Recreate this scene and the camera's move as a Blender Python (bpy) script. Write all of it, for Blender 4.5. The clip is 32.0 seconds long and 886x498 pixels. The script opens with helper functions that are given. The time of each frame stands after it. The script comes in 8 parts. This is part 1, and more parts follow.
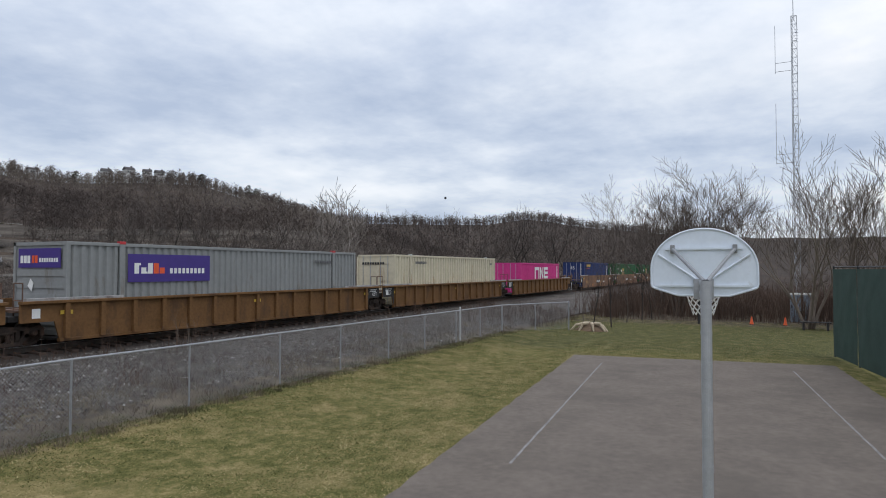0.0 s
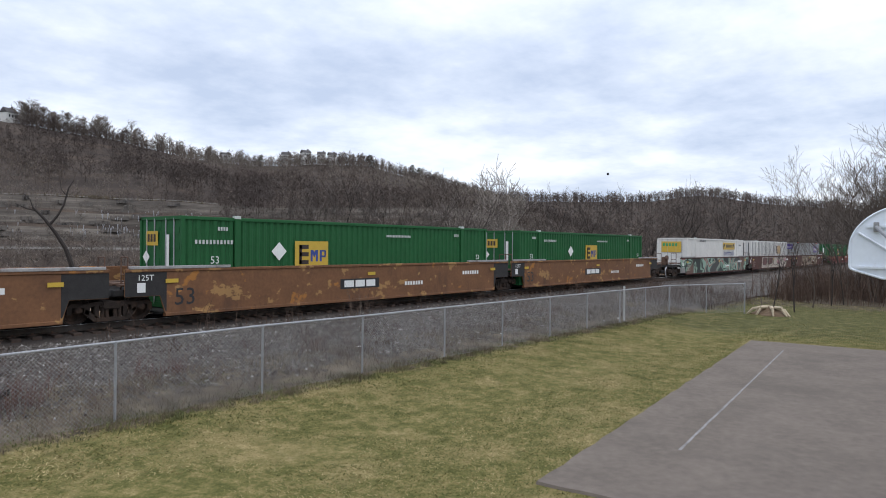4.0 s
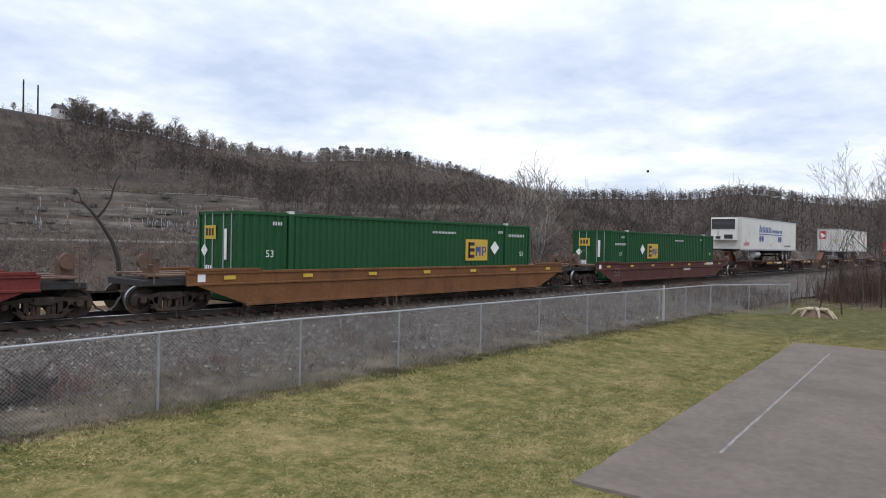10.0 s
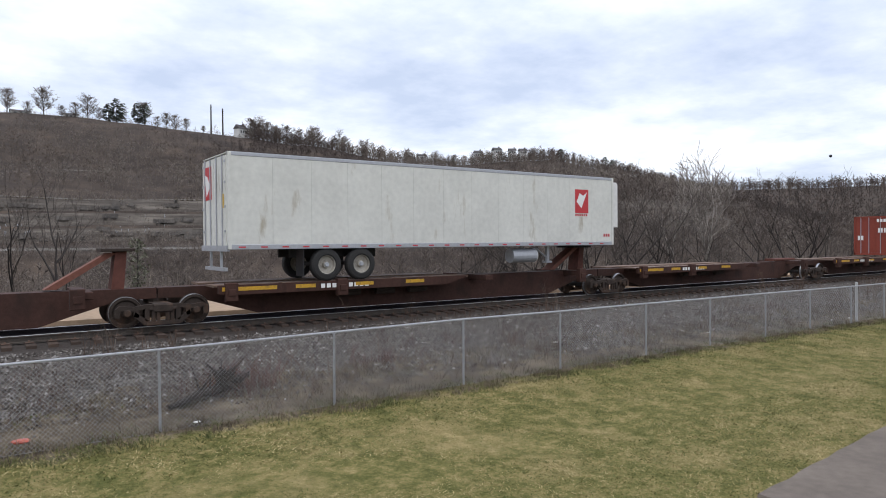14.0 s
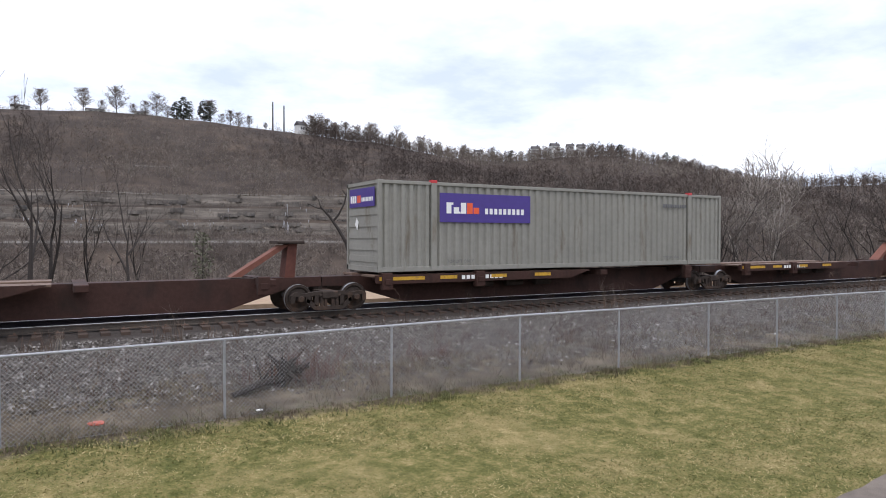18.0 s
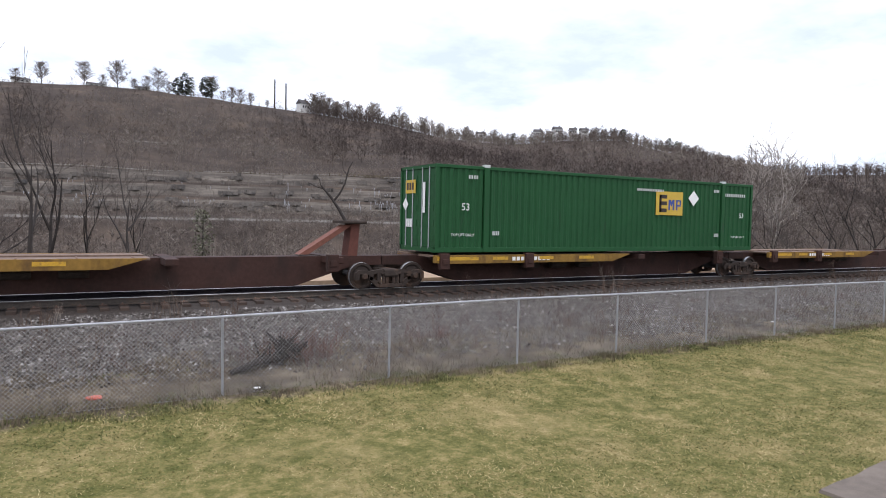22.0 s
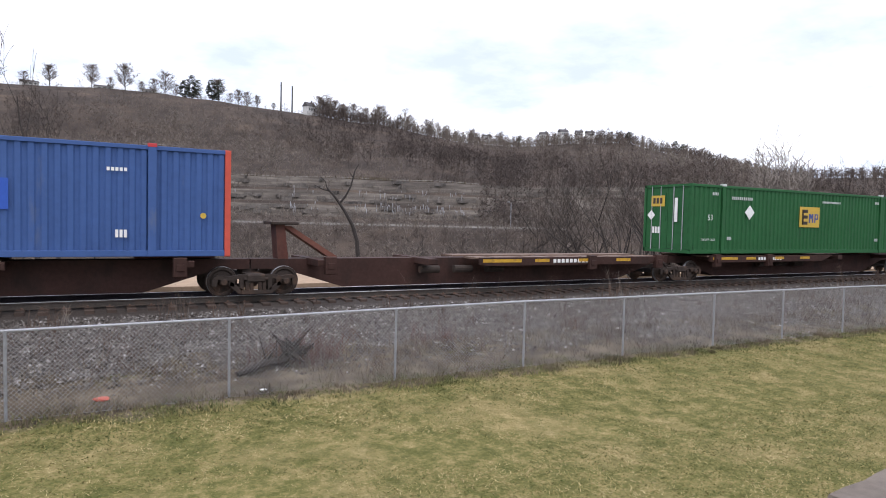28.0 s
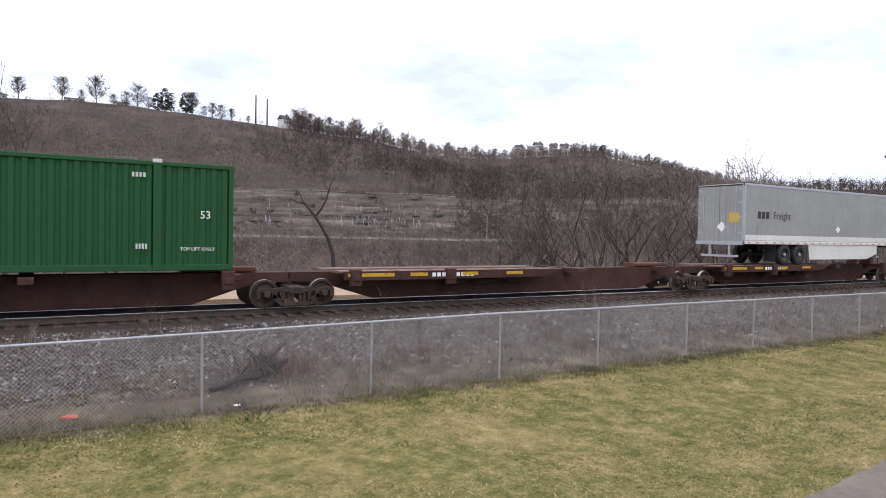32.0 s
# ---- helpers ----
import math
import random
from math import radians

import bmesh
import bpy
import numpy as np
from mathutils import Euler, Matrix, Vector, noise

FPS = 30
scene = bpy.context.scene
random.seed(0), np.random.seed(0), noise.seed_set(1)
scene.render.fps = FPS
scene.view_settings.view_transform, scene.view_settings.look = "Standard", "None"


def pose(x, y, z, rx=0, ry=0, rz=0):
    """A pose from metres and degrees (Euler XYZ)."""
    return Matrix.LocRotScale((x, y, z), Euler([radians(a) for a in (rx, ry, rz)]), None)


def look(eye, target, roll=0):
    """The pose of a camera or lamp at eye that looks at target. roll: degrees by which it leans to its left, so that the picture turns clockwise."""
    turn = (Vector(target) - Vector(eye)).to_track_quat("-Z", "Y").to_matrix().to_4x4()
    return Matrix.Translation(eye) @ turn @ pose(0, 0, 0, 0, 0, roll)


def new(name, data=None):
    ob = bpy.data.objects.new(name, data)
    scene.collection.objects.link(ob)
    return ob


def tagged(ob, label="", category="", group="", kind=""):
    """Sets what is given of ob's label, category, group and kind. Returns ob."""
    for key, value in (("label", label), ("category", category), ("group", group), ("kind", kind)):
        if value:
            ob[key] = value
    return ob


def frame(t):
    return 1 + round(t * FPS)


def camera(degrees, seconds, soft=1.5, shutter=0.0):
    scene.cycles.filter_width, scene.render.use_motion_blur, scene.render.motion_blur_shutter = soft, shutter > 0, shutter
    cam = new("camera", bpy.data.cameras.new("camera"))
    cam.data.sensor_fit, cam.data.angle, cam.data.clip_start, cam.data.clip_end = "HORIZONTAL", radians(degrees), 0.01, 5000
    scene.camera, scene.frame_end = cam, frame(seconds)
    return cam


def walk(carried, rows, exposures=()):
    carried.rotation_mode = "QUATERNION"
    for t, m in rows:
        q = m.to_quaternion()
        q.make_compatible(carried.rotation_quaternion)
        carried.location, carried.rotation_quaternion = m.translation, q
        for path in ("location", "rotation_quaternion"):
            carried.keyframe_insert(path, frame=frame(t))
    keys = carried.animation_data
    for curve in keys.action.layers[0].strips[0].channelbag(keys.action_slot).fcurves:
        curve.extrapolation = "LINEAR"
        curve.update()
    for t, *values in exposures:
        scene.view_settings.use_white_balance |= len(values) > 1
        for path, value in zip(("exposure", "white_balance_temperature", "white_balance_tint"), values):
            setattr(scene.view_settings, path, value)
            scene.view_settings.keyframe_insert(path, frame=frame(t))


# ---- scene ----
cam = camera(66.9, 32.0, soft=1.0)
PATH = [
    (0, (-0.391, -1.583, 3.41), (1.413, -0.722, 3.471), 0.0),
    (0.5, (-0.405, -1.576, 3.397), (1.399, -0.713, 3.45), 0.4),
    (1, (-0.393, -1.574, 3.395), (1.409, -0.708, 3.436), 0.7),
    (1.5, (-0.404, -1.574, 3.407), (1.393, -0.696, 3.443), 0.8),
    (2, (-0.414, -1.581, 3.41), (1.374, -0.686, 3.447), 0.7),
    (2.5, (-0.444, -1.558, 3.408), (1.302, -0.585, 3.442), 0.5),
    (3, (-0.418, -1.541, 3.398), (1.253, -0.441, 3.42), 0.8),
    (3.5, (-0.444, -1.529, 3.405), (1.16, -0.334, 3.408), 0.8),
    (4, (-0.451, -1.517, 3.403), (1.102, -0.257, 3.395), 0.5),
    (4.5, (-0.461, -1.506, 3.398), (1.065, -0.213, 3.383), 0.4),
    (6.5, (-0.456, -1.499, 3.385), (1.012, -0.141, 3.35), 1.3),
    (7, (-0.447, -1.496, 3.388), (1.024, -0.141, 3.352), 1.2),
    (7.5, (-0.447, -1.489, 3.392), (1.027, -0.137, 3.357), 1.2),
    (8, (-0.451, -1.492, 3.39), (1.026, -0.144, 3.357), 1.2),
    (8.5, (-0.456, -1.5, 3.395), (1.023, -0.154, 3.366), 1.2),
    (9, (-0.447, -1.499, 3.391), (1.032, -0.153, 3.365), 1.3),
    (9.5, (-0.444, -1.493, 3.388), (1.037, -0.149, 3.365), 1.2),
    (10, (-0.443, -1.487, 3.389), (1.04, -0.145, 3.369), 1.1),
    (10.5, (-0.442, -1.477, 3.402), (1.038, -0.132, 3.383), 1.1),
    (11, (-0.45, -1.492, 3.412), (1.025, -0.142, 3.397), 1.0),
    (11.5, (-0.462, -1.489, 3.398), (1.004, -0.13, 3.387), 0.8),
    (12, (-0.457, -1.459, 3.402), (0.986, -0.075, 3.394), 0.5),
    (12.5, (-0.485, -1.419, 3.387), (0.846, 0.073, 3.378), 0.3),
    (13, (-0.489, -1.409, 3.395), (0.75, 0.16, 3.383), 0.3),
    (13.5, (-0.492, -1.399, 3.395), (0.692, 0.213, 3.377), -0.1),
    (14, (-0.506, -1.402, 3.39), (0.632, 0.242, 3.368), -0.4),
    (14.5, (-0.519, -1.385, 3.396), (0.578, 0.287, 3.371), -0.5),
    (15, (-0.51, -1.401, 3.386), (0.552, 0.294, 3.355), -0.6),
    (15.5, (-0.51, -1.384, 3.383), (0.529, 0.325, 3.346), -0.6),
    (17.5, (-0.541, -1.398, 3.385), (0.461, 0.333, 3.351), 0.1),
    (18, (-0.548, -1.404, 3.38), (0.45, 0.329, 3.346), 0.1),
    (18.5, (-0.528, -1.39, 3.38), (0.467, 0.344, 3.342), 0.2),
    (19, (-0.525, -1.383, 3.385), (0.467, 0.353, 3.34), 0.6),
    (19.5, (-0.531, -1.387, 3.376), (0.46, 0.349, 3.324), 0.8),
    (20, (-0.533, -1.391, 3.366), (0.456, 0.346, 3.304), 0.9),
    (20.5, (-0.529, -1.381, 3.369), (0.46, 0.356, 3.297), 0.7),
    (21, (-0.526, -1.395, 3.373), (0.467, 0.339, 3.294), 0.8),
    (21.5, (-0.532, -1.385, 3.374), (0.467, 0.345, 3.29), 1.0),
    (22, (-0.524, -1.378, 3.376), (0.473, 0.353, 3.288), 1.2),
    (22.5, (-0.532, -1.383, 3.372), (0.462, 0.35, 3.285), 1.3),
    (23, (-0.532, -1.384, 3.373), (0.46, 0.35, 3.285), 1.5),
    (23.5, (-0.533, -1.383, 3.374), (0.46, 0.351, 3.288), 1.5),
    (24, (-0.524, -1.363, 3.371), (0.464, 0.374, 3.285), 1.5),
    (24.5, (-0.53, -1.375, 3.38), (0.452, 0.365, 3.296), 1.3),
    (25, (-0.538, -1.382, 3.37), (0.442, 0.36, 3.286), 1.3),
    (25.5, (-0.536, -1.361, 3.37), (0.443, 0.381, 3.284), 1.7),
    (27.5, (-0.532, -1.374, 3.369), (0.448, 0.368, 3.285), 1.5),
    (28, (-0.538, -1.369, 3.376), (0.445, 0.371, 3.295), 1.3),
    (28.5, (-0.531, -1.385, 3.389), (0.459, 0.351, 3.313), 1.1),
    (29, (-0.546, -1.432, 3.385), (0.45, 0.3, 3.315), 1.0),
    (29.5, (-0.54, -1.396, 3.379), (0.461, 0.335, 3.313), 1.1),
    (30, (-0.522, -1.383, 3.39), (0.481, 0.346, 3.331), 1.2),
    (30.5, (-0.527, -1.378, 3.377), (0.481, 0.348, 3.326), 1.1),
    (31, (-0.526, -1.409, 3.383), (0.492, 0.312, 3.337), 0.7),
    (31.5, (-0.525, -1.394, 3.383), (0.506, 0.319, 3.34), 0.9),
    (32, (-0.527, -1.403, 3.376), (0.516, 0.303, 3.334), 1.0),
]
walk(cam, [(t, look(e, g, r)) for t, e, g, r in PATH], [(0, -0.36, 6500, 10), (2, -0.32, 6500, 10), (4, -0.05, 6500, 11), (9, 0.02, 6600, 12), (14, 0.04, 6600, 12), (19, 0.36, 6650, 15), (23, 0.4, 6650, 15), (32, 0.42, 6700, 17)])

# ---- light ----
world = bpy.data.worlds.new("overcast_sky")
scene.world = world
world.use_nodes = True


def build_sky():
    nt = world.node_tree
    nt.nodes.clear()
    N, L = nt.nodes.new, nt.links.new
    out, bg = N("ShaderNodeOutputWorld"), N("ShaderNodeBackground")
    sky = N("ShaderNodeTexSky")
    sky.sky_type, sky.sun_disc = "NISHITA", False
    sky.sun_elevation, sky.sun_rotation = radians(68), radians(220)
    sky.altitude, sky.air_density, sky.dust_density = 200, 1.0, 3.0
    co = N("ShaderNodeTexCoord")
    sep, div, flat = N("ShaderNodeSeparateXYZ"), N("ShaderNodeMath"), N("ShaderNodeCombineXYZ")
    L(co.outputs["Generated"], sep.inputs[0])
    up = N("ShaderNodeMath"); up.operation = "MAXIMUM"; up.inputs[1].default_value = 0.0
    L(sep.outputs[2], up.inputs[0])
    add = N("ShaderNodeMath"); add.operation = "ADD"; add.inputs[1].default_value = 0.16
    L(up.outputs[0], add.inputs[0])
    dx, dy = N("ShaderNodeMath"), N("ShaderNodeMath")
    dx.operation = dy.operation = "DIVIDE"
    L(sep.outputs[0], dx.inputs[0]); L(add.outputs[0], dx.inputs[1])
    L(sep.outputs[1], dy.inputs[0]); L(add.outputs[0], dy.inputs[1])
    L(dx.outputs[0], flat.inputs[0]); L(dy.outputs[0], flat.inputs[1])
    big, fine = N("ShaderNodeTexNoise"), N("ShaderNodeTexNoise")
    big.inputs["Scale"].default_value, big.inputs["Detail"].default_value, big.inputs["Roughness"].default_value = 0.75, 6, 0.55
    fine.inputs["Scale"].default_value, fine.inputs["Detail"].default_value, fine.inputs["Roughness"].default_value = 2.6, 8, 0.6
    L(flat.outputs[0], big.inputs["Vector"]); L(flat.outputs[0], fine.inputs["Vector"])
    mixn = N("ShaderNodeMath"); mixn.operation = "MULTIPLY_ADD"; mixn.inputs[1].default_value = 0.42
    L(fine.outputs[0], mixn.inputs[0]); L(big.outputs[0], mixn.inputs[2])
    ramp = N("ShaderNodeValToRGB")
    e = ramp.color_ramp.elements
    e[0].position, e[0].color = 0.55, (0.53, 0.62, 0.79, 1)
    e[1].position, e[1].color = 0.93, (1.12, 1.14, 1.18, 1)
    m = e.new(0.67); m.color = (0.70, 0.78, 0.92, 1)
    m = e.new(0.79); m.color = (0.91, 0.97, 1.06, 1)
    L(mixn.outputs[0], ramp.inputs[0])
    half = N("ShaderNodeMix"); half.data_type = "RGBA"; half.blend_type = "ADD"
    half.inputs["Factor"].default_value = 0.03
    L(ramp.outputs[0], half.inputs[6]); L(sky.outputs[0], half.inputs[7])
    L(half.outputs[2], bg.inputs[0])
    # an overcast sky is brighter overhead than at the horizon
    high = N("ShaderNodeMapRange")
    high.inputs[1].default_value, high.inputs[2].default_value = 0.25, 1.0
    high.inputs[3].default_value, high.inputs[4].default_value = 1.0, 1.6
    L(up.outputs[0], high.inputs[0]); L(high.outputs[0], bg.inputs[1])
    L(bg.outputs[0], out.inputs[0])


build_sky()
sun = new("sun", bpy.data.lights.new("sun", "SUN"))
sun.data.energy, sun.data.angle, sun.data.color = 0.5, radians(40), (1.0, 0.95, 0.88)
sun.matrix_world = look((0, 0, 80), (16, 20, 14))


# ---- materials ----
def mat(name, col, rough=0.7, metal=0.0, var=0.25, scale=6.0, bump=0.0, bscale=60.0, stain=None, stain_amt=0.0, stain_scale=1.2, spec=0.5, streak=1.0, rnd=0.0):
    """Noise-varied surface: two scales of tone, an optional stain colour (streak > 1 draws it out downwards) and fine relief."""
    m = bpy.data.materials.new(name)
    m.use_nodes = True
    nt = m.node_tree
    N, L = nt.nodes.new, nt.links.new
    b = nt.nodes["Principled BSDF"]
    b.inputs["Roughness"].default_value, b.inputs["Metallic"].default_value = rough, metal
    b.inputs["Specular IOR Level"].default_value = spec
    co = N("ShaderNodeTexCoord")
    n1, n2 = N("ShaderNodeTexNoise"), N("ShaderNodeTexNoise")
    n1.inputs["Scale"].default_value, n1.inputs["Detail"].default_value = scale, 5
    n2.inputs["Scale"].default_value, n2.inputs["Detail"].default_value = scale * 7.3, 4
    L(co.outputs["Object"], n1.inputs["Vector"]); L(co.outputs["Object"], n2.inputs["Vector"])
    s = N("ShaderNodeMath"); s.operation = "ADD"
    L(n1.outputs[0], s.inputs[0]); L(n2.outputs[0], s.inputs[1])
    r = N("ShaderNodeMapRange")
    r.inputs[1].default_value, r.inputs[2].default_value = 0.6, 1.4
    r.inputs[3].default_value, r.inputs[4].default_value = 1 - var, 1 + var
    L(s.outputs[0], r.inputs[0])
    val = r.outputs[0]
    if rnd:
        oi, rr, mm = N("ShaderNodeObjectInfo"), N("ShaderNodeMapRange"), N("ShaderNodeMath")
        rr.inputs[3].default_value, rr.inputs[4].default_value = 1 - rnd, 1 + rnd
        mm.operation = "MULTIPLY"
        L(oi.outputs["Random"], rr.inputs[0]); L(rr.outputs[0], mm.inputs[0]); L(val, mm.inputs[1])
        val = mm.outputs[0]
    mul = N("ShaderNodeVectorMath"); mul.operation = "SCALE"
    mul.inputs[0].default_value = col
    L(val, mul.inputs["Scale"])
    colour = mul.outputs[0]
    if stain:
        mp = N("ShaderNodeMapping"); mp.inputs["Scale"].default_value = (1, 1, 1 / streak)
        n3 = N("ShaderNodeTexNoise")
        n3.inputs["Scale"].default_value, n3.inputs["Detail"].default_value, n3.inputs["Roughness"].default_value = stain_scale, 7, 0.65
        L(co.outputs["Object"], mp.inputs[0]); L(mp.outputs[0], n3.inputs["Vector"])
        f = N("ShaderNodeMapRange")
        f.inputs[1].default_value, f.inputs[2].default_value = 0.66 - 0.3 * stain_amt, 0.74 - 0.12 * stain_amt
        L(n3.outputs[0], f.inputs[0])
        mx = N("ShaderNodeMix"); mx.data_type = "RGBA"
        L(f.outputs[0], mx.inputs["Factor"]); L(colour, mx.inputs[6])
        mx.inputs[7].default_value = (*stain, 1)
        colour = mx.outputs[2]
    L(colour, b.inputs["Base Color"])
    if bump:
        n4, bp = N("ShaderNodeTexNoise"), N("ShaderNodeBump")
        n4.inputs["Scale"].default_value, n4.inputs["Detail"].default_value = bscale, 4
        bp.inputs["Strength"].default_value, bp.inputs["Distance"].default_value = bump, 0.02
        L(co.outputs["Object"], n4.inputs["Vector"]); L(n4.outputs[0], bp.inputs["Height"]); L(bp.outputs[0], b.inputs["Normal"])
    return m


M = {}
M["steel"] = mat("galvanised_steel", (0.40, 0.41, 0.43), 0.5, 0.35, 0.15, 9)
M["rust"] = mat("rusty_steel", (0.13, 0.075, 0.05), 0.85, 0.0, 0.35, 3, 0.3, 40, (0.05, 0.035, 0.03), 0.5)
M["truck"] = mat("grimy_cast_steel", (0.045, 0.034, 0.028), 0.85, 0.0, 0.4, 5, 0.3, 40, (0.095, 0.056, 0.037), 0.45, spec=0.2)
M["dark"] = mat("dark_grime", (0.028, 0.026, 0.025), 0.85, 0, 0.4, 5)
M["tread"] = mat("worn_bright_steel", (0.35, 0.35, 0.36), 0.35, 0.7, 0.1, 20)
# near-white non-metal colour paints the sky's reflection on the polished head
M["railhead"] = mat("rail_head_painted_glint", (0.85, 0.85, 0.86), 0.4, 0.0, 0.1, 20)
M["white"] = mat("white_paint", (0.78, 0.78, 0.75), 0.5, 0, 0.08, 3)
M["black"] = mat("black_paint", (0.02, 0.02, 0.022), 0.5, 0, 0.2, 3)
M["yellow"] = mat("safety_yellow_paint", (0.52, 0.29, 0.02), 0.6, 0, 0.3, 5, 0, 60, (0.13, 0.07, 0.03), 0.5, 3)
M["decal_yellow"] = mat("yellow_decal", (0.56, 0.37, 0.045), 0.45, 0, 0.1, 4)
M["decal_blue"] = mat("blue_decal", (0.03, 0.06, 0.25), 0.45, 0, 0.12, 4)
M["decal_brown"] = mat("dark_brown_decal", (0.035, 0.022, 0.018), 0.5, 0, 0.12, 4)
M["decal_purple"] = mat("violet_decal", (0.055, 0.03, 0.21), 0.4, 0, 0.1, 4)
M["decal_orange"] = mat("orange_decal", (0.75, 0.1, 0.03), 0.4, 0, 0.1, 4)
M["decal_red"] = mat("red_decal", (0.5, 0.03, 0.035), 0.45, 0, 0.12, 4)
M["decal_green"] = mat("green_decal", (0.04, 0.3, 0.11), 0.45, 0, 0.12, 4)
M["decal_navy"] = mat("navy_decal", (0.02, 0.045, 0.2), 0.45, 0, 0.12, 4)
M["decal_grey"] = mat("grey_decal", (0.11, 0.11, 0.115), 0.5, 0, 0.12, 4)
M["tyre"] = mat("tyre_rubber", (0.022, 0.021, 0.02), 0.85, 0, 0.3, 8)
M["rim"] = mat("dusty_rim", (0.36, 0.33, 0.28), 0.5, 0.3, 0.3, 12)
M["rim_dark"] = mat("dark_grey_rim", (0.06, 0.058, 0.056), 0.5, 0.2, 0.3, 12)
M["asphalt"] = mat("weathered_asphalt", (0.168, 0.142, 0.120), 0.95, 0, 0.2, 0.9, 0.5, 140, (0.130, 0.111, 0.094), 0.5, 0.3, spec=0.12)
M["line"] = mat("worn_line_paint", (0.29, 0.28, 0.27), 0.9, 0, 0.25, 4, 0, 60, (0.15, 0.14, 0.13), 0.8, 9, spec=0.12)
M["green_screen"] = mat("green_windscreen_fabric", (0.026, 0.055, 0.042), 0.8, 0, 0.25, 1.5, 0.2, 200)
M["wood"] = mat("weathered_wood", (0.2, 0.15, 0.1), 0.85, 0, 0.3, 5, 0.3, 40)
M["bark"] = mat("grey_brown_bark", (0.115, 0.092, 0.075), 0.9, 0, 0.35, 6, 0.3, 30)
M["bark_dark"] = mat("dark_bark", (0.034, 0.027, 0.023), 0.9, 0, 0.3, 6, 0.3, 30)
M["bark_pale"] = mat("pale_sycamore_bark", (0.27, 0.24, 0.205), 0.85, 0, 0.3, 1.5)
M["twig"] = mat("bare_twigs", (0.12, 0.095, 0.078), 0.9, 0, 0.3, 0.15)
M["twig_dark"] = mat("dark_twigs", (0.066, 0.052, 0.043), 0.9, 0, 0.3, 0.15)
M["post"] = mat("weathered_galvanised_post", (0.27, 0.275, 0.28), 0.55, 0.2, 0.2, 9)
M["pipe"] = mat("worn_pale_pipe", (0.34, 0.33, 0.32), 0.5, 0.2, 0.3, 3, 0, 60, (0.12, 0.07, 0.05), 0.5)
M["twig_pale"] = mat("pale_twigs", (0.19, 0.163, 0.14), 0.9, 0, 0.3, 2)
M["bark_tan"] = mat("tan_bark", (0.16, 0.127, 0.10), 0.9, 0, 0.35, 6, 0.3, 30)
M["ivy"] = mat("ivy_leaves", (0.115, 0.112, 0.072), 0.7, 0, 0.35, 3)
M["orange_plastic"] = mat("orange_plastic", (0.8, 0.12, 0.03), 0.5, 0, 0.1, 4)


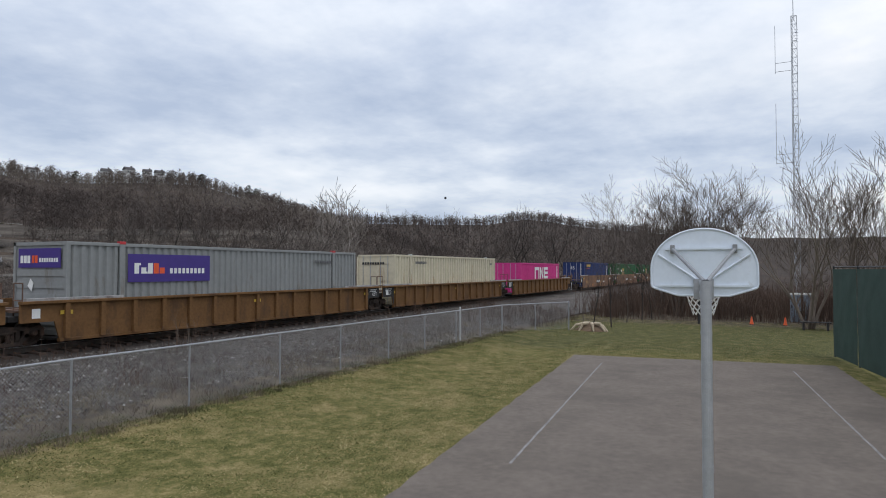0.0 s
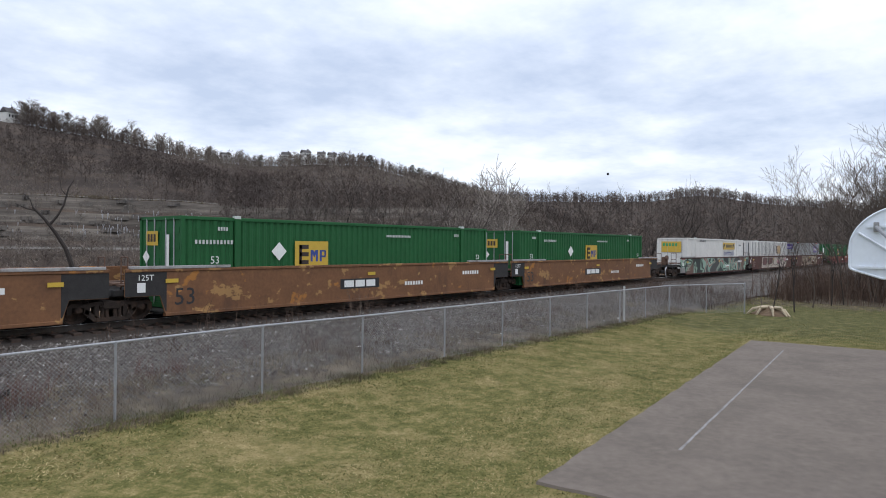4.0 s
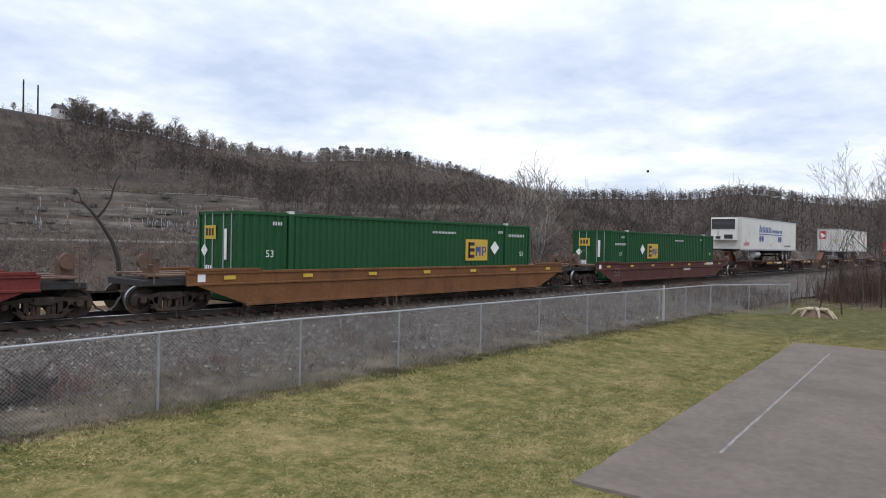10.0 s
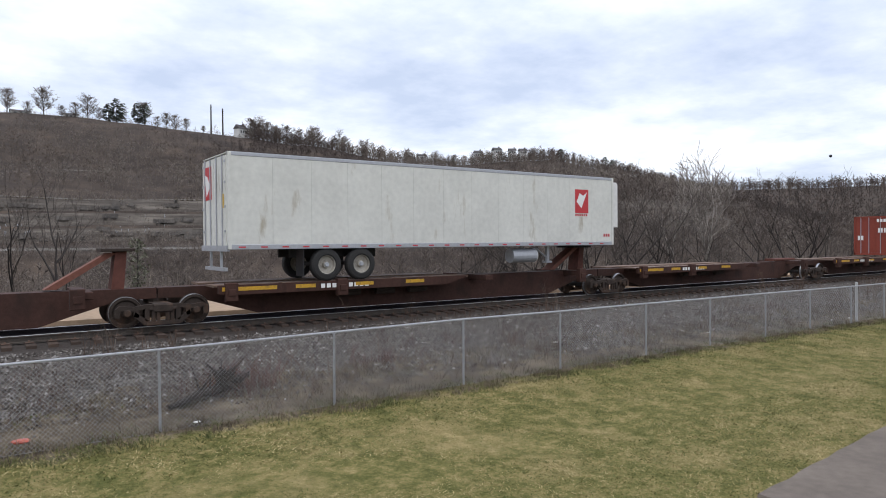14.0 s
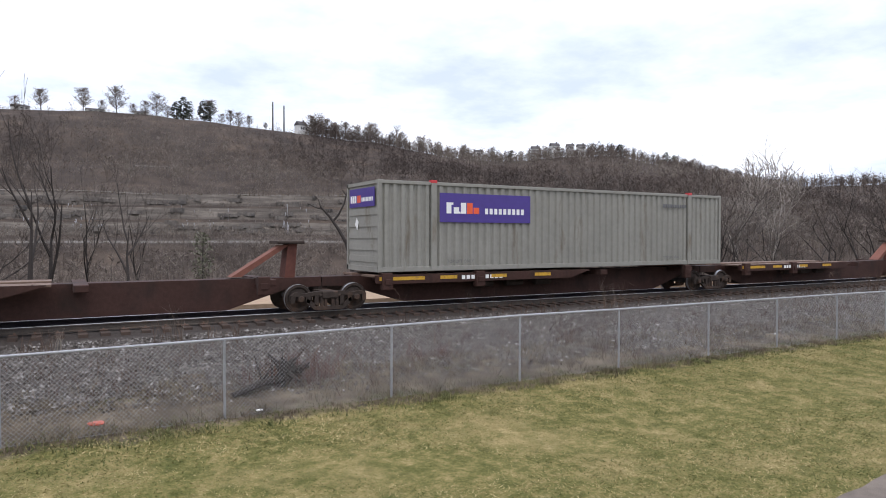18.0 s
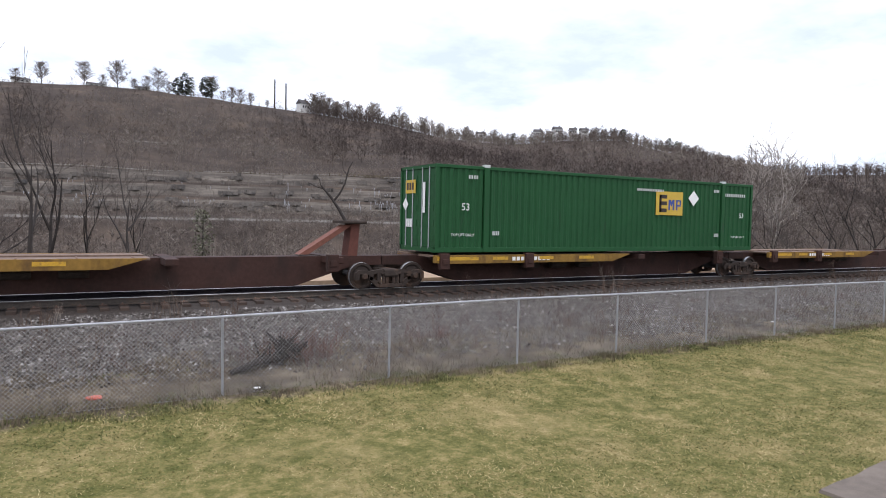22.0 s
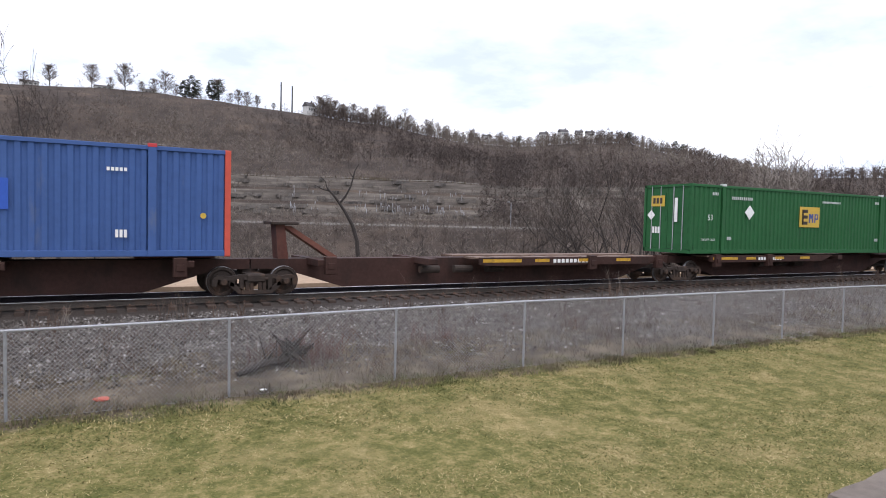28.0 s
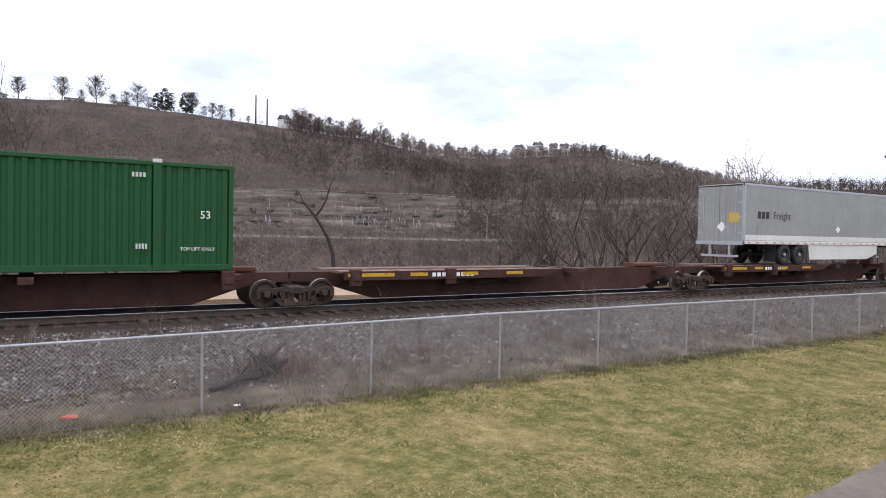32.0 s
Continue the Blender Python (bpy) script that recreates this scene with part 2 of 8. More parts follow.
# ---- geometry helpers ----
class Geo:
    """A growing list of vertices and faces for one mesh."""

    def __init__(self):
        self.v, self.f = [], []

    def add(self, vs, fs):
        n = len(self.v)
        self.v.extend(vs)
        self.f.extend(tuple(i + n for i in q) for q in fs)
        return self

    def box(self, x0, y0, z0, x1, y1, z1):
        return self.add([(x0, y0, z0), (x1, y0, z0), (x1, y1, z0), (x0, y1, z0), (x0, y0, z1), (x1, y0, z1), (x1, y1, z1), (x0, y1, z1)],
                        [(3, 2, 1, 0), (4, 5, 6, 7), (0, 1, 5, 4), (1, 2, 6, 5), (2, 3, 7, 6), (3, 0, 4, 7)])

    def bevel_box(self, x0, y0, z0, x1, y1, z1, b=0.01):
        """A box whose four edges along x and whose ends are chamfered."""
        prof = [(y0 + b, z0), (y1 - b, z0), (y1, z0 + b), (y1, z1 - b), (y1 - b, z1), (y0 + b, z1), (y0, z1 - b), (y0, z0 + b)]
        return self.sweep_x(prof, x0, x1)

    def sweep_x(self, prof, x0, x1):
        n = len(prof)
        vs = [(x0, y, z) for y, z in prof] + [(x1, y, z) for y, z in prof]
        fs = [(i, (i + 1) % n, (i + 1) % n + n, i + n) for i in range(n)]
        return self.add(vs, [tuple(reversed(q)) for q in fs] + [tuple(range(n)), tuple(reversed(range(n, 2 * n)))])

    def sweep_y(self, prof, y0, y1):
        """prof: points (x, z)."""
        n = len(prof)
        vs = [(x, y0, z) for x, z in prof] + [(x, y1, z) for x, z in prof]
        return self.add(vs, [(i, (i + 1) % n, (i + 1) % n + n, i + n) for i in range(n)] + [tuple(reversed(range(n))), tuple(range(n, 2 * n))])

    def sweep_z(self, prof, z0, z1, caps=True):
        n = len(prof)
        vs = [(x, y, z0) for x, y in prof] + [(x, y, z1) for x, y in prof]
        fs = [(i, (i + 1) % n, (i + 1) % n + n, i + n) for i in range(n)]
        return self.add(vs, fs + ([tuple(reversed(range(n))), tuple(range(n, 2 * n))] if caps else []))

    def tube(self, p0, p1, r0, r1=None, n=8, caps=True):
        r1 = r0 if r1 is None else r1
        a, b = Vector(p0), Vector(p1)
        d = b - a
        if d.length < 1e-6:
            return self
        d.normalize()
        u = d.orthogonal().normalized()
        w = d.cross(u)
        vs = []
        for c, r in ((a, r0), (b, r1)):
            for i in range(n):
                t = 2 * math.pi * i / n
                vs.append(tuple(c + (u * math.cos(t) + w * math.sin(t)) * r))
        fs = [(i, (i + 1) % n, (i + 1) % n + n, i + n) for i in range(n)]
        if caps:
            fs += [tuple(reversed(range(n))), tuple(range(n, 2 * n))]
        return self.add(vs, fs)

    def lathe_y(self, cx, cz, prof, n=20):
        """prof: points (y, radius) turned about the y axis through (cx, cz)."""
        k = len(prof)
        vs = [(cx + r * math.cos(2 * math.pi * i / n), y, cz + r * math.sin(2 * math.pi * i / n)) for i in range(n) for y, r in prof]
        fs = [(i * k + j, i * k + j + 1, ((i + 1) % n) * k + j + 1, ((i + 1) % n) * k + j) for i in range(n) for j in range(k - 1)]
        return self.add(vs, fs)

    def mesh(self, name, material):
        me = bpy.data.meshes.new(name)
        me.from_pydata(self.v, [], self.f)
        me.materials.append(material)
        me.update()
        return me


def thing(name, x=0, y=0, z=0, label="", category="", group="", kind=""):
    ob = new(name)
    ob.empty_display_size = 0.2
    ob.location = (x, y, z)
    return tagged(ob, label, category, group, kind)


def part(name, geo, material, parent, label=""):
    n = len(geo.v) // 8
    if name.endswith("_blocks") and len(geo.v) == 8 * n and len(geo.f) == 6 * n:
        for i in range(n):
            one = Geo()
            one.v, one.f = geo.v[8 * i:8 * i + 8], [tuple(k - 8 * i for k in q) for q in geo.f[6 * i:6 * i + 6]]
            ob = part(name[:-1], one, material, parent, label)
        return ob
    ob = new(name, geo.mesh(name, material))
    ob.parent = parent
    return tagged(ob, label, kind="stuff" if name in ("side_markings", "end_markings", "end_stencil") else "")


def whole(name, geo, material, label, category="", group="", kind="", loc=(0, 0, 0)):
    ob = new(name, geo.mesh(name, material))
    ob.location = loc
    return tagged(ob, label, category, group, kind)


def text_geo(body, size, x, y, z, face=-1, squeeze=1.0, align="CENTER"):
    """Letters standing on a plane y, read from the -y side (face -1) or from -x (face -2)."""
    cu = bpy.data.curves.new("letters", "FONT")
    cu.body, cu.size, cu.align_x, cu.align_y, cu.resolution_u = body, size, align, "CENTER", 2
    ob = bpy.data.objects.new("letters", cu)
    me = bpy.data.meshes.new_from_object(ob)
    g = Geo()
    for q in me.vertices:
        a, b = q.co.x * squeeze, q.co.y
        g.v.append((x + a, y, z + b) if face == -1 else (x, y - a, z + b))
    g.f = [tuple(p.vertices) for p in me.polygons]
    bpy.data.objects.remove(ob)
    bpy.data.meshes.remove(me)
    bpy.data.curves.remove(cu)
    return g


# ---- the land ----
RAIL = 1.12          # top of rail
TRACK_Y = 19.0       # centre of the track
FENCE_Y = 10.42


def smooth(a, b, t):
    t = min(1.0, max(0.0, (t - a) / (b - a)))
    return t * t * (3 - 2 * t)


def lerp_list(pts, t):
    if t <= pts[0][0]:
        return pts[0][1]
    for (a, va), (b, vb) in zip(pts, pts[1:]):
        if t <= b:
            return va + (vb - va) * (t - a) / (b - a)
    return pts[-1][1]


# elevation of the near hill's crest by azimuth, and of the far ridge
CREST = [(-40, 0.0), (14, 0.0), (26, 1.2), (33, 3.5), (37, 4.6), (41, 5.8), (45.5, 6.9), (50, 6.9), (55, 6.6), (60, 7.0), (64.5, 7.9), (72, 8.8), (77, 9.15), (83, 9.6), (89, 9.6), (94, 9.2), (110, 8.4), (140, 4.0), (170, 0)]
RIDGE = [(-60, 1.5), (-30, 2.0), (0, 2.4), (9, 2.9), (13, 3.3), (17, 4.1), (19, 4.1), (22, 3.7), (30, 3.8), (36, 3.9), (60, 4), (120, 3), (180, 1.5)]


# section of the hill outwards: valley road, terraced rock cut, bench, wooded slope, crest
BENCH = 16.0
HILL = [(100, -4.8), (122, -3.6), (138, 2.0), (152, 2.4), (178, 3.0), (183, 3.8), (186, 7.0), (191, 7.8), (194, 11.0), (199, 11.8), (202, 15.0), (212, 15.6), (230, 16.0), (292, 31.4), (298, 31.8), (380, 58), (415, 66), (450, 66), (650, 55), (900, 25)]


def land(x, y):
    """Height of the ground: lawn, railway bank, valley floor, hill and far ridge."""
    r, az = math.hypot(x, y), math.degrees(math.atan2(y, x))
    z = 0.25 * smooth(6.5, 10.4, y) * smooth(40, 32, x)
    if x > 40:
        z += -0.6 * smooth(60, 110, x) * smooth(12, 0, y)
    if y > 10.4:
        z += 0.25 * smooth(10.4, 13, y) * smooth(21, 19, y)
    if y > 24:
        z -= 5.0 * smooth(24, 48, y)
    if r > 100 and -45 < az < 178:
        c = lerp_list(CREST, az)
        crest = math.tan(math.radians(c)) * 415 + 2.2 if c > 0 else -4
        h = lerp_list(HILL, r)
        # the benches keep their height along the hill, the slope above them follows the crest
        bench = BENCH * smooth(24, 38, az)
        near = h if h < 0 else h / BENCH * bench
        if h > BENCH:
            near = bench + (h - BENCH) * (crest - bench) / (66.0 - BENCH)
        near = min(near, max(crest, -2)) if r > 300 else near
        fr = lerp_list(RIDGE, az)
        far = (math.tan(math.radians(fr)) * 1250 + 3) * smooth(560, 1250, r) * smooth(3500, 1300, r)
        z = max(z + (near - z) * smooth(100, 135, r) if y > 30 else z, 0 if y < 20 else -9)
        z = max(z, far) if r > 500 else z
        if r > 120:
            w = smooth(120, 320, r)
            z += w * 3.2 * noise.noise((x * 0.012, y * 0.012, 3)) + w * 1.1 * noise.noise((x * 0.045, y * 0.045, 8))
    return z


def ground_material():
    m = bpy.data.materials.new("ground_cover")
    m.use_nodes = True
    nt = m.node_tree
    N, L = nt.nodes.new, nt.links.new
    b = nt.nodes["Principled BSDF"]
    b.inputs["Roughness"].default_value = 0.95
    b.inputs["Specular IOR Level"].default_value = 0.1
    co, sep = N("ShaderNodeTexCoord"), N("ShaderNodeSeparateXYZ")
    L(co.outputs["Object"], sep.inputs[0])

    def tone(scale, detail, stops, rough=0.6):
        n, r = N("ShaderNodeTexNoise"), N("ShaderNodeValToRGB")
        n.inputs["Scale"].default_value, n.inputs["Detail"].default_value, n.inputs["Roughness"].default_value = scale, detail, rough
        L(co.outputs["Object"], n.inputs["Vector"]); L(n.outputs[0], r.inputs[0])
        e = r.color_ramp.elements
        e[0].position, e[0].color = stops[0][0], (*stops[0][1], 1)
        e[1].position, e[1].color = stops[-1][0], (*stops[-1][1], 1)
        for p, c in stops[1:-1]:
            e.new(p).color = (*c, 1)
        return r.outputs[0]

    def blend(f, a, c):
        x = N("ShaderNodeMix"); x.data_type = "RGBA"
        L(f, x.inputs["Factor"]); L(a, x.inputs[6]); L(c, x.inputs[7])
        return x.outputs[2]

    def over(sock, lo, hi):
        r = N("ShaderNodeMapRange")
        r.inputs[1].default_value, r.inputs[2].default_value = lo, hi
        L(sock, r.inputs[0])
        return r.outputs[0]

    lawn = tone(2.6, 12, [(0.36, (0.06, 0.07, 0.02)), (0.47, (0.115, 0.113, 0.036)), (0.55, (0.2, 0.168, 0.067)), (0.65, (0.33, 0.258, 0.125))], 0.85)
    straw = tone(3.4, 10, [(0.34, (0.14, 0.115, 0.05)), (0.5, (0.26, 0.205, 0.092)), (0.66, (0.42, 0.325, 0.17))], 0.8)
    big = N("ShaderNodeTexNoise"); big.inputs["Scale"].default_value = 0.55; big.inputs["Detail"].default_value = 7; big.inputs["Roughness"].default_value = 0.65
    L(co.outputs["Object"], big.inputs["Vector"])
    weeds = tone(1.4, 9, [(0.36, (0.045, 0.037, 0.028)), (0.5, (0.105, 0.084, 0.06)), (0.66, (0.19, 0.155, 0.112))], 0.72)
    forest = tone(0.06, 10, [(0.34, (0.034, 0.027, 0.023)), (0.48, (0.056, 0.044, 0.037)), (0.58, (0.082, 0.063, 0.05)), (0.70, (0.135, 0.1, 0.071))], 0.78)
    # shale in level beds with dark partings
    mp, bed, rr = N("ShaderNodeMapping"), N("ShaderNodeTexNoise"), N("ShaderNodeValToRGB")
    mp.inputs["Scale"].default_value = (0.05, 0.05, 0.75)
    bed.inputs["Scale"].default_value, bed.inputs["Detail"].default_value, bed.inputs["Roughness"].default_value = 1.3, 9, 0.72
    L(co.outputs["Object"], mp.inputs[0]); L(mp.outputs[0], bed.inputs["Vector"]); L(bed.outputs[0], rr.inputs[0])
    e = rr.color_ramp.elements
    e[0].position, e[0].color = 0.36, (0.045, 0.039, 0.034, 1)
    e[1].position, e[1].color = 0.68, (0.19, 0.168, 0.142, 1)
    e.new(0.52).color = (0.098, 0.085, 0.072, 1)
    wob = N("ShaderNodeTexNoise"); wob.inputs["Scale"].default_value = 1.7; wob.inputs["Detail"].default_value = 6
    L(co.outputs["Object"], wob.inputs["Vector"])
    yy = N("ShaderNodeMath"); yy.operation = "MULTIPLY_ADD"; yy.inputs[1].default_value = 1.3
    L(wob.outputs[0], yy.inputs[0]); L(sep.outputs[1], yy.inputs[2])
    lawn = blend(over(big.outputs[0], 0.49, 0.7), lawn, straw)
    lush = tone(2.0, 10, [(0.34, (0.046, 0.055, 0.02)), (0.5, (0.09, 0.092, 0.036)), (0.66, (0.19, 0.155, 0.075))], 0.8)
    lx = N("ShaderNodeMath"); lx.operation = "MULTIPLY_ADD"; lx.inputs[1].default_value = 9
    L(big.outputs[0], lx.inputs[0]); L(sep.outputs[0], lx.inputs[2])
    lawn = blend(over(lx.outputs[0], 31, 34), lawn, lush)
    c = blend(over(yy.outputs[0], 10.5, 10.9), lawn, weeds)
    xx = N("ShaderNodeMath"); xx.operation = "MULTIPLY_ADD"; xx.inputs[1].default_value = 6
    L(wob.outputs[0], xx.inputs[0]); L(sep.outputs[0], xx.inputs[2])
    c = blend(over(xx.outputs[0], 46, 47.5), c, weeds)
    c = blend(over(sep.outputs[1], 40, 75), c, forest)
    c = blend(over(sep.outputs[0], 85, 115), c, forest)
    geo, up, steep = N("ShaderNodeNewGeometry"), N("ShaderNodeSeparateXYZ"), N("ShaderNodeMath")
    L(geo.outputs["True Normal"], up.inputs[0])
    steep.operation = "MULTIPLY"
    far = over(sep.outputs[1], 75, 90)
    L(over(up.outputs[2], 0.93, 0.80), steep.inputs[0]); L(far, steep.inputs[1])
    c = blend(steep.outputs[0], c, rr.outputs[0])
    L(c, b.inputs["Base Color"])
    n, bp = N("ShaderNodeTexNoise"), N("ShaderNodeBump")
    n.inputs["Scale"].default_value, n.inputs["Detail"].default_value = 22, 8
    bp.inputs["Strength"].default_value, bp.inputs["Distance"].default_value = 0.8, 0.05
    L(co.outputs["Object"], n.inputs["Vector"]); L(n.outputs[0], bp.inputs["Height"]); L(bp.outputs[0], b.inputs["Normal"])
    return m


M["ground"] = ground_material()


def build_ground():
    g = Geo()
    azs = [a * 0.75 for a in range(0, 480)]
    rs = [0.0, 1.5, 3, 4.5, 6, 7.5, 9, 10.5, 12, 13.5, 15, 17, 19, 21, 23, 25, 28, 31, 35, 40, 46, 53, 60, 70, 80, 90, 100, 112, 124, 136, 139, 143, 147, 150, 165, 178, 183, 186, 191, 194, 199, 202, 207, 212, 221, 230, 244, 260, 276, 292, 298, 310, 325, 350, 380, 400, 415, 432, 450, 500, 570, 650, 750, 850, 950, 1050, 1150, 1250, 1400, 1700, 2200, 3200]
    for r in rs[1:]:
        for a in azs:
            x, y = r * math.cos(math.radians(a)), r * math.sin(math.radians(a))
            g.v.append((x, y, land(x, y)))
    n = len(azs)
    for i in range(len(rs) - 2):
        for j in range(n):
            g.f.append((i * n + j, (i + 1) * n + j, (i + 1) * n + (j + 1) % n, i * n + (j + 1) % n))
    g.v.append((0, 0, 0))
    c = len(g.v) - 1
    for j in range(n):
        g.f.append((c, j, (j + 1) % n))
    ob = whole("ground", g, M["ground"], "mown winter lawn running into weeds, valley and wooded hill", "ground", kind="structure")
    ob.data.polygons.foreach_set("use_smooth", [True] * len(ob.data.polygons))


build_ground()


# ---- the court ----
CA = radians(5.5)
CO = Vector((7.88, 3.47, 0))
CU, CW = Vector((math.cos(CA), math.sin(CA), 0)), Vector((math.sin(CA), -math.cos(CA), 0))


def court(u, w, z=0.0):
    return tuple(CO + CU * u + CW * w + Vector((0, 0, z)))


def build_court():
    g = Geo()
    edge = []
    for u0, w0, u1, w1 in ((0, 0, 18.1, 0), (18.1, 0, 18.1, 9.05), (18.1, 9.05, 0, 9.05), (0, 9.05, 0, 0)):
        n = 40
        for i in range(n):
            t = i / n
            wob = 0.05 * noise.noise((u0 + (u1 - u0) * t * 1.9, w0 + (w1 - w0) * t * 1.9, 4)) if 0 < i else 0
            du, dw = (0, 1) if w0 == w1 else (1, 0)
            edge.append((u0 + (u1 - u0) * t + du * wob, w0 + (w1 - w0) * t + dw * wob))
    n = len(edge)
    top = [court(u, w, 0.045) for u, w in edge]
    low = [court(u + (0.05 if u > 9 else -0.05), w + (0.05 if w > 4.5 else -0.05), -0.12) for u, w in edge]
    g.add(top + low, [tuple(reversed(range(n)))] + [(i, (i + 1) % n, (i + 1) % n + n, i + n) for i in range(n)])
    whole("court_pavement", g, M["asphalt"], "grey weathered asphalt ball court with worn white lines", "pavement", kind="structure")
    for u0, u1, w in ((2.71, 16.0, 1.31), (5.2, 16.2, 7.5)):
        g = Geo()
        k = 60
        for i in range(k + 1):
            u = u0 + (u1 - u0) * i / k
            for s in (-1, 1):
                g.v.append(court(u, w + s * (0.024 + 0.012 * noise.noise((u * 3, s * 5, w))), 0.049))
        g.f = [(2 * i, 2 * i + 1, 2 * i + 3, 2 * i + 2) for i in range(k)]
        whole("line_marking", g, M["line"], "worn white painted line on the asphalt", "line marking", kind="structure")


build_court()


# ---- railway ----
def ballast_material():
    m = mat("grey_crushed_stone", (0.105, 0.093, 0.082), 0.95, 0, 0.3, 0.8, 1.0, 26, (0.065, 0.05, 0.04), 0.65, 0.7)
    nt = m.node_tree
    N, L = nt.nodes.new, nt.links.new
    b = nt.nodes["Principled BSDF"]
    co, v, r = N("ShaderNodeTexCoord"), N("ShaderNodeTexVoronoi"), N("ShaderNodeMapRange")
    v.inputs["Scale"].default_value = 16
    L(co.outputs["Object"], v.inputs["Vector"])
    sp = N("ShaderNodeSeparateColor")
    L(v.outputs["Color"], sp.inputs[0])
    r.inputs[3].default_value, r.inputs[4].default_value = 0.35, 1.9
    L(sp.outputs[0], r.inputs[0])
    old = b.inputs["Base Color"].links[0].from_socket
    mul = N("ShaderNodeVectorMath"); mul.operation = "SCALE"
    L(old, mul.inputs[0]); L(r.outputs[0], mul.inputs["Scale"]); L(mul.outputs[0], b.inputs["Base Color"])
    bp = N("ShaderNodeBump"); bp.inputs["Strength"].default_value, bp.inputs["Distance"].default_value = 1.0, 0.06
    bp.invert = True
    L(v.outputs["Distance"], bp.inputs["Height"]); L(bp.outputs[0], b.inputs["Normal"])
    return m


M["ballast"] = ballast_material()
# oil stain and the train's shade together in one dark colour
M["oily_shade"] = mat("oily_shaded_stones", (0.034, 0.026, 0.021), 0.9, 0, 0.45, 14, 0.8, 22)
M["sleeper"] = mat("creosoted_wood", (0.055, 0.036, 0.026), 0.9, 0, 0.35, 4, 0.4, 30, rnd=0.25)
# far rail's web: the shadow under the train is put into this blue-black
M["rail_shaded"] = mat("shaded_rusty_rail", (0.026, 0.021, 0.03), 0.7, 0.1, 0.3, 4)
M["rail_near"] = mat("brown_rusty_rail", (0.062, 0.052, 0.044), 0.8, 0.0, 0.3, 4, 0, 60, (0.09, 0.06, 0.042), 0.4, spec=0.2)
M["dirt"] = mat("tan_dry_grass_and_dirt", (0.32, 0.225, 0.145), 0.95, 0, 0.25, 0.7, 0.5, 20)


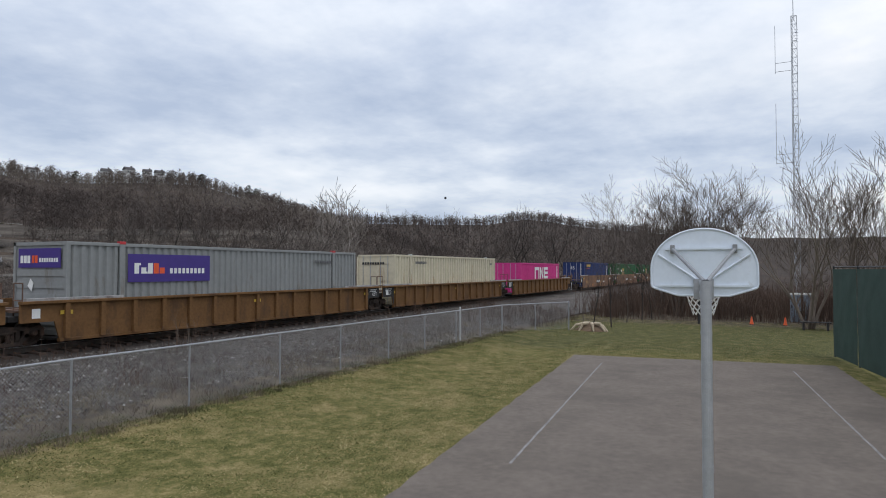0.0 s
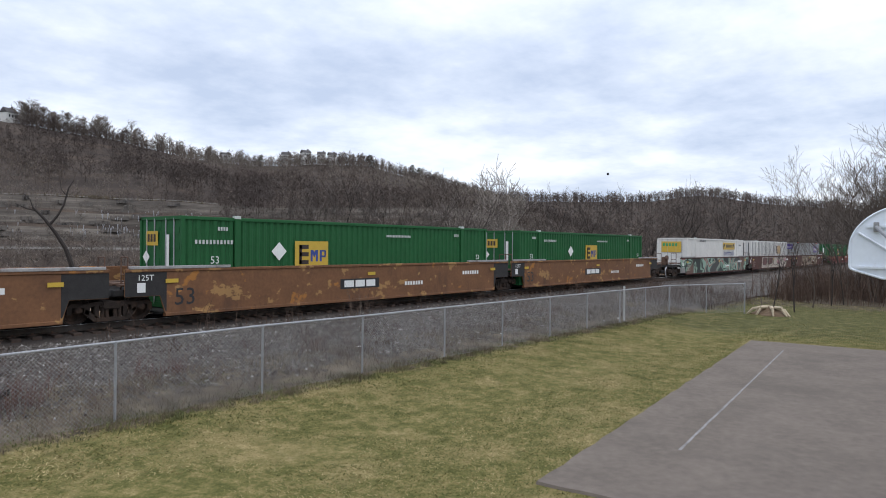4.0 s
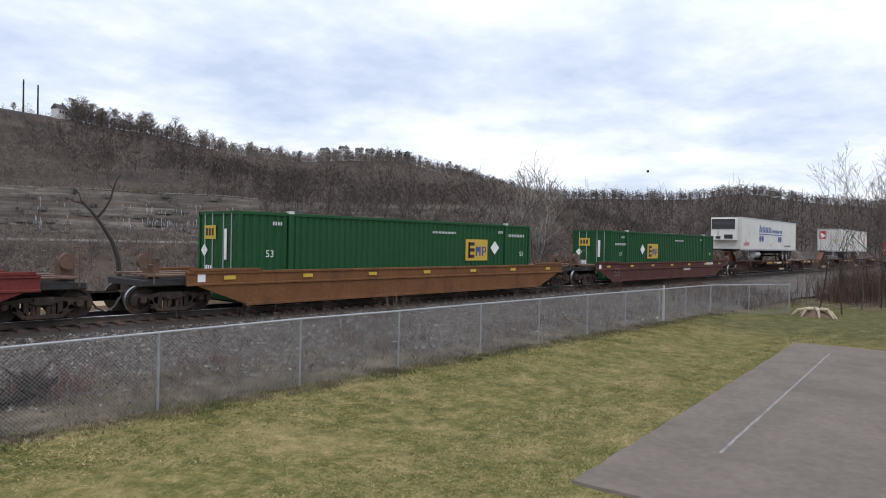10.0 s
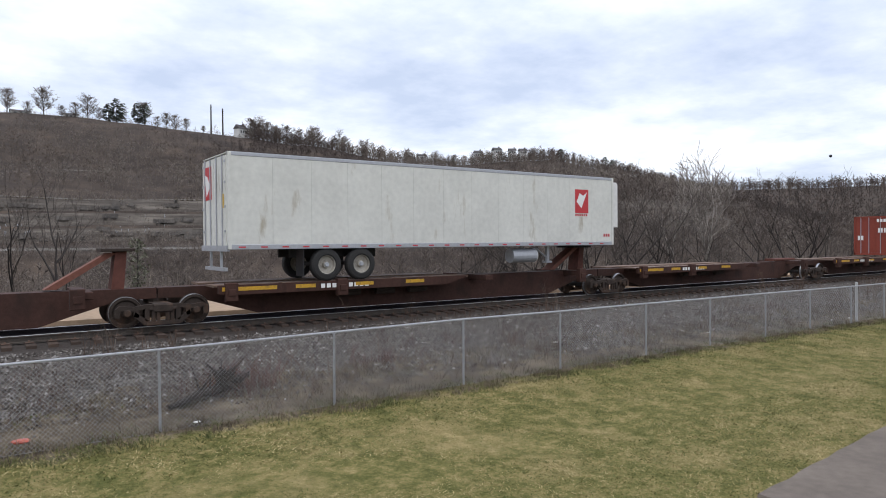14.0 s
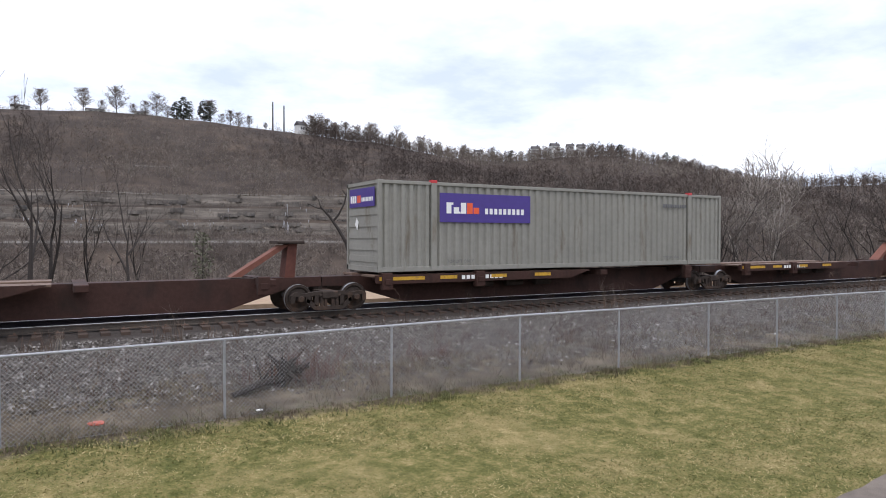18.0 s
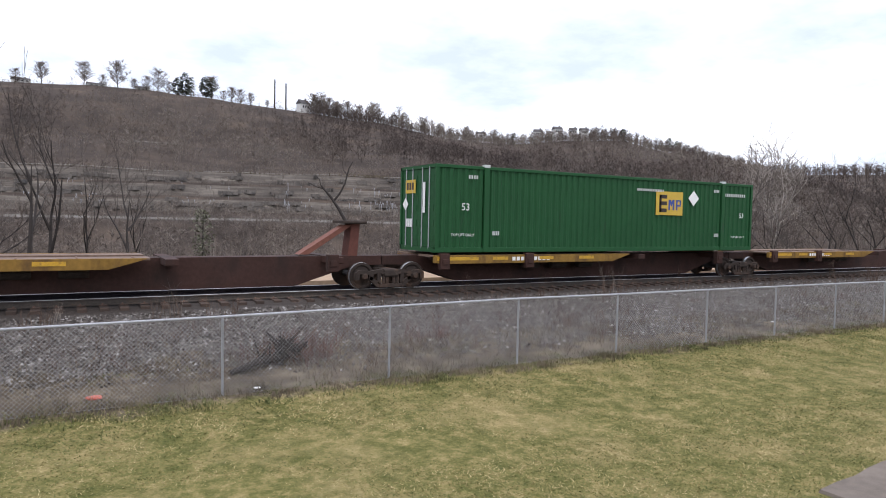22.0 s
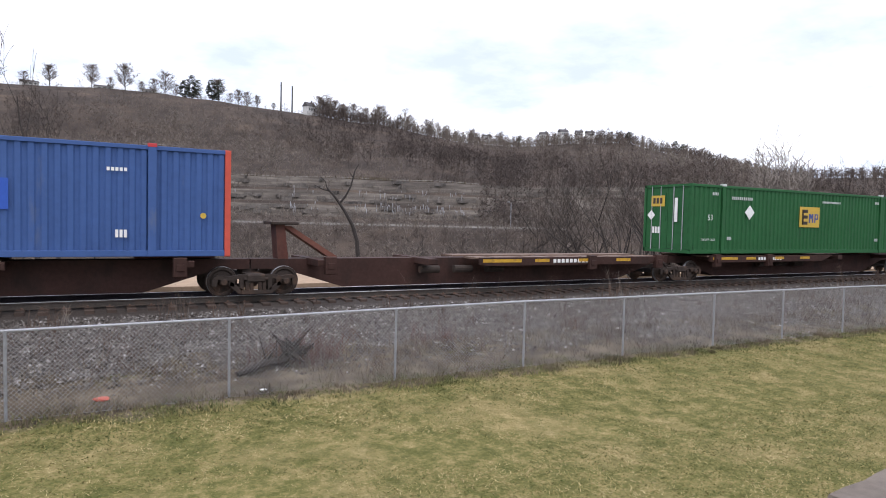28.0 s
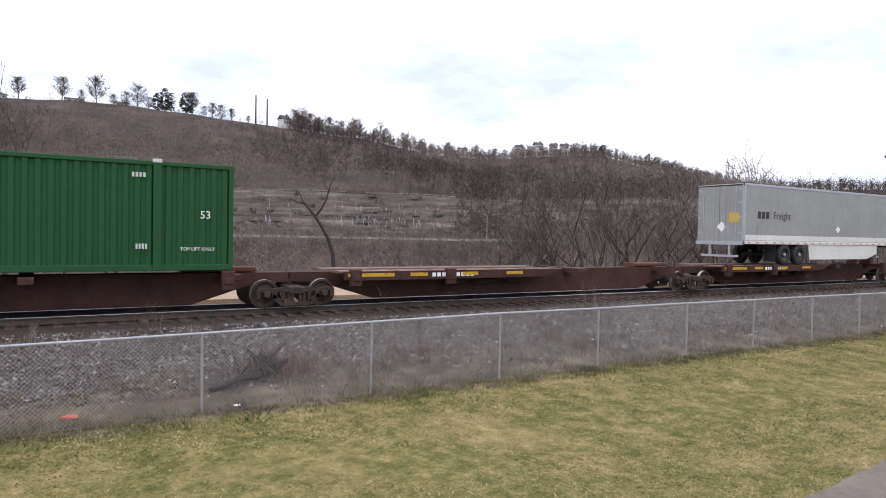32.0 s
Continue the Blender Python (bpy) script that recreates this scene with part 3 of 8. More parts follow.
def build_railway():
    X0, X1 = -260.0, 420.0
    xs = [X0 + 20 * i for i in range(9)] + [-80 + 1.0 * i for i in range(0, 230)] + [150 + 30 * i for i in range(10)]
    # cross section of the stone bank: y and height above the sleepers' foot
    sec = [(10.75, 0.15), (12.0, 0.42), (13.8, 0.55), (15.0, 0.66), (16.2, 0.70), (17.1, 0.76), (17.55, 0.79), (17.85, 0.87), (20.4, 0.90), (21.4, 0.88), (23.4, 0.75)]
    g = Geo()
    for x in xs:
        for y, z in sec:
            k = 0.10 if 11.5 < y < 17.3 else 0.03
            g.v.append((x, y + 0.35 * noise.noise((x * 0.3, y, 1)) * (y < 12), z + k * noise.noise((x * 0.55, y * 0.8, 0)) + 0.5 * k * noise.noise((x * 1.7, y * 2, 5))))
    k = len(sec)
    for i in range(len(xs) - 1):
        for j in range(k - 1):
            g.f.append((i * k + j, (i + 1) * k + j, (i + 1) * k + j + 1, i * k + j + 1))
    whole("track_bed", g, M["ballast"], "grey crushed stone railway bank with dead weeds", "railway bed", kind="structure")
    # oily strip, widened past the rails to paint the shade below the train
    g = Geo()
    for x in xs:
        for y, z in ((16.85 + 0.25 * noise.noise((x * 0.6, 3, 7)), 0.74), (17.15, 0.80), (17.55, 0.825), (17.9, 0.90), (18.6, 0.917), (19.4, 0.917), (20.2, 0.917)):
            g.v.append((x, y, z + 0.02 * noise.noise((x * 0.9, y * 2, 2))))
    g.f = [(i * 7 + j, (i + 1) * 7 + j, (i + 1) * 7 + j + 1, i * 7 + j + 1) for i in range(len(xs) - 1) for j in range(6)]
    whole("oily_shaded_ballast", g, M["oily_shade"], "oil-stained stones under the train, darkened with painted shade", "railway bed", kind="structure")
    g = Geo()
    g.box(-260, 23.5, 0.3, 420, 28.5, 0.9)
    whole("service_road", g, M["dirt"], "tan dirt service road beside the railway", "dirt road", kind="structure")
    prof = [(-0.07, -0.17), (0.07, -0.17), (0.07, -0.155), (0.012, -0.135), (0.012, -0.05), (0.036, -0.035), (0.036, -0.006), (0.028, 0), (-0.028, 0), (-0.036, -0.006), (-0.036, -0.035), (-0.012, -0.05), (-0.012, -0.135), (-0.07, -0.155)]
    for y in (TRACK_Y - 0.755, TRACK_Y + 0.755):
        rail = thing("rail", 0, y, RAIL, "steel rail, rusty web (far one painted shade-dark), polished head", "rail", "running rails", "structure")
        part("rail_web", Geo().sweep_x(prof, X0, X1), M["rail_near"] if y < TRACK_Y else M["rail_shaded"], rail)
        part("rail_head", Geo().box(X0, -0.027, 0.0, X1, 0.027, 0.004), M["railhead"], rail, "polished running surface, sky glint painted white")
    g = Geo().bevel_box(-0.11, -1.3, -0.17, 0.11, 1.3, 0.0, 0.012)
    me = g.mesh("sleeper", M["sleeper"])
    bed = thing("sleepers", 0, TRACK_Y, RAIL - 0.172, "dark creosoted wooden sleepers under the rails", "sleepers", kind="structure")
    plate = Geo().bevel_box(-0.09, -0.18, -0.012, 0.09, 0.18, 0.006, 0.003).mesh("tie_plate", M["rust"])
    spike = Geo().bevel_box(-0.02, -0.025, -0.02, 0.02, 0.025, 0.035, 0.006).mesh("rail_spike", M["rust"])

    def put_shared(name, me, parent, loc):
        ob = new(name, me)
        ob.parent, ob.location = parent, loc
        return ob

    rng = random.Random(4)
    for i in range(210):
        ob = new("sleeper", me)
        ob.parent = bed
        ob.location = (-12 + 0.5 * i, rng.uniform(-0.06, 0.06), rng.uniform(-0.015, 0.0))
        ob.rotation_euler = (0, 0, rng.uniform(-0.015, 0.015))
        if i < 130:
            ob = put_shared("tie_plate", plate, bed, (-12 + 0.5 * i, -0.755, 0.012))
            ob = put_shared("rail_spike", spike, bed, (-12 + 0.5 * i + rng.uniform(-0.05, 0.05), -0.85, 0.02))


build_railway()


# ---- fence ----
M["wire"] = mat("galvanised_wire", (0.29, 0.29, 0.292), 0.55, 0.2, 0.2, 9)


def build_fence():
    fence = thing("chain_link_fence", 0, 0, 0, "galvanised chain-link fence with round posts along the lawn", "fence")
    places = [(-7.7, 10.42), (-4.5, 10.42), (-1.3, 10.42), (1.94, 10.42), (5.1, 10.42), (8.2, 10.42), (11.14, 10.42), (14.37, 10.42), (17.29, 10.42), (20.28, 10.42), (23.09, 10.42), (26.07, 10.42), (28.79, 10.42), (31.72, 10.42), (34.0, 9.4), (36.5, 8.25)]

    def foot(x):
        return 0.22 if x < 20 else 0.22 - 0.1 * smooth(20, 32, x)

    tops = [1.6, 1.61, 1.61, 1.63, 1.66, 1.685, 1.67, 1.67, 1.66, 1.655, 1.64, 1.625, 1.62, 1.6, 1.6, 1.6]
    rng = random.Random(2)
    for i, ((x, y), t) in enumerate(zip(places, tops)):
        thick = 0.036 if i in (13, 15) else 0.0235
        lean = rng.uniform(-0.012, 0.012)
        po = part("post", Geo().tube((x, y, foot(x) - 0.5), (x + lean, y, t - 0.02 + (0.05 if thick > 0.03 else 0)), thick, n=10), M["post"], fence)
        part("post_cap", Geo().tube((x + lean, y, t - 0.03 + (0.05 if thick > 0.03 else 0)), (x + lean, y, t + 0.02 + (0.05 if thick > 0.03 else 0)), thick * 1.2, thick * 0.6, n=10), M["post"], po)
        if i == len(places) - 1:
            break
        (x1, y1), t1 = places[i + 1], tops[i + 1]
        part("top_rail", Geo().tube((x, y, t), (x1, y1, t1), 0.021, n=8, caps=False), M["steel"], fence)
        # woven wire: straight runs in both slants, cut at the frame
        L = math.hypot(x1 - x, y1 - y)
        ux, uy = (x1 - x) / L, (y1 - y) / L
        g = Geo()
        pitch, lo = 0.071, 0.03
        for sl in (1, -1):
            n = int((L + 1.5) / pitch) + 1
            for k in range(n):
                a0 = k * pitch - (1.5 if sl > 0 else 0)
                hh = min(t, t1) + 0.035 - foot(x) - lo
                p, q = (a0, 0.0), (a0 + sl * hh, hh)
                if p[0] > q[0]:
                    p, q = q, p
                if q[0] < 0 or p[0] > L:
                    continue
                if p[0] < 0:
                    f = -p[0] / (q[0] - p[0])
                    p = (0, p[1] + f * (q[1] - p[1]))
                if q[0] > L:
                    f = (L - p[0]) / (q[0] - p[0])
                    q = (L, p[1] + f * (q[1] - p[1]))
                pts = []
                for (u, v) in (p, q):
                    zz = foot(x) + lo + v + (t1 - t) * u / L * (v / hh)
                    pts.append((x + ux * u, y + uy * u - 0.028 + 0.006 * sl * (1 if k % 2 else -1), zz))
                g.tube(pts[0], pts[1], 0.0020, n=3, caps=False)
        ob = part("wire_mesh", g, M["wire"], fence, "woven diamond wire mesh")
        tagged(ob, kind="stuff")
        part("tension_wire", Geo().tube((x, y, foot(x) + 0.04), (x1, y1, foot(x1) + 0.04), 0.003, n=4, caps=False), M["wire"], fence)
    return fence


build_fence()
M["pipe_white"] = mat("dirty_white_plastic", (0.42, 0.42, 0.41), 0.6, 0, 0.15, 3)
pipe = whole("marker_pipe", Geo().tube((26.8, 10.55, 0.1), (26.78, 10.55, 1.72), 0.045, n=10).tube((26.78, 10.55, 1.72), (26.78, 10.55, 1.75), 0.05, 0.03, n=10), M["pipe_white"], "white plastic marker pipe standing behind the fence", "marker post")


# ---- basketball hoop ----
def build_hoop():
    hoop = thing("basketball_hoop", 8.3, -0.955, 0.0, "basketball hoop with white fan backboard on a steel pole", "basketball hoop")
    hoop.rotation_euler = (0, 0, CA)
    part("pole", Geo().tube((0, 0, -0.1), (0, 0, 3.27), 0.064, n=18), M["steel"], hoop, "galvanised steel pole")
    part("pole_collar", Geo().tube((0, 0, 0.98), (0, 0, 1.06), 0.068, n=18), M["steel"], hoop)
    part("pole_collar", Geo().tube((0, 0, 2.62), (0, 0, 2.67), 0.067, n=18), M["steel"], hoop)
    bx = 1.2
    out = [(-0.33, 3.05), (0.33, 3.05), (0.63, 3.145), (0.672, 3.165), (0.685, 3.2)]
    out += [(0.685 * math.cos(a), 3.42 + 0.55 * math.sin(a)) for a in [math.pi * k / 28 for k in range(29)]]
    out += [(-0.685, 3.2), (-0.672, 3.165), (-0.63, 3.145)]
    n = len(out)
    g = Geo().add([(bx, y, z) for y, z in out] + [(bx + 0.03, y, z) for y, z in out], [tuple(reversed(range(n))), tuple(range(n, 2 * n))] + [(i, (i + 1) % n, (i + 1) % n + n, i + n) for i in range(n)])
    board = part("backboard", g, M["board"], hoop, "white fan-shaped steel backboard")
    lip = Geo()
    for (y0, z0), (y1, z1) in zip(out, out[1:] + out[:1]):
        lip.tube((bx - 0.005, y0, z0), (bx - 0.005, y1, z1), 0.014, n=6)
    part("rolled_edge", lip, M["board"], board)
    for y0, z0, y1, z1 in ((-0.50, 3.70, 0.50, 3.70), (-0.60, 3.185, 0.60, 3.185)):
        part("stiffener", Geo().bevel_box(bx - 0.028, y0, z0 - 0.016, bx, y1, z0 + 0.016, 0.006), M["board"], board)
    for s in (-1, 1):
        part("stiffener", Geo().tube((bx - 0.012, 0.59 * s, 3.62), (bx - 0.012, 0.10 * s, 3.28), 0.016, n=6), M["board"], board)
        part("brace", Geo().tube((0.02, 0.02 * s, 3.27), (bx - 0.02, 0.40 * s, 3.69), 0.024, n=8), M["post"], hoop)
        part("brace_foot", Geo().bevel_box(bx - 0.04, 0.40 * s - 0.03, 3.63, bx, 0.40 * s + 0.03, 3.75, 0.006), M["post"], hoop)
    part("centre_seam", Geo().bevel_box(bx - 0.008, -0.008, 3.3, bx, 0.008, 3.94, 0.002), M["board"], board)
    part("arm", Geo().bevel_box(0.0, -0.06, 3.02, bx, 0.06, 3.12, 0.01).bevel_box(0.0, -0.06, 3.2, bx, 0.06, 3.27, 0.01), M["steel"], hoop)
    part("mounting_plate", Geo().bevel_box(bx - 0.05, -0.13, 3.0, bx - 0.005, 0.13, 3.28, 0.008), M["steel"], hoop)
    rim = Geo()
    rx = bx + 0.03 + 0.15 + 0.23
    k = 26
    ring = [(rx + 0.23 * math.cos(2 * math.pi * i / k), 0.23 * math.sin(2 * math.pi * i / k), 3.05) for i in range(k)]
    for i in range(k):
        rim.tube(ring[i], ring[(i + 1) % k], 0.009, n=6)
    rim.bevel_box(bx + 0.03, -0.07, 3.03, rx - 0.22, 0.07, 3.06, 0.006)
    part("rim", rim, M["orange_plastic"], hoop, "orange steel rim")
    net = Geo()
    m, rows = 12, 5
    for r in range(rows):
        r0, r1 = 0.225 - 0.018 * r, 0.225 - 0.018 * (r + 1)
        z0, z1 = 3.04 - 0.056 * r, 3.04 - 0.056 * (r + 1)
        for i in range(m):
            for s in (0.5, -0.5):
                a0, a1 = 2 * math.pi * (i + 0.5 * (r % 2)) / m, 2 * math.pi * (i + 0.5 * (r % 2) + s) / m
                net.tube((rx + r0 * math.cos(a0), r0 * math.sin(a0), z0), (rx + r1 * math.cos(a1), r1 * math.sin(a1), z1), 0.006, n=4, caps=False)
    part("net", net, M["white"], hoop, "white cord net")


M["board"] = mat("white_enamel", (0.70, 0.76, 0.83), 0.4, 0, 0.06, 2, 0, 60, (0.5, 0.5, 0.5), 0.12, 3)
build_hoop()


# ---- green screen fence ----
def build_screen():
    sc = thing("screen_fence", 0, 0, 0, "tall chain-link court fence hung with dark green windscreen", "fence")
    p0, d, n = Vector((29.94, -4.08, 0)), Vector((-0.987, -0.161, 0)), 7
    for i in range(n + 1):
        p = p0 + d * 3.05 * i
        part("post", Geo().tube((p.x, p.y, -0.3), (p.x, p.y, 3.55), 0.036, n=10), M["black"], sc)
        if i < n:
            q = p + d * 3.05
            part("top_rail", Geo().tube((p.x, p.y, 3.5), (q.x, q.y, 3.5), 0.024, n=8), M["black"], sc)
            part("middle_rail", Geo().tube((p.x, p.y, 1.75), (q.x, q.y, 1.75), 0.02, n=8), M["black"], sc)
            g = Geo()
            k, mrow = 14, 10
            for a in range(k + 1):
                for b in range(mrow + 1):
                    u, z = a / k, 0.06 + 3.36 * b / mrow
                    bow = 0.05 * math.sin(math.pi * u) * math.sin(math.pi * b / mrow) + 0.02 * noise.noise((i * 3 + u * 5, z * 1.5, 0))
                    w = p + d * 3.05 * (0.01 + 0.98 * u)
                    g.v.append((w.x + 0.16 * bow, w.y + 0.05 + bow, z))
            for a in range(k):
                for b in range(mrow):
                    g.f.append((a * (mrow + 1) + b, (a + 1) * (mrow + 1) + b, (a + 1) * (mrow + 1) + b + 1, a * (mrow + 1) + b + 1))
            part("windscreen", g, M["green_screen"], sc, "dark green woven screen panel")


build_screen()


# ---- mast and what stands by the far end of the lawn ----
def build_mast():
    mast = thing("radio_mast", 85.4, -5.05, 0.0, "slender steel lattice radio mast with side antennas", "radio mast")
    r, top = 0.36, 32.4
    legs = [(r * math.cos(a), r * math.sin(a)) for a in (0.3, 0.3 + 2.094, 0.3 + 4.189)]
    for x, y in legs:
        part("leg", Geo().tube((x, y, -1), (x, y, top), 0.035, n=6), M["steel"], mast)
    n = 34
    for i in range(n):
        z, z1 = i * top / n, (i + 1) * top / n
        g = Geo()
        for a, b in ((0, 1), (1, 2), (2, 0)):
            g.tube((*legs[a], z1), (*legs[b], z1), 0.024, n=4).tube((*legs[a], z), (*legs[b], z1), 0.018, n=4)
        part("lattice_bay", g, M["steel"], mast)
    part("top_whip", Geo().tube((0, 0, top - 0.5), (0, 0, top + 5.5), 0.05, 0.02, n=6), M["steel"], mast)
    for z0, z1, za, zb in ((26.0, 31.6, 26.2, 27.2), (15.5, 22.5, 15.6, 16.6)):
        g = Geo().tube((0.1, 1.9, z0), (0.1, 1.9, z1), 0.028, n=6)
        for z in (za, zb):
            g.tube((0, 0.2, z), (0.1, 1.9, z), 0.026, n=6)
        part("side_antenna", g, M["steel"], mast)
    g = Geo()
    for k in range(5):
        g.tube((0.3, -0.15, 29.5 + 0.35 * k), (0.75, -0.5, 29.6 + 0.35 * k), 0.03, n=5)
    part("dipole_array", g, M["steel"], mast)


build_mast()


def cone(x, y):
    c = thing("traffic_cone", x, y, land(x, y), "orange plastic traffic cone standing in the grass", "traffic cone", "cones by the brush")
    part("cone_body", Geo().tube((0, 0, 0.03), (0, 0, 0.5), 0.12, 0.025, n=16), M["orange_plastic"], c)
    part("cone_base", Geo().bevel_box(-0.15, -0.15, 0, 0.15, 0.15, 0.035, 0.01), M["black"], c)


whole("stake", Geo().tube((0, 0, -0.3), (0, 0, 1.55), 0.07, n=8), M["dark"], "dark wooden stake at the edge of the brush", "stake", loc=(44.6, 2.1, land(44.6, 2.1)))
cone(45.3, -0.9)
cone(45.3, -2.75)


def cabinet(x, y, lab, w=0.6, h=1.75):
    c = thing("utility_cabinet", x, y, land(x, y), lab, "utility cabinet", "cabinets by the trees")
    b = part("cabinet_body", Geo().bevel_box(-w / 2, -w / 2, 0, w / 2, w / 2, h, 0.03), M["cab"], c)
    part("cabinet_roof", Geo().bevel_box(-w / 2 - 0.05, -w / 2 - 0.05, h, w / 2 + 0.05, w / 2 + 0.05, h + 0.12, 0.03), M["white"], c)
    part("cabinet_door", Geo().bevel_box(-w / 2 - 0.02, -w / 2 + 0.08, 0.1, -w / 2, w / 2 - 0.08, h - 0.1, 0.006), M["cab"], b)
    part("door_handle", Geo().bevel_box(-w / 2 - 0.05, 0.2, 0.9, -w / 2 - 0.02, 0.26, 1.1, 0.006), M["black"], b)


M["cab"] = mat("blue_grey_enamel", (0.24, 0.29, 0.35), 0.5, 0, 0.12, 3)
cabinet(49.0, -3.45, "blue-grey utility cabinet under a bare tree")
cabinet(49.2, -4.2, "blue-grey utility cabinet under a bare tree")
bench = thing("park_bench", 42.7, -4.2, land(42.7, -4.2), "dark low bench on the grass by the trees", "bench")
for k in range(3):
    part("slat", Geo().bevel_box(-0.25 + 0.18 * k, -0.8, 0.42, -0.1 + 0.18 * k, 0.8, 0.46, 0.01), M["dark"], bench)
for yy in (-0.6, 0.6):
    part("leg", Geo().bevel_box(-0.22, yy - 0.05, -0.1, 0.24, yy + 0.05, 0.42, 0.01), M["dark"], bench)


def build_stump():
    st = thing("uprooted_stump", 36.9, 7.1, 0.0, "pale broken tree stump lying at the lawn's edge", "stump")
    g, rng = Geo(), random.Random(7)
    n, rows = 18, 7
    for r in range(rows):
        for i in range(n):
            a, k = 2 * math.pi * i / n, r / (rows - 1)
            rad = (1.0 - 0.85 * k ** 1.6) * (0.9 + 0.35 * noise.noise((math.cos(a) * 1.6, math.sin(a) * 1.6, k * 2)))
            g.v.append((0.55 * rad * math.cos(a), 1.0 * rad * math.sin(a), 0.05 + 0.5 * k + 0.08 * noise.noise((a * 2, k * 4, 1)) - 0.12))
    for r in range(rows - 1):
        for i in range(n):
            g.f.append((r * n + i, r * n + (i + 1) % n, (r + 1) * n + (i + 1) % n, (r + 1) * n + i))
    part("soil_mound", g, M["mud"], st)
    for k in range(9):
        a = rng.uniform(0, 6.28)
        q = (0.5 * math.cos(a), 1.05 * math.sin(a))
        part("root", Geo().tube((0.2 * q[0], 0.3 * q[1], 0.42), (q[0] * 0.8, q[1] * 0.8, 0.36 + rng.uniform(-0.05, 0.08)), 0.1, 0.07, n=7).tube((q[0] * 0.8, q[1] * 0.8, 0.36), (q[0] * 1.1, q[1] * 1.15, 0.02), 0.07, 0.045, n=7), M["splinter"], st, "pale splintered root")


M["mud"] = mat("brown_soil", (0.16, 0.11, 0.07), 0.95, 0, 0.3, 5, 0.6, 25)
M["splinter"] = mat("pale_split_wood", (0.46, 0.38, 0.27), 0.85, 0, 0.25, 6, 0.4, 40)
build_stump()


def litter(name, x, y, z, lab, m, s=0.12, seed=0):
    g, n, rows = Geo(), 9, 5
    for r in range(rows):
        for i in range(n):
            a, k = 2 * math.pi * i / n, math.pi * (r + 0.3) / (rows - 0.4)
            rad = s * math.sin(k) * (1 + 0.5 * noise.noise((math.cos(a) * 2 + seed, math.sin(a) * 2, r)))
            g.v.append((rad * math.cos(a) * 1.3, rad * math.sin(a), s * 0.8 * (1 - math.cos(k)) / 2))
    for r in range(rows - 1):
        for i in range(n):
            g.f.append((r * n + i, r * n + (i + 1) % n, (r + 1) * n + (i + 1) % n, (r + 1) * n + i))
    g.f += [tuple(reversed(range(n))), tuple(range((rows - 1) * n, rows * n))]
    whole(name, g, m, lab, "litter", "", "", (x, y, z))


M["red_foil"] = mat("faded_red_plastic", (0.5, 0.1, 0.06), 0.5, 0, 0.3, 20)
litter("crumpled_cup", 2.58, 10.62, 0.25, "crumpled white paper cup lying by the fence", M["white"], 0.06, 1)
litter("pale_stone", -1.05, 11.9, 0.3, "pale grey stone in the weeds behind the fence", M["white"], 0.08, 2)
litter("pale_stone", -0.35, 11.5, 0.28, "pale tan stone in the weeds behind the fence", M["splinter"], 0.1, 3)
litter("plastic_wrapper", 0.0, 10.95, 0.275, "crumpled orange-red plastic wrapper in dead grass", M["red_foil"], 0.1, 4)
for lx, ly, lz in ((26.0, 11.1, 0.3), (27.2, 11.0, 0.3), (12.9, 12.4, 0.5), (19.0, 11.6, 0.36)):
    litter("paper_scrap", lx, ly, lz, "small scrap of white paper in the weeds", M["white"], 0.05, lx)


# ---- the train ----
SPEED = 22.05        # metres a second, towards -x
MOVERS = []


def mover(ob, s):
    MOVERS.append((ob, s))
    return ob


PAINT, STOCK = {}, {}


def stock(name, make, material):
    """A mesh that is made once and shared by all alike parts."""
    key = (name, material.name)
    if key not in STOCK:
        STOCK[key] = make().mesh(name, material)
    return STOCK[key]


def put(name, me, parent, loc=(0, 0, 0), rz=0.0, label=""):
    ob = new(name, me)
    ob.parent, ob.location, ob.rotation_euler = parent, loc, (0, 0, rz)
    return tagged(ob, label)


def paint(name, col, stain=(0.1, 0.06, 0.04), amt=0.12, rough=0.55, streak=4.0, var=0.12):
    if name not in PAINT:
        PAINT[name] = mat(name, col, rough, 0, var, 0.8, 0, 60, stain, amt, 1.6, streak=streak, spec=0.22)
    return PAINT[name]


def corrugated(x0, x1, z0, z1, y, depth, pitch, out=-1):
    """A standing sheet along x with trapezoid ribs; out: the side to which the ribs stand."""
    g = Geo()
    n = max(1, round((x1 - x0) / pitch))
    p = (x1 - x0) / n
    line = []
    for i in range(n):
        a = x0 + i * p
        line += [(a, 0), (a + 0.30 * p, 0), (a + 0.45 * p, 1), (a + 0.85 * p, 1)]
    line.append((x1, 0))
    k = len(line)
    g.v = [(x, y + out * depth * d, z0) for x, d in line] + [(x, y + out * depth * d, z1) for x, d in line]
    q = [(i, i + 1, i + 1 + k, i + k) for i in range(k - 1)]
    g.f = q if out < 0 else [tuple(reversed(f)) for f in q]
    return g


def bars(g, x, y, z, w, h, count, gap=0.3, face=-1):
    """Unreadable writing as a row of small upright bars."""
    step = w / count
    for i in range(count):
        a = x + i * step
        if face == -1:
            g.box(a, y - 0.003, z, a + step * (1 - gap), y, z + h)
        else:
            g.box(y - 0.003, x - i * step - step * (1 - gap), z, y, x - i * step, z + h)
    return g


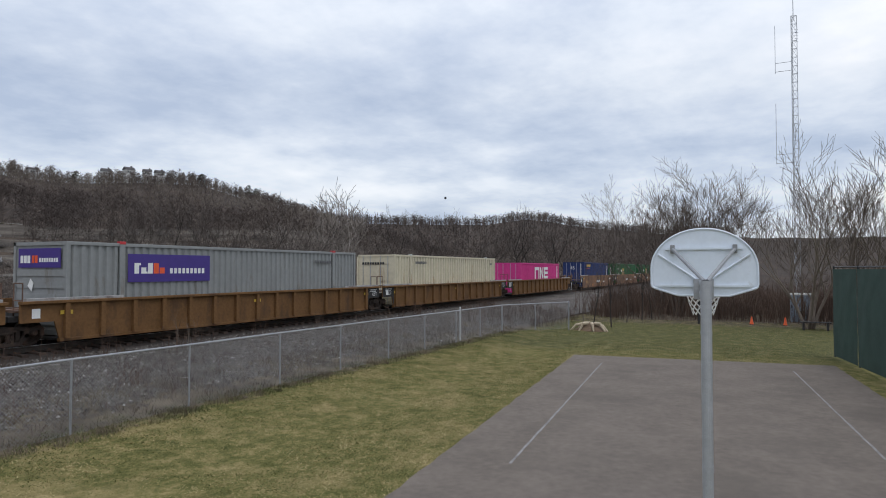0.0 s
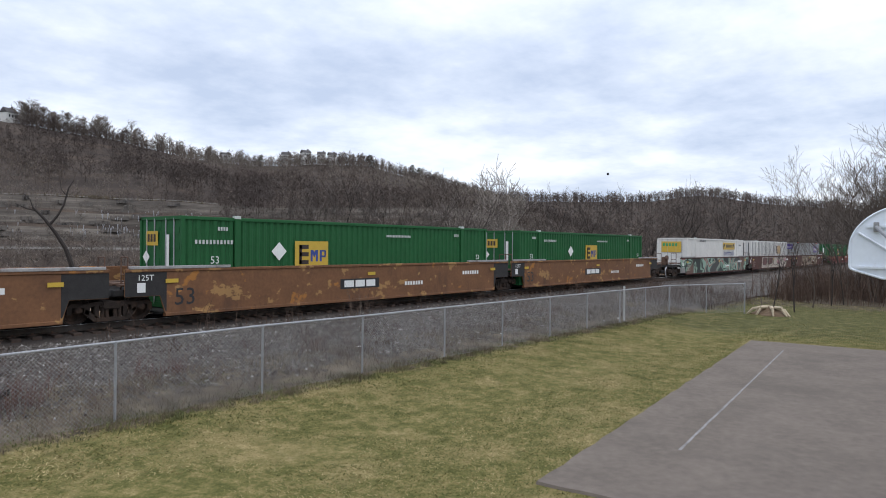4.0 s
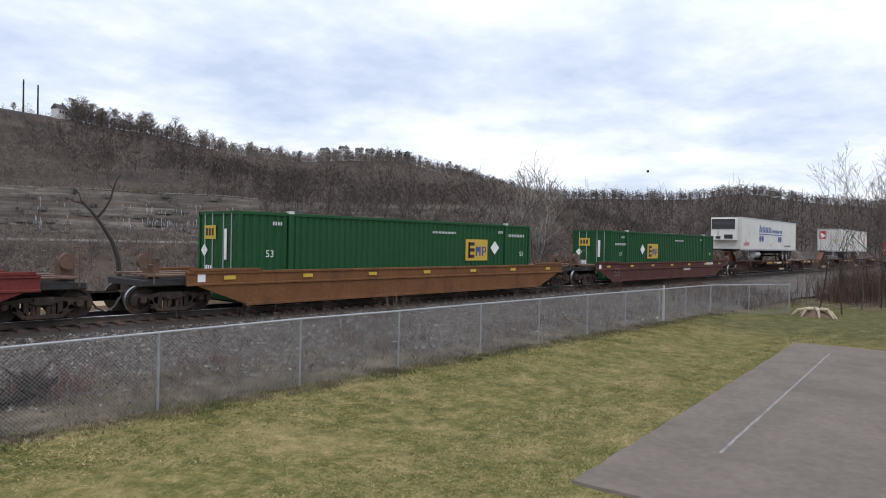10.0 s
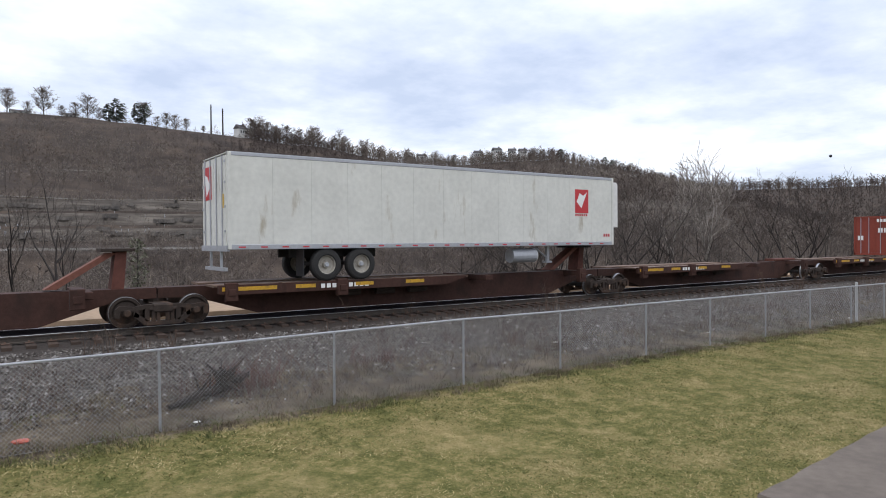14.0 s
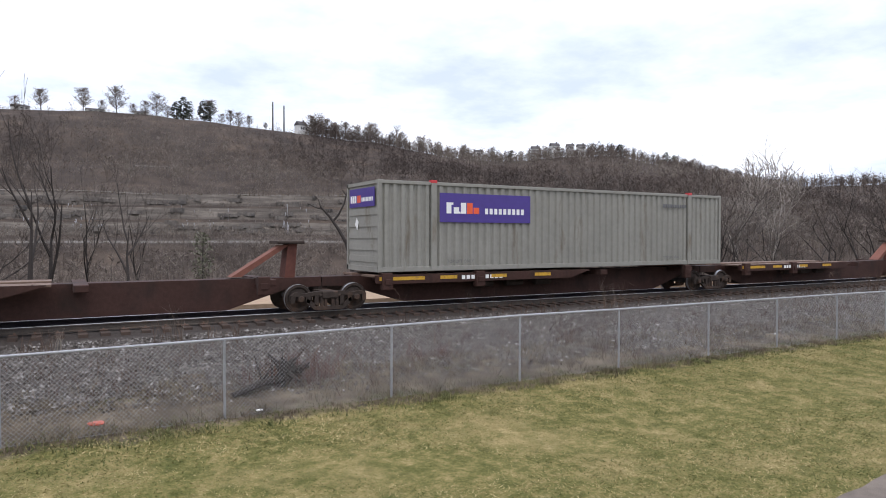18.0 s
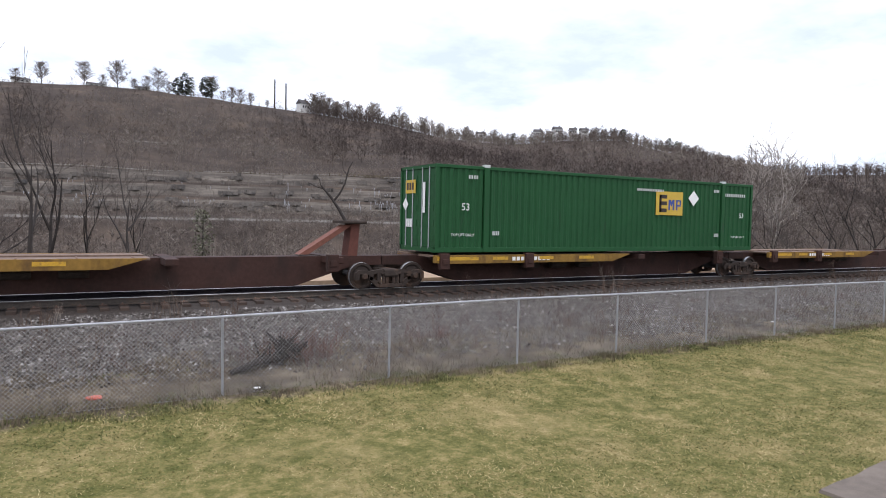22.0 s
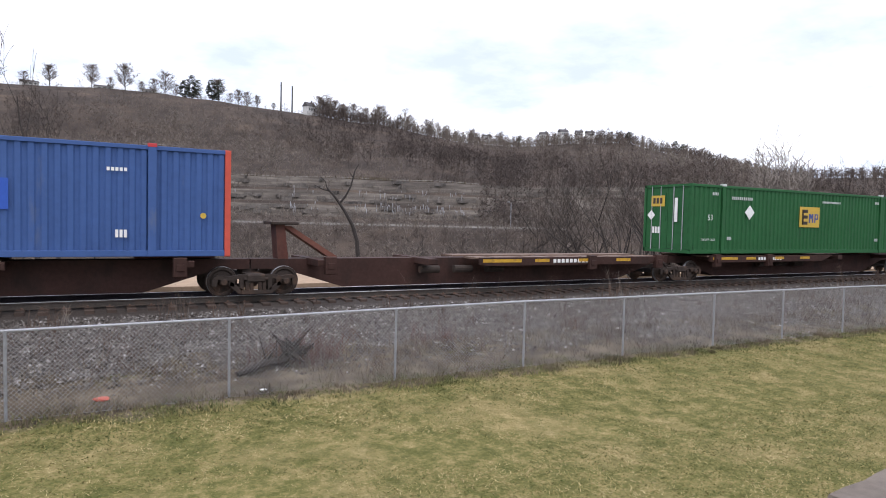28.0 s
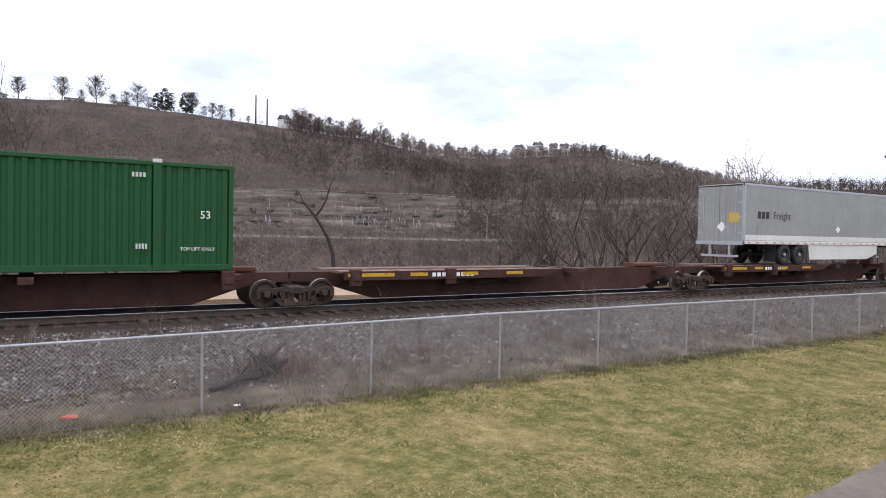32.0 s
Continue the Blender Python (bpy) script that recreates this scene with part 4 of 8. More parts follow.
def container(name, label, col, L=16.15, h=2.9, y=17.70, s=0.0, base=2.28, decor=None, door=True, ribs=0.28, depth=0.045, post=None, smooth_side=False):
    """A freight container whose near long side stands at y; origin at its near lower corner."""
    W = 2.59
    box = thing(name, 0, y, base, label, "container", "containers on the train")
    p = col
    inner = 1.98 if L > 15 else 0.0
    e = 0.035
    fr = Geo()
    for z0, z1 in ((0, 0.16), (h - 0.11, h)):
        fr.bevel_box(0, 0, z0, L, 0.07, z1)
        fr.bevel_box(0, W - 0.07, z0, L, W, z1)
        for x in (0, L - 0.1):
            fr.box(x, 0.07, z0, x + 0.1, W - 0.07, z1)
    for x in [0, L - 0.12]:
        for yy in (0, W - 0.1):
            fr.bevel_box(x, yy - 0.004, 0, x + 0.12, yy + 0.104, h, 0.02)
    part("frame", fr, p, box)
    if inner:
        pf = post or p
        for x in (inner - 0.1, L - inner - 0.1):
            part("lifting_post", Geo().bevel_box(x, -0.03, 0.0, x + 0.2, 0.05, h + 0.004, 0.015), pf, box)
            part("corner_casting", Geo().bevel_box(x - 0.01, -0.036, h - 0.04, x + 0.21, 0.12, h + 0.06, 0.01), M["stencil"] if not post else (M["decal_red"] if p in (GREY, GREY2, BLUE) else p), box, "painted lifting casting")
    cm = stock("corner_casting", lambda: Geo().bevel_box(-0.004, -0.006, 0, 0.184, 0.164, 0.118, 0.012), p)
    for x in (0, L - 0.18):
        for z in (-0.004, h - 0.114):
            put("corner_casting", cm, box, (x, 0, z))
    spans = [(0.12, inner - 0.1), (inner + 0.1, L - inner - 0.1), (L - inner + 0.1, L - 0.12)] if inner else [(0.12, L - 0.12)]
    for a, b in spans:
        sheet = corrugated(a, b, 0.16, h - 0.11, 0.03 + (depth if not smooth_side else 0.0), depth if not smooth_side else 0.006, ribs)
        part("side_panel", sheet, p, box)
    part("far_side_panel", Geo().box(0.1, W - 0.06, 0.16, L - 0.1, W - 0.04, h - 0.11), p, box)
    part("roof", Geo().box(0.02, 0.05, h - 0.05, L - 0.02, W - 0.05, h - 0.03), p, box)
    part("floor", Geo().box(0.05, 0.06, 0.08, L - 0.05, W - 0.06, 0.13), M["dark"], box)
    # the end that looks down the line
    if door:
        for k in range(2):
            y0 = 0.11 + k * (W / 2 - 0.10)
            d = part("door", Geo().box(0.045, y0, 0.17, 0.075, y0 + W / 2 - 0.12, h - 0.12), p, box)
            rb = Geo()
            for i in range(5):
                z = 0.35 + i * 0.5
                rb.bevel_box(0.028, y0 + 0.08, z, 0.05, y0 + W / 2 - 0.2, z + 0.22, 0.008)
            part("door_ribs", rb, p, d)
            for f in (0.3, 0.72):
                part("locking_bar", Geo().tube((0.012, y0 + f * (W / 2 - 0.12), 0.1), (0.012, y0 + f * (W / 2 - 0.12), h - 0.06), 0.02, n=6), M["steel"], d)
    else:
        rb = Geo().box(0.05, 0.1, 0.16, 0.075, W - 0.1, h - 0.11)
        for i in range(6):
            z = 0.3 + i * 0.38
            if z + 0.2 < h - 0.55 or i < 5:
                rb.bevel_box(0.02, 0.14, z, 0.055, W - 0.14, z + 0.2, 0.01)
        part("end_panel", rb, p, box)
    part("front_panel", Geo().box(L - 0.06, 0.1, 0.16, L - 0.04, W - 0.1, h - 0.11), p, box)
    if decor:
        decor(box, L, h, W)
    return mover(box, s)


def sign(parent, name, x0, z0, x1, z1, m, y=-0.012, label=""):
    return part(name, Geo().box(x0, y, z0, x1, y + 0.006, z1), m, parent, label)


def end_sign(parent, name, y0, z0, y1, z1, m, x=-0.004, label=""):
    return part(name, Geo().box(x, y0, z0, x + 0.006, y1, z1), m, parent, label)


def letters(parent, body, size, x, z, m, y=-0.016, squeeze=1.0):
    return part("lettering", text_geo(body, size, x, y, z, -1, squeeze), m, parent)


def emp_logo(box, x, z, w=1.55, h=0.95):
    """Yellow panel with a dark comb, a blue peak and a blue loop as plain shapes."""
    sg = sign(box, "logo_panel", x, z, x + w, z + h, M["decal_yellow"], -0.010, "yellow panel with dark and blue blocks")
    a = Geo()
    for zz in (0.12, 0.42, 0.70):
        a.box(x + 0.12 * w, -0.014, z + zz * h, x + 0.40 * w, -0.010, z + (zz + 0.16) * h)
    a.box(x + 0.12 * w, -0.014, z + 0.12 * h, x + 0.2 * w, -0.010, z + 0.86 * h)
    part("logo_comb", a, M["decal_brown"], sg)
    b = Geo()
    for k in range(2):
        b.box(x + (0.46 + 0.16 * k) * w, -0.014, z + 0.22 * h, x + (0.52 + 0.16 * k) * w, -0.010, z + 0.66 * h)
    b.sweep_y([(x + 0.46 * w, z + 0.66 * h), (x + 0.57 * w, z + 0.36 * h), (x + 0.68 * w, z + 0.66 * h), (x + 0.6 * w, z + 0.66 * h), (x + 0.57 * w, z + 0.56 * h), (x + 0.54 * w, z + 0.66 * h)], -0.0145, -0.0105)
    part("logo_peak", b, M["decal_blue"], sg)
    c = Geo().box(x + 0.74 * w, -0.014, z + 0.22 * h, x + 0.80 * w, -0.010, z + 0.66 * h)
    c.box(x + 0.80 * w, -0.014, z + 0.38 * h, x + 0.92 * w, -0.010, z + 0.45 * h).box(x + 0.80 * w, -0.014, z + 0.6 * h, x + 0.92 * w, -0.010, z + 0.66 * h).box(x + 0.88 * w, -0.014, z + 0.44 * h, x + 0.93 * w, -0.010, z + 0.61 * h)
    part("logo_loop", c, M["decal_blue"], sg)


def diamond(box, x, z, r=0.32, m=None):
    part("placard", Geo().sweep_y([(x - r, z), (x, z - r), (x + r, z), (x, z + r)], -0.012, -0.006), m or M["white"], box, "blank diamond placard")


M["stencil"] = mat("faded_white_stencil", (0.5, 0.52, 0.5), 0.6, 0, 0.25, 6)


def emp_decor(logo_x=7.2, dia_x=3.7, number_left=True, low=0.42, lead=True, num_x=2.5):
    def decor(box, L, h, W):
        emp_logo(box, logo_x, h * low)
        diamond(box, dia_x, h * 0.62 if low < 0.5 else h * 0.75)
        letters(box, "53", 0.34, 1.15, h * 0.52, M["white"])
        letters(box, "53", 0.30, L - 0.75, h * 0.52, M["white"])
        g = Geo()
        bars(g, num_x if number_left else L - 1.9, -0.010, h * (0.80 if num_x > 1 else 0.7), 1.4, 0.13, 11, 0.4)
        bars(g, L * 0.56, -0.010, h * 0.82, 1.5, 0.09, 16)
        bars(g, 1.25, -0.010, h * 0.85, 0.4, 0.12, 4, 0.35)
        bars(g, L - 2.6, -0.010, h * 0.85, 0.36, 0.12, 4, 0.35)
        for x in (2.25, L - 2.5):
            bars(g, x, -0.010, h * 0.2, 0.3, 0.14, 4, 0.35)
        tagged(part("side_markings", g, M["stencil"], box, "small white stencil marks"), kind="stuff")
        letters(box, "TOP LIFT ONLY", 0.13, 1.05, h * 0.2, M["white"])
        letters(box, "TOP LIFT ONLY", 0.13, L - 0.95, h * 0.2, M["white"])
        es = end_sign(box, "logo_panel", W * 0.55, h * 0.68, W * 0.84, h * 0.84, M["decal_yellow"], label="yellow panel on the end")
        part("end_markings", bars(Geo(), W * 0.8, -0.004, h * 0.72, W * 0.22, 0.25, 3, 0.3, -2), M["decal_brown"], es)
        g = Geo()
        bars(g, W * 0.34, -0.0045, h * 0.45, 0.18, h * 0.35, 1, 0.1, -2) if lead else None
        bars(g, W * 0.8, -0.0045, h * 0.28, 0.45, 0.28, 3, 0.3, -2)
        part("end_stencil", g, M["white"], box, "white end stencil marks")
        d = h * 0.55
        part("placard", Geo().sweep_x([(W * 0.75, d), (W * 0.75 + 0.22, d + 0.22), (W * 0.75 + 0.44, d), (W * 0.75 + 0.22, d - 0.22)], -0.006, -0.002), M["white"], box, "blank diamond placard")
    return decor


def fedex_panel(parent, x, z, w, h, y=-0.010):
    sg = sign(parent, "logo_panel", x, z, x + w, z + h, M["decal_purple"], y, "violet panel with white and orange blocks")
    g = Geo()
    for i, (a, b, t) in enumerate(((0.07, 0.12, 0.68), (0.145, 0.20, 0.52), (0.22, 0.275, 0.68))):
        g.box(x + a * w, y - 0.004, z + 0.3 * h, x + b * w, y, z + t * h)
    g.box(x + 0.121 * w, y - 0.004, z + 0.6 * h, x + 0.14 * w, y, z + 0.68 * h)
    g.box(x + 0.201 * w, y - 0.004, z + 0.3 * h, x + 0.215 * w, y, z + 0.37 * h)
    bars(g, x + 0.48 * w, y, z + 0.3 * h, 0.46 * w, 0.2 * h, 9, 0.35)
    part("white_blocks", g, M["white"], sg)
    g = Geo()
    for a, b, t in ((0.285, 0.345, 0.68), (0.355, 0.415, 0.52)):
        g.box(x + a * w, y - 0.004, z + 0.3 * h, x + b * w, y, z + t * h)
    part("orange_blocks", g, M["decal_orange"], sg)


def fedex_decor(at=0.14, w=3.7, numbers=0.78):
    def decor(box, L, h, W):
        fedex_panel(box, 2.2 if at < 0.5 else L * at, 1.6, w, 0.96)
        g = Geo()
        bars(g, L * numbers, -0.010, h * 0.80, 1.4, 0.14, 10)
        part("side_markings", g, M["decal_grey"], box, "small grey stencil marks")
        letters(box, "TOP LIFT ONLY", 0.15, 3.0, 0.3, M["decal_grey"])
        letters(box, "TOP LIFT ONLY", 0.15, L - 3.0, 0.3, M["decal_grey"])
        es = end_sign(box, "logo_panel", W * 0.1, h * 0.72, W * 0.9, h * 0.93, M["decal_purple"], label="violet panel on the end")
        g = Geo()
        bars(g, W * 0.86, -0.004, h * 0.77, W * 0.2, 0.24, 3, 0.2, -2)
        bars(g, W * 0.5, -0.004, h * 0.78, W * 0.36, 0.13, 8, 0.3, -2)
        part("white_blocks", g, M["white"], es)
        part("orange_blocks", bars(Geo(), W * 0.64, -0.004, h * 0.77, W * 0.12, 0.24, 2, 0.2, -2), M["decal_orange"], es)
        g = Geo().sweep_x([(W * 0.6, h * 0.55), (W * 0.6 + 0.16, h * 0.6), (W * 0.6 + 0.3, h * 0.52), (W * 0.6 + 0.1, h * 0.46)], -0.006, -0.001)
        part("placard", g, M["white"], box, "torn white placard")
    return decor


GREEN = paint("faded_green_container_paint", (0.019, 0.105, 0.035), (0.03, 0.09, 0.04), 0.1)
GREEN2 = paint("deep_green_container_paint", (0.013, 0.075, 0.025), (0.022, 0.06, 0.028), 0.08)
LIME = paint("light_green_container_paint", (0.075, 0.18, 0.032), (0.06, 0.12, 0.03), 0.12)
GREY = paint("light_grey_container_paint", (0.265, 0.272, 0.265), (0.19, 0.17, 0.145), 0.2)
GREY2 = paint("warm_grey_container_paint", (0.25, 0.243, 0.212), (0.17, 0.145, 0.11), 0.25)
CREAM = paint("cream_container_paint", (0.60, 0.54, 0.40), (0.34, 0.22, 0.12), 0.2)
PINK = paint("magenta_container_paint", (0.62, 0.05, 0.24), (0.4, 0.05, 0.16), 0.08)
NAVY = paint("navy_container_paint", (0.022, 0.04, 0.13), (0.05, 0.06, 0.1), 0.1)
BLUE = paint("faded_blue_container_paint", (0.05, 0.105, 0.27), (0.09, 0.13, 0.24), 0.15)
WHITE = paint("white_container_paint", (0.70, 0.69, 0.65), (0.5, 0.44, 0.36), 0.15)
WHITE2 = paint("dirty_white_panel", (0.64, 0.635, 0.58), (0.42, 0.38, 0.3), 0.2)
RED = paint("rust_red_container_paint", (0.235, 0.052, 0.034), (0.14, 0.05, 0.035), 0.2)
RED_ROOF = paint("red_end_frame_paint", (0.55, 0.09, 0.06), (0.3, 0.1, 0.06), 0.15)

WELL_BASE = 1.38     # containers low in the wells
SPINE_BASE = 2.29    # containers on the spine decks




# ---- trucks and cars ----
RUST = M["rust"]
AXLE = RAIL + 0.42


def side_frame_geo():
    g = Geo()
    # the cast frame: top chord, end pedestals over the bearings, slanting lower chord, two columns, open between
    g.sweep_y([(-1.2, 0.1), (-1.08, 0.2), (-0.75, 0.16), (-0.45, 0.21), (0.45, 0.21), (0.75, 0.16), (1.08, 0.2), (1.2, 0.1), (1.06, 0.08), (0.72, 0.05), (0.44, 0.1), (-0.44, 0.1), (-0.72, 0.05), (-1.06, 0.08)], -0.09, 0.03)
    for k in (-1, 1):
        for prof in ([(1.2, 0.12), (1.2, -0.1), (1.08, -0.12), (1.05, 0.1)], [(0.74, 0.12), (0.74, -0.1), (0.62, -0.14), (0.58, 0.08)], [(0.7, 0.02), (0.74, -0.1), (0.48, -0.34), (0.34, -0.34), (0.34, -0.24)], [(0.46, 0.12), (0.46, -0.2), (0.34, -0.3), (0.34, 0.12)]):
            q = [(x * k, z) for x, z in prof]
            g.sweep_y(q if k > 0 else q[::-1], -0.08, 0.02)
        for x in (0.12, 0.24):
            g.tube((x * k, -0.05, -0.24), (x * k, -0.05, 0.06), 0.058, n=8)
    g.bevel_box(-0.4, -0.1, -0.36, 0.4, 0.02, -0.24, 0.015)
    g.bevel_box(-0.34, -0.13, 0.05, 0.34, 0.02, 0.12, 0.015)
    return g


def bearing_geo():
    return Geo().lathe_y(0, 0, [(-0.12, 0.0), (-0.12, 0.075), (-0.09, 0.10), (-0.02, 0.125), (0.10, 0.125)], 14)


def wheel_geo():
    return Geo().lathe_y(0, 0, [(-0.07, 0.0), (-0.07, 0.1), (-0.03, 0.14), (0.0, 0.30), (-0.055, 0.345), (-0.055, 0.415), (0.045, 0.425), (0.055, 0.445), (0.085, 0.445), (0.085, 0.3), (0.06, 0.12), (0.08, 0.0)], 22)


def truck(parent, x, off=(0, 0)):
    """Two axles in cast side frames under a bolster, at x along its car; off: the parent's own y and z."""
    y, z = TRACK_Y - off[0], AXLE - off[1]
    b = put("truck", stock("truck_bolster", lambda: Geo().bevel_box(-0.24, -1.12, -0.02, 0.24, 1.12, 0.22, 0.04).tube((0, 0, 0.2), (0, 0, 0.42), 0.3, n=14), M["truck"]), parent, (x, y, z), label="two-axle freight truck with cast side frames")
    sf = stock("side_frame", side_frame_geo, M["truck"])
    put("side_frame", sf, b, (0, -0.98, 0))
    put("side_frame", sf, b, (0, 0.98, 0), math.pi)
    for ax in (-0.89, 0.89):
        put("wheelset", stock("axle", lambda: Geo().tube((0, -0.72, 0), (0, 0.72, 0), 0.09, n=10), M["dark"]), b, (ax, 0, 0))
        for sgn in (-1, 1):
            put("wheel", stock("wheel", wheel_geo, M["truck"]), b, (ax, 0.755 * sgn, 0), 0 if sgn < 0 else math.pi)
            put("wheel_tread", stock("wheel_tread", lambda: Geo().lathe_y(0, 0, [(-0.05, 0.418), (0.04, 0.428)], 26), M["tread"]), b, (ax, 0.755 * sgn, 0), 0 if sgn < 0 else math.pi, "bright worn tread")
            put("bearing", stock("bearing", bearing_geo, M["truck"]), b, (ax, 0.98 * sgn, 0), 0 if sgn < 0 else math.pi)
    return b


def graffiti(name, base, cols, scale=0.8):
    """Car side paint covered by sprayed fields with dark outlines."""
    m = mat(name, base, 0.7, 0, 0.2, 2.0)
    nt = m.node_tree
    N, L = nt.nodes.new, nt.links.new
    b = nt.nodes["Principled BSDF"]
    co, mp = N("ShaderNodeTexCoord"), N("ShaderNodeMapping")
    mp.inputs["Scale"].default_value = (scale, 1, scale * 1.5)
    wv = N("ShaderNodeTexNoise"); wv.inputs["Scale"].default_value, wv.inputs["Detail"].default_value, wv.inputs["Distortion"].default_value = 0.7, 1.0, 0.8
    L(co.outputs["Object"], mp.inputs[0]); L(mp.outputs[0], wv.inputs["Vector"])
    r = N("ShaderNodeValToRGB"); r.color_ramp.interpolation = "CONSTANT"
    e = r.color_ramp.elements
    k = len(cols)
    e[0].position, e[0].color = 0.0, (*cols[0], 1)
    e[1].position, e[1].color = 0.64, (*cols[-1], 1)
    for i, c in enumerate(cols[1:-1]):
        e.new(0.38 + 0.26 * i / max(1, k - 2)).color = (*c, 1)
    L(wv.outputs[0], r.inputs[0])
    old = b.inputs["Base Color"].links[0].from_socket
    n2, f = N("ShaderNodeTexNoise"), N("ShaderNodeMapRange")
    n2.inputs["Scale"].default_value, n2.inputs["Detail"].default_value = 0.22, 2
    L(co.outputs["Object"], n2.inputs["Vector"]); L(n2.outputs[0], f.inputs[0])
    f.inputs[1].default_value, f.inputs[2].default_value = 0.42, 0.46
    x = N("ShaderNodeMix"); x.data_type = "RGBA"
    L(f.outputs[0], x.inputs["Factor"]); L(old, x.inputs[6]); L(r.outputs[0], x.inputs[7])
    L(x.outputs[2], b.inputs["Base Color"])
    return m


def patched(name, base, patch, amt):
    return mat(name, base, 0.75, 0, 0.3, 1.3, 0.2, 40, patch, amt, 1.1, streak=2.2, spec=0.2)


def blotched(name, base, patch, spot):
    """Worn car paint with crisp blotches of an older coat and a few brighter touched-up spots."""
    m = mat(name, base, 0.7, 0, 0.3, 1.3, 0.2, 40, (base[0] * 0.6, base[1] * 0.6, base[2] * 0.7), 0.4, 0.9, streak=2.5)
    nt = m.node_tree
    N, L = nt.nodes.new, nt.links.new
    b = nt.nodes["Principled BSDF"]
    co = N("ShaderNodeTexCoord")
    for k, (c, sc, lo) in enumerate(((patch, 1.5, 0.585), (spot, 0.9, 0.65))):
        mp, n, f, x = N("ShaderNodeMapping"), N("ShaderNodeTexNoise"), N("ShaderNodeMapRange"), N("ShaderNodeMix")
        mp.inputs["Location"].default_value, mp.inputs["Scale"].default_value = (7.0 * k, 3.0, 1.0), (1, 1, 1.3)
        n.inputs["Scale"].default_value, n.inputs["Detail"].default_value, n.inputs["Roughness"].default_value = sc, 6, 0.55
        f.inputs[1].default_value, f.inputs[2].default_value = lo, lo + 0.03
        f.inputs[4].default_value = 0.6
        x.data_type = "RGBA"
        L(co.outputs["Object"], mp.inputs[0]); L(mp.outputs[0], n.inputs["Vector"]); L(n.outputs[0], f.inputs[0])
        old = b.inputs["Base Color"].links[0].from_socket
        L(f.outputs[0], x.inputs["Factor"]); L(old, x.inputs[6])
        x.inputs[7].default_value = (*c, 1)
        L(x.outputs[2], b.inputs["Base Color"])
    return m


YELLOWCAR = patched("brown_yellow_car_paint", (0.165, 0.085, 0.034), (0.085, 0.048, 0.028), 0.5)
PATCHCAR = blotched("rusted_car_paint_with_tan_patches", (0.175, 0.078, 0.032), (0.47, 0.27, 0.095), (0.50, 0.20, 0.03))
BROWNCAR = patched("rust_brown_car_paint", (0.058, 0.028, 0.021), (0.03, 0.018, 0.014), 0.5)
REDCAR = patched("worn_red_car_paint", (0.15, 0.032, 0.028), (0.08, 0.027, 0.024), 0.4)
TANCAR = patched("orange_brown_car_paint", (0.17, 0.075, 0.032), (0.095, 0.048, 0.028), 0.4)
MAROON = patched("maroon_car_paint", (0.095, 0.036, 0.03), (0.055, 0.028, 0.025), 0.4)
MINTCAR = graffiti("mint_sprayed_side", (0.13, 0.07, 0.05), [(0.02, 0.03, 0.025), (0.24, 0.36, 0.27), (0.035, 0.05, 0.04), (0.27, 0.4, 0.31), (0.3, 0.1, 0.09), (0.22, 0.34, 0.27), (0.05, 0.05, 0.045)], 0.75)
SANDCAR = graffiti("beige_sprayed_side", (0.12, 0.06, 0.045), [(0.46, 0.4, 0.32), (0.11, 0.045, 0.045), (0.48, 0.42, 0.35), (0.09, 0.06, 0.05), (0.42, 0.2, 0.2), (0.46, 0.4, 0.33), (0.06, 0.05, 0.045)], 0.7)
CLAYCAR = graffiti("tan_sprayed_side", (0.115, 0.058, 0.04), [(0.4, 0.33, 0.23), (0.08, 0.06, 0.05), (0.42, 0.34, 0.25), (0.2, 0.13, 0.07), (0.1, 0.05, 0.04), (0.38, 0.31, 0.22), (0.05, 0.05, 0.045)], 0.6)


CARBROWN = patched("maroon_brown_car_paint", (0.085, 0.037, 0.03), (0.05, 0.028, 0.025), 0.4)
M["spray_beige"] = mat("beige_spray_paint", (0.40, 0.34, 0.28), 0.6, 0, 0.15, 2)
M["spray_tan"] = mat("tan_spray_paint", (0.31, 0.24, 0.165), 0.6, 0, 0.3, 2, 0, 60, (0.12, 0.07, 0.05), 0.35)
M["spray_maroon"] = mat("maroon_spray_paint", (0.11, 0.032, 0.03), 0.6, 0, 0.15, 2)
M["spray_dark"] = mat("dark_spray_paint", (0.03, 0.022, 0.02), 0.6, 0, 0.15, 2)
M["spray_pink"] = mat("pink_spray_paint", (0.5, 0.25, 0.3), 0.6, 0, 0.12, 2)


